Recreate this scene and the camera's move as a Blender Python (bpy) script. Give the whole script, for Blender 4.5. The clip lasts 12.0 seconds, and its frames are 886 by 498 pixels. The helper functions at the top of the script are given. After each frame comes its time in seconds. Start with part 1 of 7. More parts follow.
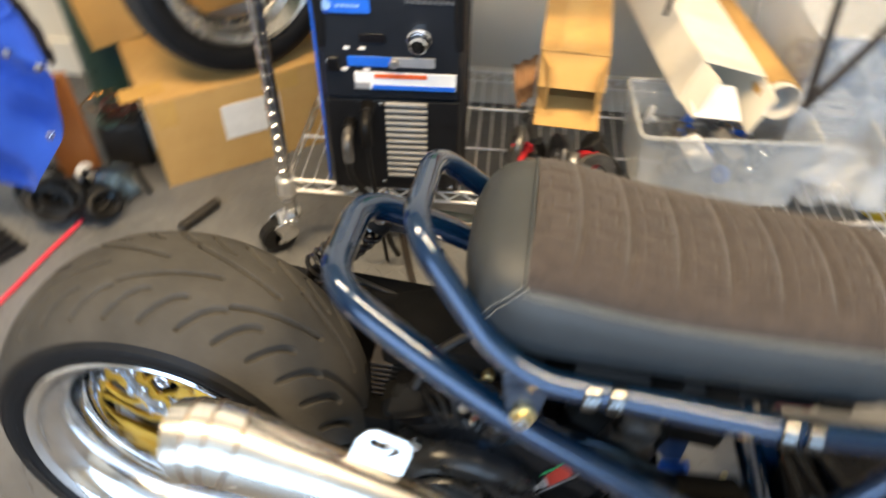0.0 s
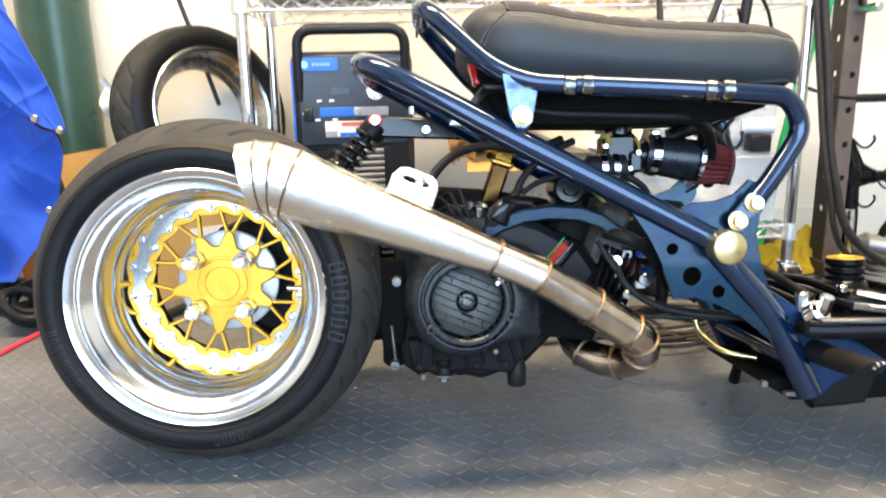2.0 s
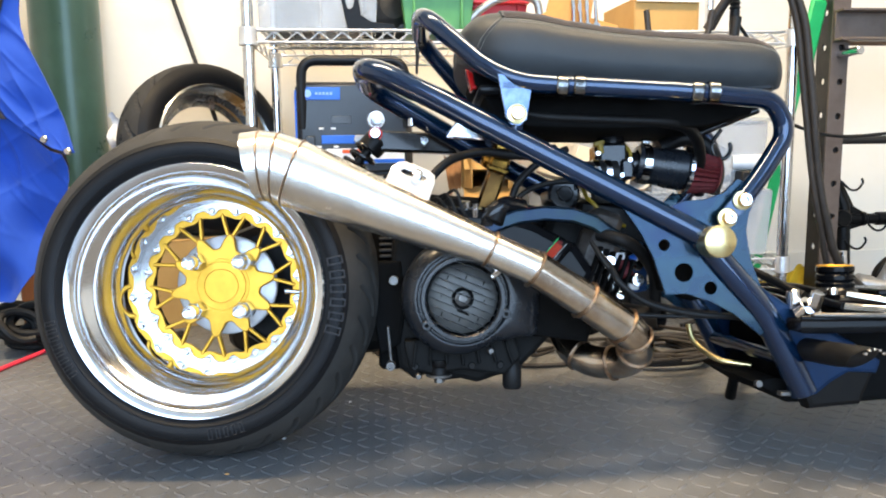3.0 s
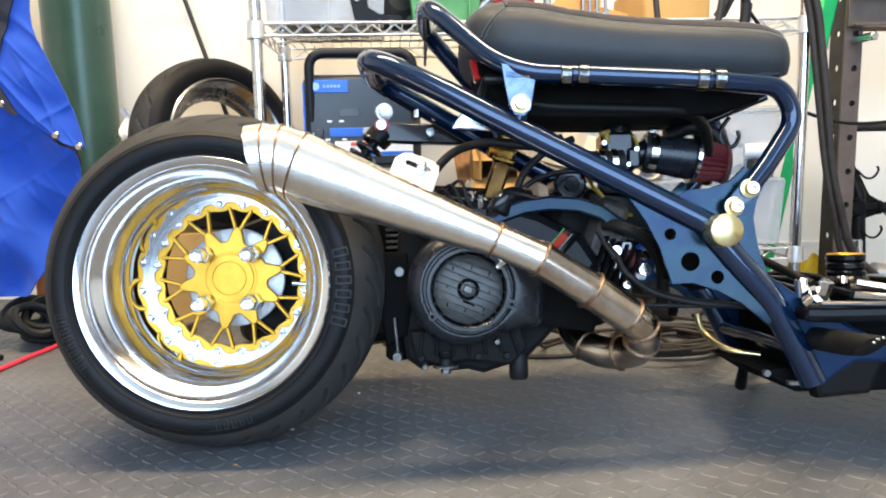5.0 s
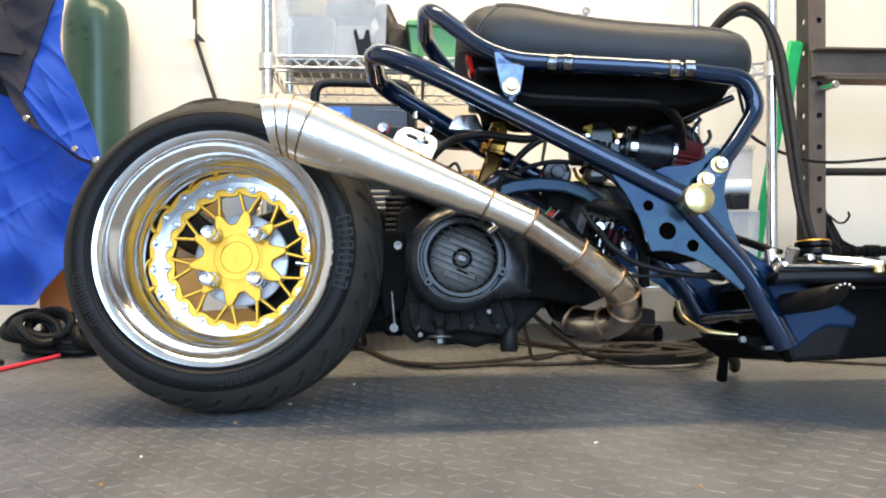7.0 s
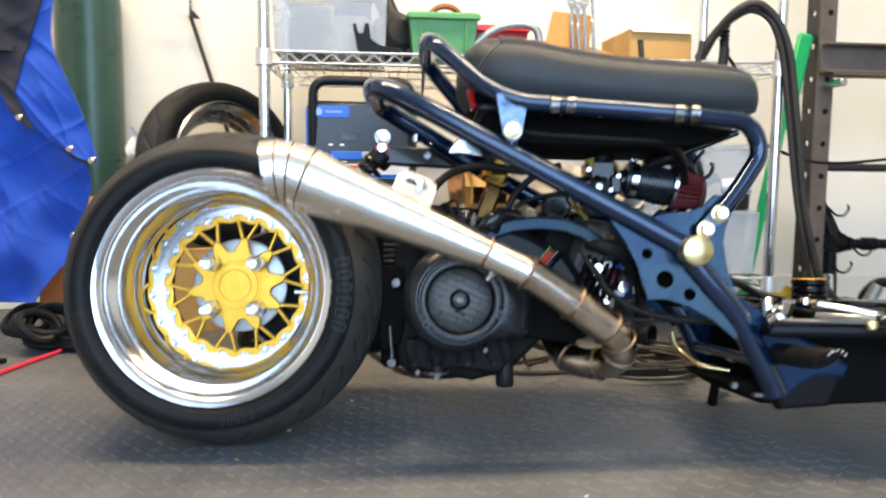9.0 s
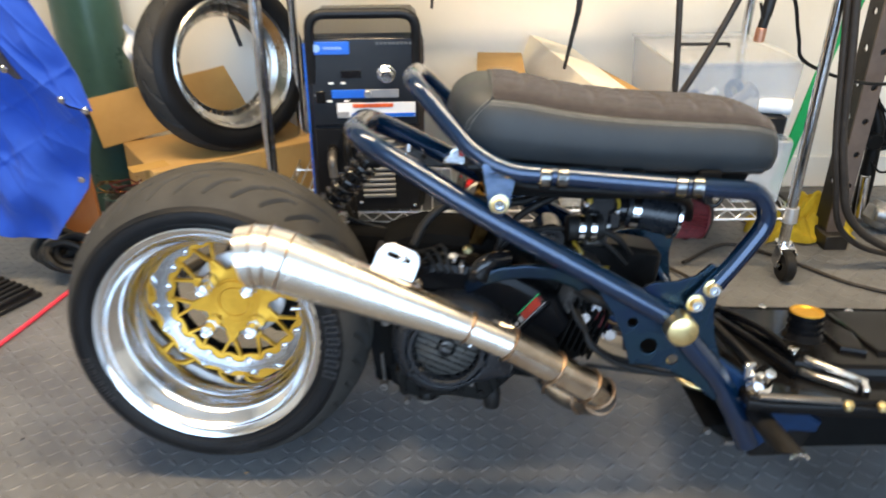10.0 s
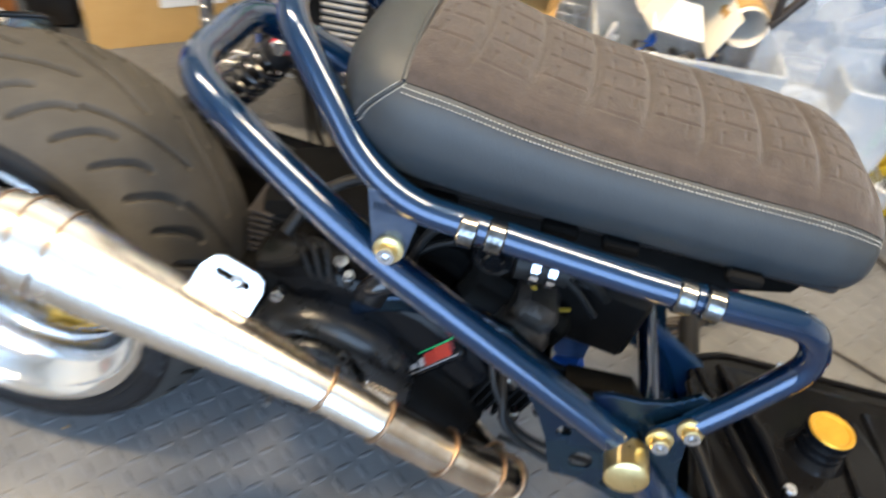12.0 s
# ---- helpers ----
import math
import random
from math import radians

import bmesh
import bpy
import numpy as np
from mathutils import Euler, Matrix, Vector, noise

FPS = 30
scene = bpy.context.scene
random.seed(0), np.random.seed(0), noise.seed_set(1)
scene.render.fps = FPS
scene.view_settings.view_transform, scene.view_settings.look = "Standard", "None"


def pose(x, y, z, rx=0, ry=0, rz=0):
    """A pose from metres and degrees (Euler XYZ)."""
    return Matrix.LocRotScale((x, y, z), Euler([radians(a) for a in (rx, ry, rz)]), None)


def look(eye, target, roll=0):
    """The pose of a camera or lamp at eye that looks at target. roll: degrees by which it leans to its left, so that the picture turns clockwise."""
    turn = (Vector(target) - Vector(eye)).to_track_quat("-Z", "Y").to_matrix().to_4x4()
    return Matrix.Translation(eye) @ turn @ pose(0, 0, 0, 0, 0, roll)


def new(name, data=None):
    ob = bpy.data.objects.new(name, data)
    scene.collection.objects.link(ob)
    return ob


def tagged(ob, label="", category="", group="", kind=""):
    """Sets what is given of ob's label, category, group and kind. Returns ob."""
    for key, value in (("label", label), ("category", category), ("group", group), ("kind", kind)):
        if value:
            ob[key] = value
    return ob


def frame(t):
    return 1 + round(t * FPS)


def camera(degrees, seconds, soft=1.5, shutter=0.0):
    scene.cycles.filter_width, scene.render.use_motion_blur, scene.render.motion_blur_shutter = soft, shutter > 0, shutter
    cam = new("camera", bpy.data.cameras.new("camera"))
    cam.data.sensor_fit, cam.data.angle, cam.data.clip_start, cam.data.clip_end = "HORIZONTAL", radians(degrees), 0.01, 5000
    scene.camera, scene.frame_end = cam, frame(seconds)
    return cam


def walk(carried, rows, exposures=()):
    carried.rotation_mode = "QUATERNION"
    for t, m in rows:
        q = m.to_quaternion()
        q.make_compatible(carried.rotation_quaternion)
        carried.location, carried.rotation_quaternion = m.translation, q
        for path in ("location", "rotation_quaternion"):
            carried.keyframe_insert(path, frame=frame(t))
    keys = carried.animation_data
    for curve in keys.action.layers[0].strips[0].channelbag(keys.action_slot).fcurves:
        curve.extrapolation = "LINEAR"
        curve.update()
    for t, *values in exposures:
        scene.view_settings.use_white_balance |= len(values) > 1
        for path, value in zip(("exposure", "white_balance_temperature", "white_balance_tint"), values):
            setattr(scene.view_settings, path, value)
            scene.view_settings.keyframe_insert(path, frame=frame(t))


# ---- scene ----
cam = camera(62.0, 12.0, soft=1.9, shutter=0.8)
PATH = [
    (0, (0.367, -0.479, 1.075), (0.248, 0.928, -0.342), 1.2),
    (0.2, (0.289, -0.559, 1.056), (0.306, 0.91, -0.301), -1.6),
    (0.5, (0.213, -0.65, 1.043), (0.277, 0.797, -0.336), -2.7),
    (0.8, (0.253, -0.749, 0.976), (0.332, 0.774, -0.317), 1.0),
    (1, (0.255, -0.833, 0.947), (0.348, 0.814, -0.183), 1.4),
    (1.5, (0.226, -0.936, 0.757), (0.406, 0.878, -0.066), 0.1),
    (2, (0.233, -1.0, 0.531), (0.401, 0.936, 0.058), -1.2),
    (2.5, (0.239, -1.034, 0.441), (0.431, 0.933, 0.131), -0.3),
    (3, (0.23, -1.038, 0.432), (0.41, 0.935, 0.159), -0.6),
    (3.2, (0.237, -1.036, 0.422), (0.397, 0.939, 0.157), -0.4),
    (4.8, (0.246, -1.039, 0.422), (0.382, 0.937, 0.14), -1.1),
    (5, (0.244, -1.04, 0.429), (0.381, 0.934, 0.138), -1.2),
    (5.5, (0.245, -1.045, 0.418), (0.38, 0.93, 0.135), -1.3),
    (6, (0.248, -1.081, 0.347), (0.469, 0.901, 0.192), -2.0),
    (6.5, (0.23, -1.118, 0.27), (0.396, 0.875, 0.219), -0.6),
    (7, (0.227, -1.127, 0.252), (0.396, 0.866, 0.236), -0.3),
    (7.2, (0.225, -1.129, 0.253), (0.4, 0.864, 0.243), -0.3),
    (8.3, (0.227, -1.129, 0.256), (0.398, 0.864, 0.242), 0.0),
    (8.8, (0.235, -1.119, 0.328), (0.387, 0.872, 0.214), 1.2),
    (9, (0.226, -1.12, 0.412), (0.401, 0.862, 0.209), 0.6),
    (9.5, (0.228, -1.096, 0.692), (0.458, 0.787, 0.057), 1.5),
    (10, (0.318, -0.983, 0.855), (0.36, 0.803, -0.043), 0.1),
    (10.5, (0.376, -0.841, 0.884), (0.505, 0.904, -0.084), 3.5),
    (11, (0.393, -0.686, 0.893), (0.473, 1.023, -0.142), 5.1),
    (11.2, (0.406, -0.648, 0.871), (0.351, 1.015, -0.24), 4.6),
    (11.5, (0.498, -0.641, 0.897), (0.134, 0.860, -0.372), 4.0),
    (11.8, (0.493, -0.544, 0.929), (0.305, 0.809, -0.532), 6.8),
    (12, (0.465, -0.5, 0.908), (0.434, 0.888, -0.532), 11.3),
]
walk(cam, [(t, look(eye, target, roll)) for t, eye, target, roll in PATH], [(0, 0.00, 7150, 10), (0.5, 0.51, 7230, 10), (1, 0.58, 7220, 10), (1.5, 0.51, 7090, 10), (2.5, 0.28, 6920, 10), (3.2, 0.05, 6850, 10), (5.5, 0.03, 6750, 10), (7, -0.12, 6850, 10), (9, -0.18, 6850, 10), (10, -0.07, 7000, 10), (10.5, 0.07, 7070, 10), (11.2, 0.18, 7120, 10), (11.5, 0.26, 6700, 10), (12, 0.34, 6550, 10)])

DAY, TUBE = 172.0, 80.0

# ---- world, sun, lamps ----
world = bpy.data.worlds.new("world")
scene.world = world
world.use_nodes = True
wn = world.node_tree
sky = wn.nodes.new("ShaderNodeTexSky")
sky.sky_type, sky.sun_disc = "NISHITA", False
sky.sun_elevation, sky.sun_rotation = radians(42), radians(200)
wn.links.new(sky.outputs[0], wn.nodes["Background"].inputs[0])
wn.nodes["Background"].inputs[1].default_value = 0.12


def area_lamp(name, m, sx, sy, watts, colour):
    d = bpy.data.lights.new(name, "AREA")
    d.shape, d.size, d.size_y, d.energy, d.color = "RECTANGLE", sx, sy, watts, colour
    ob = new(name, d)
    ob.matrix_world = m
    return ob


area_lamp("door_daylight", look((0.4, -2.95, 1.35), (0.4, 0.5, 0.7)), 3.4, 2.2, DAY, (0.43, 0.66, 1.0))
for lx in (-0.45, 1.15):
    area_lamp("ceiling_tube_lamp", look((lx, -0.14, 2.54), (lx, -0.1399, 0)), 1.2, 0.30, TUBE, (1.0, 0.78, 0.50))


# ---- materials ----
def mat(name, c1, c2=None, rough=0.5, metal=0.0, scale=20.0, bump=0.0, bscale=200.0, coat=0.0, rvar=0.0, stretch=(1, 1, 1), alpha=1.0, trans=0.0, detail=6.0, ior=1.45, sheen=0.0, spec=0.5):
    m = bpy.data.materials.new(name)
    m.use_nodes = True
    nt = m.node_tree
    p = nt.nodes["Principled BSDF"]
    p.inputs["Roughness"].default_value = rough
    p.inputs["Metallic"].default_value = metal
    p.inputs["Specular IOR Level"].default_value = spec
    p.inputs["IOR"].default_value = ior
    p.inputs["Coat Weight"].default_value = coat
    p.inputs["Coat Roughness"].default_value = 0.035
    p.inputs["Alpha"].default_value = alpha
    p.inputs["Transmission Weight"].default_value = trans
    p.inputs["Sheen Weight"].default_value = sheen
    tc = nt.nodes.new("ShaderNodeTexCoord")
    mp = nt.nodes.new("ShaderNodeMapping")
    mp.inputs["Scale"].default_value = stretch
    nt.links.new(tc.outputs["Object"], mp.inputs["Vector"])
    c2 = c2 or tuple(c * 0.75 for c in c1)
    n = nt.nodes.new("ShaderNodeTexNoise")
    n.inputs["Scale"].default_value, n.inputs["Detail"].default_value = scale, detail
    n.inputs["Roughness"].default_value = 0.65
    nt.links.new(mp.outputs[0], n.inputs["Vector"])
    ramp = nt.nodes.new("ShaderNodeValToRGB")
    ramp.color_ramp.elements[0].position, ramp.color_ramp.elements[1].position = 0.32, 0.68
    ramp.color_ramp.elements[0].color, ramp.color_ramp.elements[1].color = (*c2, 1), (*c1, 1)
    nt.links.new(n.outputs[0], ramp.inputs[0])
    nt.links.new(ramp.outputs[0], p.inputs["Base Color"])
    if rvar:
        mr = nt.nodes.new("ShaderNodeMapRange")
        mr.inputs[3].default_value, mr.inputs[4].default_value = max(0.02, rough - rvar), min(1, rough + rvar)
        nt.links.new(n.outputs[0], mr.inputs[0])
        nt.links.new(mr.outputs[0], p.inputs["Roughness"])
    if bump:
        b = nt.nodes.new("ShaderNodeBump")
        b.inputs["Strength"].default_value, b.inputs["Distance"].default_value = bump, 0.002
        n2 = nt.nodes.new("ShaderNodeTexNoise")
        n2.inputs["Scale"].default_value, n2.inputs["Detail"].default_value = bscale, 4
        nt.links.new(mp.outputs[0], n2.inputs["Vector"])
        nt.links.new(n2.outputs[0], b.inputs["Height"])
        nt.links.new(b.outputs[0], p.inputs["Normal"])
    return m


BLUE = mat("metallic_blue_paint", (0.002, 0.0205, 0.062), (0.0015, 0.0145, 0.045), 0.2, 0.55, 900, coat=0.9, spec=0.35)
# the teal-grey mottle paints an uneven sheen into the navy of the plates
BLUEPLATE = mat("blue_plate_painted_sheen", (0.002, 0.012, 0.045), (0.010, 0.034, 0.048), 0.28, 0.8, 11, coat=0.25, rvar=0.1, bump=0.25, bscale=14, detail=3.0)
FAIRB = mat("satin_blue_paint", (0.003, 0.025, 0.078), (0.003, 0.018, 0.052), 0.38, 0.25, 22, rvar=0.08, bump=0.1, bscale=40, spec=0.3)
# pale tone paints the bright reflection on the blue hanger plates into the colour
HANGB = mat("pale_reflection_blue_metal", (0.16, 0.20, 0.27), (0.035, 0.065, 0.13), 0.22, 0.9, 26, rvar=0.08)
TEALPLATE = mat("dull_teal_grey_plate", (0.012, 0.026, 0.028), (0.003, 0.010, 0.030), 0.25, 0.7, 16, rvar=0.08)
CHROME = mat("chrome", (0.75, 0.75, 0.76), (0.6, 0.6, 0.62), 0.14, 1.0, 60, rvar=0.07)
WIREC = mat("shelf_wire_chrome", (0.86, 0.86, 0.86), (0.74, 0.74, 0.75), 0.34, 0.9, 60, rvar=0.08)
CLAMP = mat("dark_chrome_clamp", (0.26, 0.26, 0.26), (0.05, 0.048, 0.045), 0.16, 1.0, 70, rvar=0.08)
POLISH = mat("polished_aluminium", (0.76, 0.76, 0.765), (0.68, 0.68, 0.69), 0.15, 1.0, 25, rvar=0.07, bump=0.03, bscale=60)
MIRRORP = mat("mirror_polished_alloy", (0.80, 0.80, 0.80), (0.74, 0.74, 0.745), 0.055, 1.0, 25, rvar=0.03)
FLANGEM = mat("satin_flange_alloy", (0.45, 0.45, 0.455), (0.38, 0.38, 0.385), 0.24, 1.0, 40, rvar=0.08)
DISCM = mat("satin_disc_alloy", (0.72, 0.72, 0.73), (0.55, 0.55, 0.56), 0.42, 0.6, 30, rvar=0.1, bump=0.1)
ALU = mat("cast_aluminium", (0.42, 0.42, 0.42), (0.3, 0.3, 0.3), 0.45, 0.9, 40, bump=0.15)
GOLD = mat("gold_anodised", (0.78, 0.42, 0.05), (0.64, 0.335, 0.035), 0.36, 0.7, 60, bump=0.02, bscale=400)
GOLD2 = mat("worn_gold_anodised", (0.40, 0.21, 0.045), (0.20, 0.10, 0.022), 0.18, 1.0, 40, rvar=0.1)
CASTD = mat("dark_cast_metal", (0.008, 0.008, 0.0075), (0.004, 0.004, 0.004), 0.6, 0.1, 30, bump=0.3, spec=0.15)
BRONZE = mat("dark_bronze_anodised", (0.09, 0.048, 0.014), (0.04, 0.020, 0.007), 0.22, 1.0, 30, rvar=0.1)
DULLALU = mat("dusty_aluminium", (0.6, 0.59, 0.57), (0.42, 0.41, 0.39), 0.26, 1.0, 18, rvar=0.1)
BRASS = mat("brass_plated", (0.8, 0.66, 0.34), (0.68, 0.54, 0.26), 0.3, 1.0, 60, rvar=0.1)
STEEL = mat("brushed_stainless", (0.78, 0.74, 0.68), (0.68, 0.64, 0.575), 0.25, 1.0, 30, rvar=0.06, bump=0.05, bscale=260)
HEAT = mat("heat_tinted_stainless", (0.62, 0.57, 0.50), (0.34, 0.25, 0.18), 0.2, 1.0, 26, rvar=0.08, bump=0.05, bscale=260)
WELD = mat("weld_bead", (0.40, 0.28, 0.19), (0.17, 0.105, 0.065), 0.3, 1.0, 120, bump=0.6, bscale=500)
TYRE = mat("tyre_rubber", (0.009, 0.0092, 0.010), (0.006, 0.006, 0.0068), 0.48, 0, 14, bump=0.15, bscale=400, rvar=0.12, spec=0.2)
MARKR = mat("raised_mark_rubber", (0.030, 0.031, 0.033), (0.020, 0.020, 0.022), 0.6, 0, 40, spec=0.3)
TREAD = mat("dusty_tread_rubber", (0.050, 0.048, 0.045), (0.030, 0.0295, 0.028), 0.85, 0, 12, bump=0.2, bscale=300, spec=0.2)
VINYL = mat("blue_grey_vinyl", (0.026, 0.030, 0.0325), (0.018, 0.021, 0.0235), 0.46, 0, 12, bump=0.25, bscale=900, rvar=0.06, spec=0.42)
FABRIC = mat("brown_grey_fabric", (0.046, 0.038, 0.035), (0.030, 0.025, 0.0235), 0.95, 0, 60, bump=0.5, bscale=700, sheen=0.15, spec=0.1)
THREAD = mat("pale_thread", (0.3, 0.3, 0.28), (0.2, 0.2, 0.19), 0.8)
BLACKP = mat("black_plastic", (0.009, 0.009, 0.010), (0.006, 0.006, 0.007), 0.42, 0, 30, bump=0.1, bscale=300, rvar=0.1, spec=0.3)
BLACKG = mat("gloss_black_paint", (0.006, 0.006, 0.007), (0.009, 0.009, 0.010), 0.18, 0, 15, coat=0.25, rvar=0.06, spec=0.35)
BLACKM = mat("satin_black_metal", (0.005, 0.005, 0.0055), (0.008, 0.0072, 0.0065), 0.42, 0.2, 40, bump=0.1, spec=0.2)
FANP = mat("grey_black_plastic", (0.012, 0.014, 0.018), (0.008, 0.010, 0.013), 0.28, 0, 30, bump=0.08, bscale=500, rvar=0.08, spec=0.5)
MATTBLACK = mat("matt_black_plastic", (0.006, 0.006, 0.006), (0.004, 0.004, 0.004), 0.9, 0, 30, bump=0.1, bscale=300, spec=0.08)
DECKP = mat("wet_look_black_paint", (0.004, 0.004, 0.0045), (0.006, 0.006, 0.0065), 0.15, 0, 12, rvar=0.08, spec=0.13)
RUBBER = mat("black_hose_rubber", (0.007, 0.007, 0.0075), (0.012, 0.0115, 0.011), 0.5, 0, 40, spec=0.25)
REDF = mat("dark_red_filter", (0.14, 0.012, 0.014), (0.07, 0.006, 0.008), 0.75, 0, 120, bump=0.4)
REDD = mat("red_decal_print", (0.34, 0.025, 0.015), (0.26, 0.02, 0.012), 0.4, 0, 40)
REDL = mat("red_lens", (0.6, 0.01, 0.01), (0.5, 0.01, 0.01), 0.15, 0, 20, coat=0.5)
YELLOW = mat("yellow_plastic", (0.30, 0.20, 0.010), (0.2, 0.13, 0.008), 0.4, 0, 40)
CARD = mat("brown_cardboard", (0.5, 0.3, 0.105), (0.44, 0.255, 0.085), 0.85, 0, 14, bump=0.15, bscale=160)
CARDW = mat("white_cardboard", (0.78, 0.74, 0.64), (0.7, 0.65, 0.54), 0.7, 0, 12, bump=0.08)
TAPE = mat("packing_tape", (0.55, 0.33, 0.1), (0.48, 0.28, 0.09), 0.25, 0, 30)
PAPER = mat("paper_label", (0.72, 0.7, 0.66), (0.62, 0.6, 0.56), 0.7, 0, 30)
WALL = mat("cream_wall_paint", (0.75, 0.73, 0.67), (0.70, 0.68, 0.615), 0.85, 0, 3, bump=0.12, bscale=90, spec=0.15)
CEIL = mat("ceiling_paint", (0.75, 0.74, 0.7), (0.68, 0.67, 0.63), 0.8, 0, 3)
FLOOR = mat("grey_tread_mat", (0.142, 0.145, 0.150), (0.080, 0.082, 0.085), 0.45, 0, 5, bump=0.25, bscale=350, rvar=0.12, spec=0.5)
TREADP = mat("worn_tread_lozenge", (0.132, 0.135, 0.140), (0.080, 0.082, 0.085), 0.46, 0, 5, rvar=0.1, bump=0.2, bscale=350, spec=0.45)
WELDG = mat("dark_grey_welder_paint", (0.012, 0.014, 0.019), (0.009, 0.011, 0.015), 0.3, 0.0, 40, bump=0.06, bscale=500, spec=0.6)
PACKG = mat("dull_grey_packing", (0.13, 0.135, 0.14), (0.09, 0.095, 0.1), 0.6, 0, 12)
BLUEDK = mat("dark_blue_plastic", (0.02, 0.045, 0.13), (0.014, 0.03, 0.09), 0.4, 0, 20)
LOUV = mat("louvre_grey", (0.3, 0.3, 0.3), (0.22, 0.22, 0.22), 0.4, 0.3, 40)
BLUEL = mat("blue_label", (0.01, 0.13, 0.62), (0.01, 0.1, 0.5), 0.35, 0, 40)
WHITEL = mat("white_label", (0.8, 0.8, 0.8), (0.74, 0.74, 0.74), 0.4, 0, 60)
ORANGEL = mat("orange_red_label", (0.75, 0.12, 0.03), (0.65, 0.1, 0.03), 0.4, 0, 60)
PALEB = mat("pale_blue_print", (0.28, 0.45, 0.75), (0.2, 0.36, 0.66), 0.4, 0, 60)
NAMEG = mat("faint_grey_print", (0.10, 0.105, 0.115), (0.08, 0.085, 0.095), 0.4, 0, 60)
GREYL = mat("grey_label", (0.3, 0.3, 0.31), (0.25, 0.25, 0.26), 0.4, 0, 60)
BLUECLOTH = mat("blue_cotton", (0.008, 0.068, 0.42), (0.007, 0.055, 0.35), 0.85, 0, 8, bump=0.4, bscale=900, sheen=0.08)
NAVY = mat("navy_lining", (0.022, 0.022, 0.034), (0.013, 0.013, 0.021), 0.85, 0, 12, bump=0.3)
GREENC = mat("dark_green_cylinder_paint", (0.042, 0.095, 0.080), (0.032, 0.072, 0.062), 0.3, 0.1, 10, bump=0.08, bscale=60, rvar=0.1)
GREENP = mat("green_plastic", (0.10, 0.32, 0.10), (0.08, 0.26, 0.08), 0.4, 0, 20)
GREENS = mat("green_strap", (0.0, 0.35, 0.1), (0.0, 0.28, 0.08), 0.5, 0, 30)
REDP = mat("red_plastic", (0.62, 0.02, 0.03), (0.5, 0.02, 0.025), 0.4, 0, 20)
CLEAR = mat("clear_plastic", (0.60, 0.63, 0.65), (0.46, 0.49, 0.52), 0.2, 0, 12, alpha=0.36, bump=0.25, bscale=25)
CLOUD = mat("cloudy_plastic", (0.76, 0.79, 0.82), (0.6, 0.64, 0.69), 0.25, 0, 9, alpha=0.26, bump=0.6, bscale=18)
WOOD = mat("reddish_wood", (0.38, 0.15, 0.045), (0.24, 0.085, 0.025), 0.5, 0, 14, stretch=(1, 1, 0.15), bump=0.1)
BROWNST = mat("brown_press_paint", (0.13, 0.10, 0.085), (0.085, 0.065, 0.055), 0.45, 0.2, 12, bump=0.15, bscale=120, rvar=0.1)
DARKST = mat("dark_steel", (0.035, 0.032, 0.03), (0.02, 0.019, 0.018), 0.45, 0.4, 20, bump=0.2)
GREASY = mat("greasy_steel", (0.2, 0.19, 0.18), (0.08, 0.075, 0.07), 0.4, 0.7, 30, bump=0.3)
COPPER = mat("copper_nozzle", (0.6, 0.3, 0.2), (0.4, 0.2, 0.13), 0.35, 0.9, 40)
YELLOWR = mat("yellow_rag", (0.42, 0.30, 0.014), (0.26, 0.18, 0.008), 0.9, 0, 14, bump=0.5, bscale=400)
REDCORD = mat("red_cord", (0.7, 0.04, 0.07), (0.6, 0.03, 0.06), 0.45, 0, 40)
CABLEB = mat("brown_black_cable", (0.028, 0.022, 0.018), (0.015, 0.012, 0.010), 0.55, 0, 40)
GLASSY = mat("smoky_glass", (0.22, 0.33, 0.4), (0.06, 0.09, 0.12), 0.08, 0, 30, alpha=0.55)
SCREEN = mat("dark_display", (0.008, 0.008, 0.01), (0.006, 0.006, 0.008), 0.12, 0, 20)
ORANGEB = mat("tan_board", (0.5, 0.26, 0.07), (0.4, 0.2, 0.06), 0.7, 0, 20)


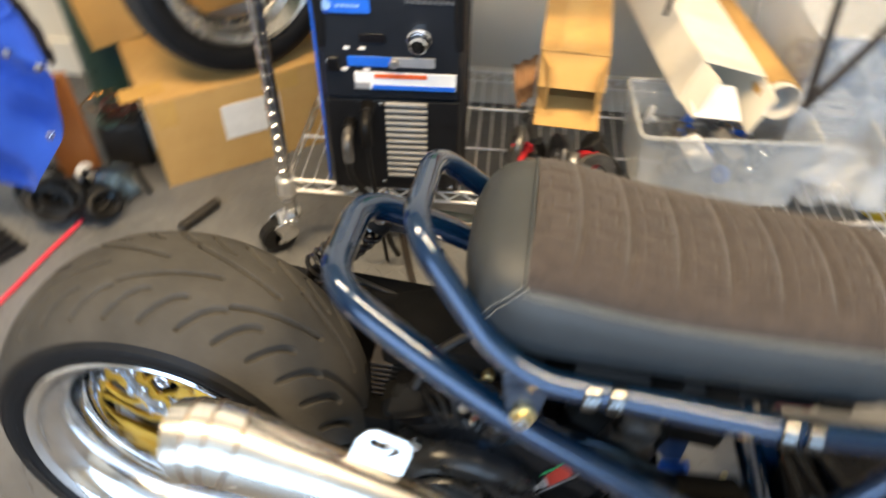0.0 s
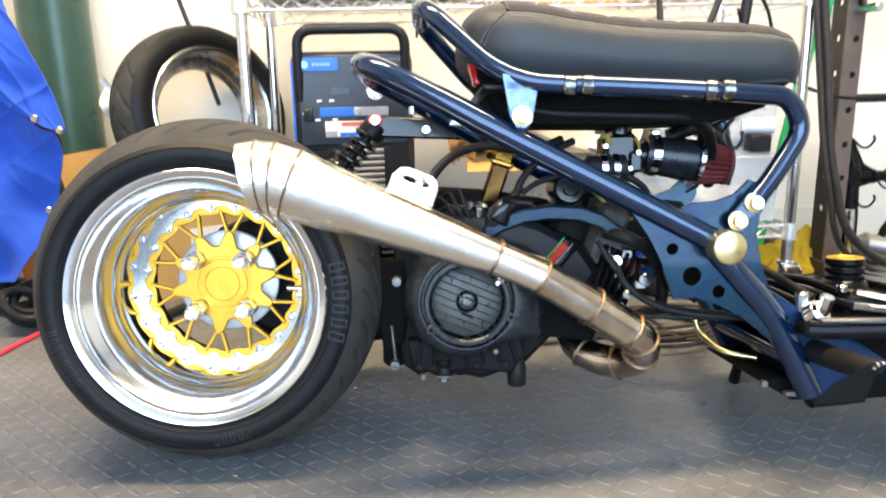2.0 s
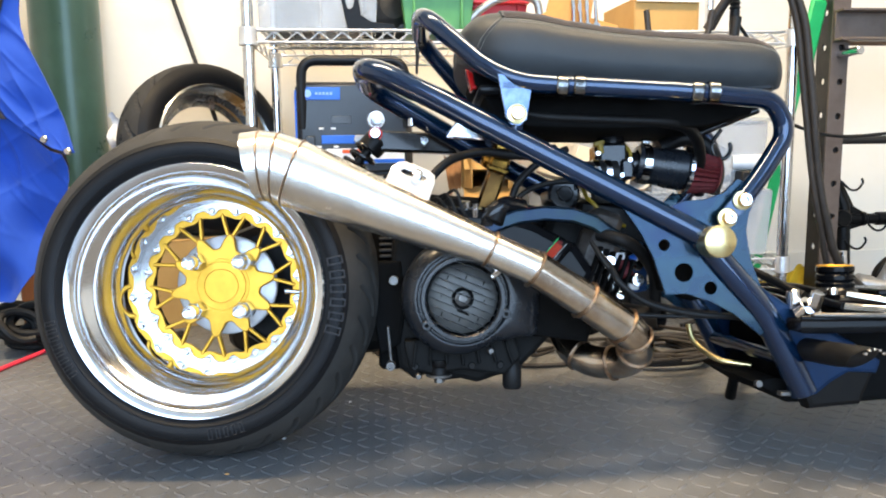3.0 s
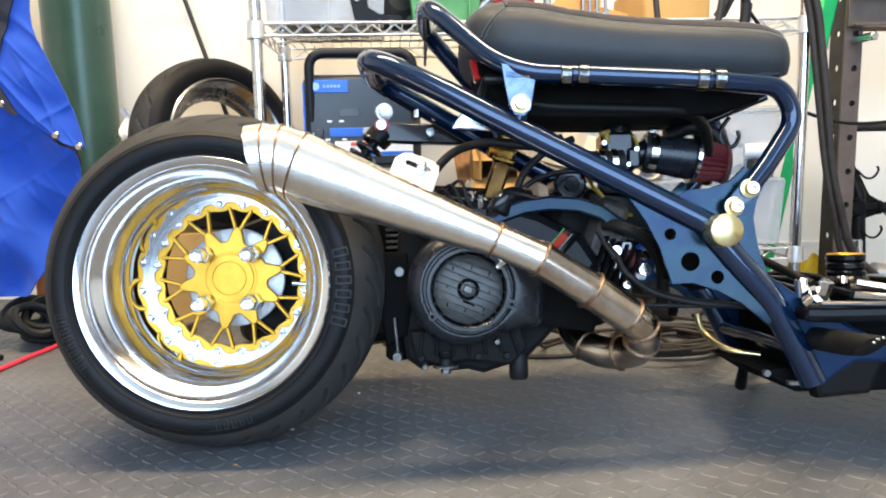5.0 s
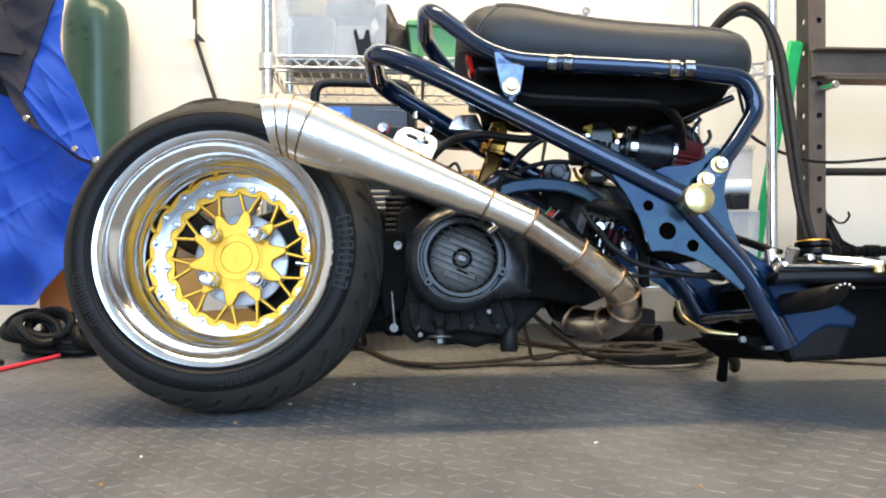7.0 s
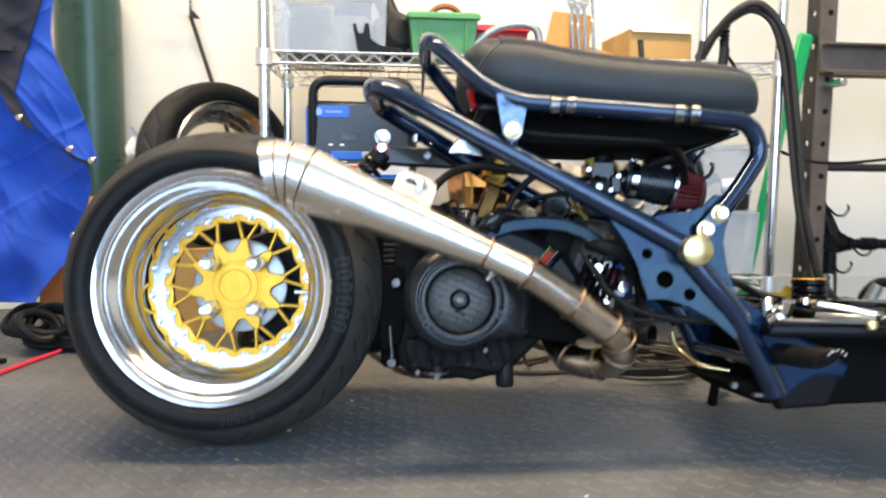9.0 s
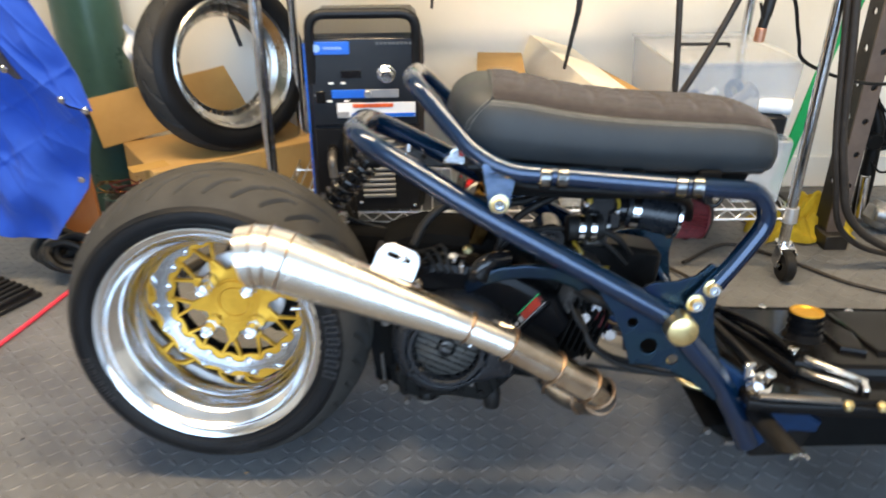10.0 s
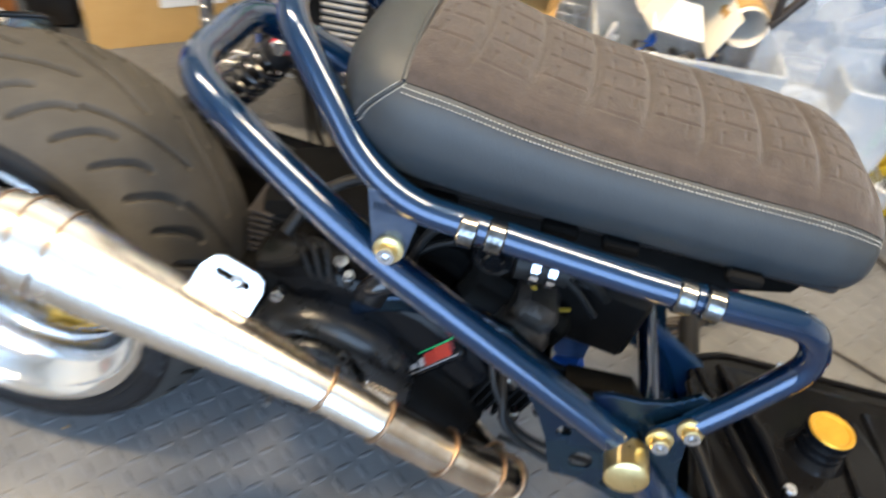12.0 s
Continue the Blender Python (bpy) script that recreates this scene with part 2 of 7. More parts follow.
# ---- geometry helpers ----
class Geo:
    """Collects vertices and faces of one mesh."""

    def __init__(self):
        self.v, self.f = [], []

    def add(self, verts, faces, m=None):
        k = len(self.v)
        self.v += [tuple(m @ Vector(p)) if m else tuple(p) for p in verts]
        self.f += [tuple(i + k for i in f) for f in faces]
        return self

    def tube(self, pts, r, n=12, closed=False, caps=True, squash=None):
        pts = [Vector(p) for p in pts]
        rs = r if isinstance(r, (list, tuple)) else [r] * len(pts)
        m = len(pts)
        tang = []
        for i in range(m):
            a = pts[(i - 1) % m] if closed or i else pts[0]
            b = pts[(i + 1) % m] if closed or i < m - 1 else pts[-1]
            t = b - a
            tang.append(t.normalized() if t.length > 1e-9 else Vector((0, 0, 1)))
        u = tang[0].orthogonal().normalized()
        verts, faces = [], []
        for i in range(m):
            u = (u - tang[i] * u.dot(tang[i])).normalized()
            w = tang[i].cross(u)
            for j in range(n):
                a = 2 * math.pi * j / n
                verts.append(pts[i] + (u * math.cos(a) + w * math.sin(a)) * rs[i])
        for i in range(m if closed else m - 1):
            for j in range(n):
                a, b = i * n + j, i * n + (j + 1) % n
                c, d = ((i + 1) % m) * n + (j + 1) % n, ((i + 1) % m) * n + j
                faces.append((a, b, c, d))
        if caps and not closed:
            faces.append(tuple(range(n))[::-1])
            faces.append(tuple(range((m - 1) * n, m * n)))
        return self.add(verts, faces)

    def lathe(self, profile, m=None, n=32, cap=False):
        """profile: (radius, height) along the axis z of m."""
        verts, faces = [], []
        k = len(profile)
        for j in range(n):
            a = 2 * math.pi * j / n
            verts += [(r * math.cos(a), r * math.sin(a), h) for r, h in profile]
        for j in range(n):
            for i in range(k - 1):
                a, b = j * k + i, ((j + 1) % n) * k + i
                faces.append((a, b, b + 1, a + 1))
        if cap:
            faces.append(tuple(j * k for j in range(n))[::-1])
            faces.append(tuple(j * k + k - 1 for j in range(n)))
        return self.add(verts, faces, m)

    def cyl(self, a, b, r, n=20, bevel=0.0, r2=None):
        a, b = Vector(a), Vector(b)
        m = Matrix.Translation(a) @ (b - a).to_track_quat("Z", "Y").to_matrix().to_4x4()
        h, r2 = (b - a).length, r if r2 is None else r2
        e = min(bevel, h * 0.4)
        prof = [(r - e, 0), (r, e), (r2, h - e), (r2 - e, h)] if e else [(r, 0), (r2, h)]
        return self.lathe(prof, m, n, True)

    def box(self, c, s, m=None, b=0.002, rot=(0, 0, 0)):
        hx, hy, hz = (k / 2 for k in s)
        b = min(b, hx * 0.9, hy * 0.9, hz * 0.9)
        verts, idx = [], {}
        for sx in (-1, 1):
            for sy in (-1, 1):
                for sz in (-1, 1):
                    for ax in range(3):
                        q = [sx * hx, sy * hy, sz * hz]
                        for o in range(3):
                            if o != ax:
                                q[o] -= (sx, sy, sz)[o] * b
                        idx[sx, sy, sz, ax] = len(verts)
                        verts.append(q)
        faces = []
        for ax in range(3):
            o1, o2 = (ax + 1) % 3, (ax + 2) % 3
            for s0 in (-1, 1):
                ring = []
                for p, q in ((-1, -1), (1, -1), (1, 1), (-1, 1)):
                    k = [0, 0, 0]
                    k[ax], k[o1], k[o2] = s0, p, q
                    ring.append(idx[(*k, ax)])
                faces.append(tuple(ring if s0 > 0 else ring[::-1]))
            for p in (-1, 1):
                for q in (-1, 1):
                    k1, k2 = [0, 0, 0], [0, 0, 0]
                    k1[ax], k2[ax] = -1, 1
                    k1[o1] = k2[o1] = p
                    k1[o2] = k2[o2] = q
                    f = (idx[(*k1, o1)], idx[(*k2, o1)], idx[(*k2, o2)], idx[(*k1, o2)])
                    faces.append(f if p * q > 0 else f[::-1])
        for sx in (-1, 1):
            for sy in (-1, 1):
                for sz in (-1, 1):
                    f = tuple(idx[sx, sy, sz, ax] for ax in range(3))
                    faces.append(f if sx * sy * sz > 0 else f[::-1])
        mm = pose(*c, *rot)
        return self.add(verts, faces, m @ mm if m else mm)

    def plate(self, outlines, thick, m, bevel=0.0):
        """A flat plate from closed 2D outlines (holes: further outlines), in the xy plane of m."""
        cu = bpy.data.curves.new("outline", "CURVE")
        cu.dimensions, cu.fill_mode, cu.extrude, cu.bevel_depth, cu.bevel_resolution = "2D", "BOTH", thick / 2 - bevel, bevel, 1
        for pts in outlines:
            sp = cu.splines.new("POLY")
            sp.points.add(len(pts) - 1)
            sp.use_cyclic_u = True
            for q, (x, y) in zip(sp.points, pts):
                q.co = (x, y, 0, 1)
        ob = bpy.data.objects.new("outline", cu)
        me = bpy.data.meshes.new_from_object(ob)
        self.add([v.co.copy() for v in me.vertices], [tuple(p.vertices) for p in me.polygons], m)
        bpy.data.objects.remove(ob)
        bpy.data.meshes.remove(me)
        bpy.data.curves.remove(cu)
        return self

    def grid(self, fn, nu, nv, closed_v=False):
        verts = [fn(i / (nu - 1), j / (nv if closed_v else nv - 1)) for i in range(nu) for j in range(nv)]
        faces = []
        for i in range(nu - 1):
            for j in range(nv if closed_v else nv - 1):
                a, b = i * nv + j, i * nv + (j + 1) % nv
                faces.append((a, b, b + nv, a + nv))
        return self.add(verts, faces)


def circle2(cx, cy, r, n=24):
    return [(cx + r * math.cos(2 * math.pi * i / n), cy + r * math.sin(2 * math.pi * i / n)) for i in range(n)]


def fillet(pts, r, n=6):
    """A polyline with its inner corners rounded by about r."""
    pts = [Vector(p) for p in pts]
    out = [pts[0]]
    for i in range(1, len(pts) - 1):
        rr = r[i - 1] if isinstance(r, (list, tuple)) else r
        a, b, c = pts[i - 1], pts[i], pts[i + 1]
        d1, d2 = a - b, c - b
        k = min(rr, d1.length * 0.48, d2.length * 0.48)
        p, q = b + d1.normalized() * k, b + d2.normalized() * k
        for j in range(n + 1):
            t = j / n
            out.append(p * (1 - t) ** 2 + b * 2 * t * (1 - t) + q * t * t)
    out.append(pts[-1])
    return out


def smooth_path(pts, n=8):
    """A Catmull-Rom line through pts."""
    pts = [Vector(p) for p in pts]
    q = [pts[0] * 2 - pts[1]] + pts + [pts[-1] * 2 - pts[-2]]
    out = []
    for i in range(1, len(q) - 2):
        a, b, c, d = q[i - 1:i + 3]
        for j in range(n):
            t = j / n
            out.append(0.5 * (2 * b + (c - a) * t + (2 * a - 5 * b + 4 * c - d) * t * t + (3 * b - 3 * c + d - a) * t ** 3))
    out.append(pts[-1])
    return out


def obj(name, geo, material, angle=38):
    me = bpy.data.meshes.new(name)
    me.from_pydata(geo.v, [], geo.f)
    me.validate()
    bm = bmesh.new()
    bm.from_mesh(me)
    bmesh.ops.recalc_face_normals(bm, faces=bm.faces)
    bm.to_mesh(me)
    bm.free()
    me.polygons.foreach_set("use_smooth", [True] * len(me.polygons))
    me.set_sharp_from_angle(angle=radians(angle))
    me.materials.append(material)
    return new(name, me)


def part(name, geo, material, parent, label="", angle=38):
    ob = obj(name, geo, material, angle)
    ob.parent = parent
    return tagged(ob, label)


def thing(name, m, label, category, group=""):
    ob = new(name)
    ob.empty_display_size = 0.05
    ob.matrix_world = m
    return tagged(ob, label, category, group)


def piece(name, source, parent, m):
    ob = new(name, source.data)
    ob.parent = parent
    ob.matrix_basis = m
    return ob


def single(name, geo, material, m, label, category, group="", angle=38):
    ob = obj(name, geo, material, angle)
    ob.matrix_world = m
    return tagged(ob, label, category, group)


AXY = pose(0, 0, 0, -90, 0, 0)  # turns z into y


def ypose(x, y, z):
    """A pose whose z axis points along +y."""
    return pose(x, y, z, -90, 0, 0)


def xz(y):
    """A pose that lays 2D outlines (x, z) upright at y."""
    return Matrix.Translation((0, y, 0)) @ Matrix(((1, 0, 0, 0), (0, 0, -1, 0), (0, 1, 0, 0), (0, 0, 0, 1)))


# ---- room ----
WALL_Y = 1.14
floor = tagged(obj("floor", Geo().box((0.4, -0.9, -0.05), (6.2, 4.4, 0.1), b=0.0), FLOOR), "grey tread-pattern rubber floor mat with dirt specks", "floor", kind="structure")
tagged(obj("wall_north", Geo().box((0.4, WALL_Y + 0.06, 1.3), (6.2, 0.12, 2.6), b=0.0), WALL), "cream painted garage wall", "wall", kind="structure")
tagged(obj("baseboard", Geo().box((0.4, WALL_Y - 0.008, 0.05), (6.0, 0.014, 0.1), b=0.003), WALL), "cream painted low baseboard", "baseboard", kind="structure")
tagged(obj("wall_west", Geo().box((-2.76, -0.9, 1.3), (0.12, 4.4, 2.6), b=0.0), WALL), "cream painted garage wall", "wall", kind="structure")
tagged(obj("wall_east", Geo().box((3.56, -0.9, 1.3), (0.12, 4.4, 2.6), b=0.0), WALL), "cream painted garage wall", "wall", kind="structure")
south = Geo().box((-2.05, -3.16, 1.3), (1.3, 0.12, 2.6), b=0.0).box((2.85, -3.16, 1.3), (1.3, 0.12, 2.6), b=0.0).box((0.4, -3.16, 2.525), (3.6, 0.12, 0.15), b=0.0)
tagged(obj("wall_south", south, WALL), "cream painted garage wall with a wide open doorway", "wall", kind="structure")
tagged(obj("ceiling", Geo().box((0.4, -0.9, 2.66), (6.2, 4.4, 0.12), b=0.0), CEIL), "off-white painted garage ceiling", "ceiling", kind="structure")
tagged(obj("ground", Geo().box((0.4, -30, -0.16), (160, 120, 0.1), b=0.0), mat("asphalt", (0.06, 0.06, 0.06), (0.045, 0.045, 0.045), 0.9, 0, 8)), "grey asphalt yard outside the garage", "ground", kind="structure")

# ---- scooter ----
SCOOT = Matrix.Translation((-0.003, 0.005, 0.0055)) @ pose(0, 0, 0, 0, 0, -3.04) @ pose(0, 0, 0, -7.6, 0, 0)
scooter = thing("scooter", SCOOT, "custom low scooter with dark blue tube frame and wide wheel", "scooter")
AX = 0.232  # height of the rear axle


def rear_wheel():
    m = ypose(-0.002, 0, AX)
    # barrel: outer lip, stepped polished dish, mounting flange, inner half
    prof = [(0.158, -0.096), (0.163, -0.1005), (0.1675, -0.102), (0.170, -0.1), (0.170, -0.096), (0.166, -0.094)]
    dish = [(0.166, -0.094), (0.162, -0.0985), (0.1580, -0.0965), (0.1558, -0.092), (0.1545, -0.088), (0.1495, -0.0835), (0.1440, -0.0755), (0.1425, -0.0745), (0.1370, -0.062), (0.1320, -0.048), (0.1305, -0.040),
            (0.1325, -0.020), (0.1325, 0.0545), (0.1095, 0.0545), (0.109, 0.060), (0.143, 0.060)]
    back = [(0.143, 0.060), (0.148, 0.07), (0.152, 0.088), (0.160, 0.100), (0.169, 0.103), (0.169, 0.098), (0.157, 0.092), (0.154, 0.07), (0.1535, -0.05), (0.157, -0.09), (0.166, -0.094)]
    wheel = part("rear_wheel", Geo().lathe(dish + back[1:], m, 128), POLISH, scooter, "polished deep-dish three-piece rear wheel")
    part("barrel", Geo().lathe([(0.1305, -0.040), (0.1265, -0.034), (0.1248, -0.024), (0.1240, -0.010), (0.1236, 0.044), (0.1232, 0.0515), (0.1320, 0.0525), (0.1315, -0.030), (0.1305, -0.040)], m, 128), MIRRORP, wheel, "mirror-polished inner barrel", 60)
    part("rim_lip", Geo().lathe(prof + prof[:1], m, 128), POLISH, wheel)
    # tyre with slanted sipes cut into the tread; YC is the middle of its width
    YC, RT = 0.002, 0.2375
    side = [(0.1665, -0.092), (0.1705, -0.0985), (0.176, -0.1025), (0.1775, -0.1036), (0.1785, -0.1030), (0.184, -0.1050), (0.191, -0.1050), (0.1945, -0.1036), (0.1952, -0.1042), (0.1962, -0.1034), (0.197, -0.1025), (0.2008, -0.0998), (0.2018, -0.0990)]
    g = Geo().lathe(side, m, 160)
    g.lathe([(r, 2 * YC - h) for r, h in side], m, 160)
    tyre = part("tyre", g, TYRE, wheel, "wide black tyre with smooth sidewalls")
    nseg, nrow = 1000, 100
    rows = []
    for i in range(nrow):
        u = -1 + 2 * i / (nrow - 1)
        r = RT - 0.0357 * abs(u) ** 2.3
        rows.append((0.101 * u, r))
    sip = []
    for sgn in (-1, 1):
        for k in range(33):
            a0 = 2 * math.pi * (k + (0.5 if sgn > 0 else 0)) / 33
            sip.append(([(a0 + 0.17 * t, sgn * (0.078 - 0.034 * math.sin(t * 1.5))) for t in (0, 0.2, 0.4, 0.6, 0.8, 1.0)], 0.0027))
        for k in range(11):
            a0 = 2 * math.pi * (k + (0.5 if sgn > 0 else 0)) / 11
            sip.append(([(a0 + 0.46 * t, sgn * (0.037 - 0.031 * t ** 0.8)) for t in (0, 0.2, 0.4, 0.6, 0.8, 1.0)], 0.0025))
    depth = np.zeros((nseg, nrow))
    ang = np.arange(nseg) * 2 * math.pi / nseg
    ys = np.array([y for y, _ in rows])
    for line, wdt in sip:
        da = (ang - line[0][0] + 1.0) % (2 * math.pi) - 1.0
        pick = np.where(da < 0.8)[0]
        X, Y = np.meshgrid(da[pick] * AX, ys, indexing="ij")
        for (a1, y1), (a2, y2) in zip(line[:-1], line[1:]):
            x1, ex, ey = (a1 - line[0][0]) * AX, (a2 - a1) * AX, y2 - y1
            t = np.clip(((X - x1) * ex + (Y - y1) * ey) / (ex * ex + ey * ey), 0, 1)
            d = np.hypot(X - x1 - t * ex, Y - y1 - t * ey)
            depth[pick] = np.maximum(depth[pick], 0.0066 * np.clip(1.6 - d / wdt, 0, 1))
    verts = [((r - depth[j, i]) * math.cos(ang[j]), (r - depth[j, i]) * math.sin(ang[j]), y + YC) for j in range(nseg) for i, (y, r) in enumerate(rows)]
    faces = [(j * nrow + i, ((j + 1) % nseg) * nrow + i, ((j + 1) % nseg) * nrow + i + 1, j * nrow + i + 1) for j in range(nseg) for i in range(nrow - 1)]
    part("tread", Geo().add(verts, faces, m), TREAD, tyre, "dusty tread with slanted curved sipes", 60)
    # raised marks on the sidewall, as plain bars
    for a0, nb, da, ln, wd in ((-0.20, 6, 0.098, 0.0190, 0.0125), (2.55, 8, 0.055, 0.013, 0.0065), (1.25, 5, 0.055, 0.013, 0.0065)):
        for k in range(nb):
            a = a0 + k * da
            mm = m @ pose(0.188 * math.cos(a), 0.188 * math.sin(a), -0.1052, 0, 0, math.degrees(a))
            bar = Geo().box((0, wd * 0.36, 0), (ln, wd * 0.2, 0.0016), mm, 0.0004).box((0, -wd * 0.36, 0), (ln, wd * 0.2, 0.0016), mm, 0.0004)
            for q in (-0.5, 0.5):
                bar.box((q * ln, 0, 0), (wd * 0.18, wd * 0.9, 0.0016), mm, 0.0004)
            part("sidewall_mark", bar, MARKR, tyre)
    # gold mesh centre
    y0 = 0.049
    outer, inner = [], []
    nb = 20
    def turn(k, n, off):
        return -radians(off) - 2 * math.pi * k / n

    for i in range(nb * 10):
        a = 2 * math.pi * i / (nb * 10)
        tab = 0.5 + 0.5 * math.cos((a + radians(7)) * nb)
        r, q = 0.1155 - 0.0092 * tab ** 2.2, 0.1052 - 0.0030 * tab
        outer.append((r * math.cos(a), r * math.sin(a)))
        inner.append((q * math.cos(a), q * math.sin(a)))
    mm = m @ pose(0, 0, y0)
    part("rim_flange", Geo().plate([circle2(0, 0, 0.1237, 128), outer], 0.0035, mm @ pose(0, 0, -0.0050), 0.0008), FLANGEM, wheel, "polished rim flange with scalloped tabs")
    g = Geo().plate([circle2(0, 0, 0.118, 96), inner], 0.006, mm, 0.001)
    part("mesh_ring", g, GOLD, wheel, "gold scalloped mesh ring")
    for k in range(10):
        a = turn(k, 10, 9)
        for s in (-1, 1):
            b = a + s * math.pi / 10 * 0.5
            p = Vector((0.071 * math.cos(a + s * 0.02), 0.071 * math.sin(a + s * 0.02), -0.001))
            q = Vector((0.1065 * math.cos(b), 0.1065 * math.sin(b), 0.0))
            d = (q - p)
            rm = mm @ Matrix.Translation((p + q) / 2) @ pose(0, 0, 0, 0, 0, math.degrees(math.atan2(d.y, d.x)))
            part("spoke", Geo().box((0, 0, 0), (d.length + 0.004, 0.0052, 0.009), rm, 0.0014), GOLD, wheel)
    hub = []
    for i in range(200):
        a = 2 * math.pi * i / 200
        r = 0.0535 + 0.0225 * ((1 + math.cos(10 * (a + radians(9)))) / 2) ** 2.1
        hub.append((r * math.cos(a), r * math.sin(a)))
    g = Geo().plate([hub], 0.012, mm @ pose(0, 0, -0.002), 0.0022)
    hubp = part("hub_disc", g, GOLD, wheel, "gold hub disc")
    part("hub_cap", Geo().lathe([(0.0, -0.0118), (0.0240, -0.0118), (0.0245, -0.0094), (0.0256, -0.0094), (0.0261, -0.0114), (0.0352, -0.0112), (0.0357, -0.0086), (0.0368, -0.0086), (0.0373, -0.0090), (0.0400, -0.0090), (0.0405, -0.0075)], mm, 64), GOLD, hubp)
    nut = Geo().lathe([(0.0058, -0.056), (0.0084, -0.0572), (0.0098, -0.0560), (0.0098, -0.036)], None, 24).lathe([(0.0098, -0.036), (0.0126, -0.0335), (0.0130, -0.012)], None, 6).lathe([(0.0130, -0.012), (0.0138, -0.009), (0.0138, -0.004), (0.0, -0.004)], None, 24).lathe([(0.0058, -0.056), (0.0058, -0.040), (0, -0.040)], None, 24)
    first = None
    for k in range(4):
        a = math.pi / 4 + k * math.pi / 2
        mk = mm @ pose(0.0505 * math.cos(a), 0.0505 * math.sin(a), 0)
        if not first:
            first = part("lug_nut", nut, mat("bright_lug_chrome", (0.88, 0.88, 0.89), (0.8, 0.8, 0.82), 0.24, 1.0, 60, rvar=0.06), wheel, "open-ended chrome lug nut")
            first.matrix_basis = mk
        else:
            piece("lug_nut", first, wheel, mk)
    riv = None
    for k in range(nb):
        a = turn(k, nb, 7)
        mk = mm @ pose(0.1128 * math.cos(a), 0.1128 * math.sin(a), -0.0062)
        if not riv:
            riv = part("rim_bolt", Geo().lathe([(0.0, -0.0062), (0.0026, -0.006), (0.0033, -0.0050), (0.0033, -0.003), (0.0048, -0.0022), (0.0048, 0.001)], None, 12), CHROME, wheel)
            riv.matrix_basis = mk
        else:
            piece("rim_bolt", riv, wheel, mk)
    part("valve_stem", Geo().cyl((0.118, 0.012, -0.01), (0.099, 0.010, -0.014), 0.0032, 12).cyl((0.100, 0.010, -0.0138), (0.094, 0.0096, -0.015), 0.0042, 12), CHROME, wheel).matrix_basis = mm
    # what shows through the mesh
    part("brake_disc", Geo().lathe([(0.02, 0.070), (0.073, 0.070), (0.076, 0.072), (0.076, 0.079), (0.02, 0.079)], m, 64), DISCM, wheel, "silver hub flange behind the spokes")
    part("inner_barrel", Geo().lathe([(0.1085, 0.0605), (0.107, 0.066), (0.116, 0.098), (0.119, 0.098), (0.112, 0.0605)], m, 64), MATTBLACK, wheel, "black inner barrel")
    part("wheel_back", Geo().lathe([(0.0, 0.082), (0.060, 0.082), (0.064, 0.088), (0.064, 0.130), (0, 0.130)], m, 48), BLACKM, wheel, "dark brake hub")


rear_wheel()


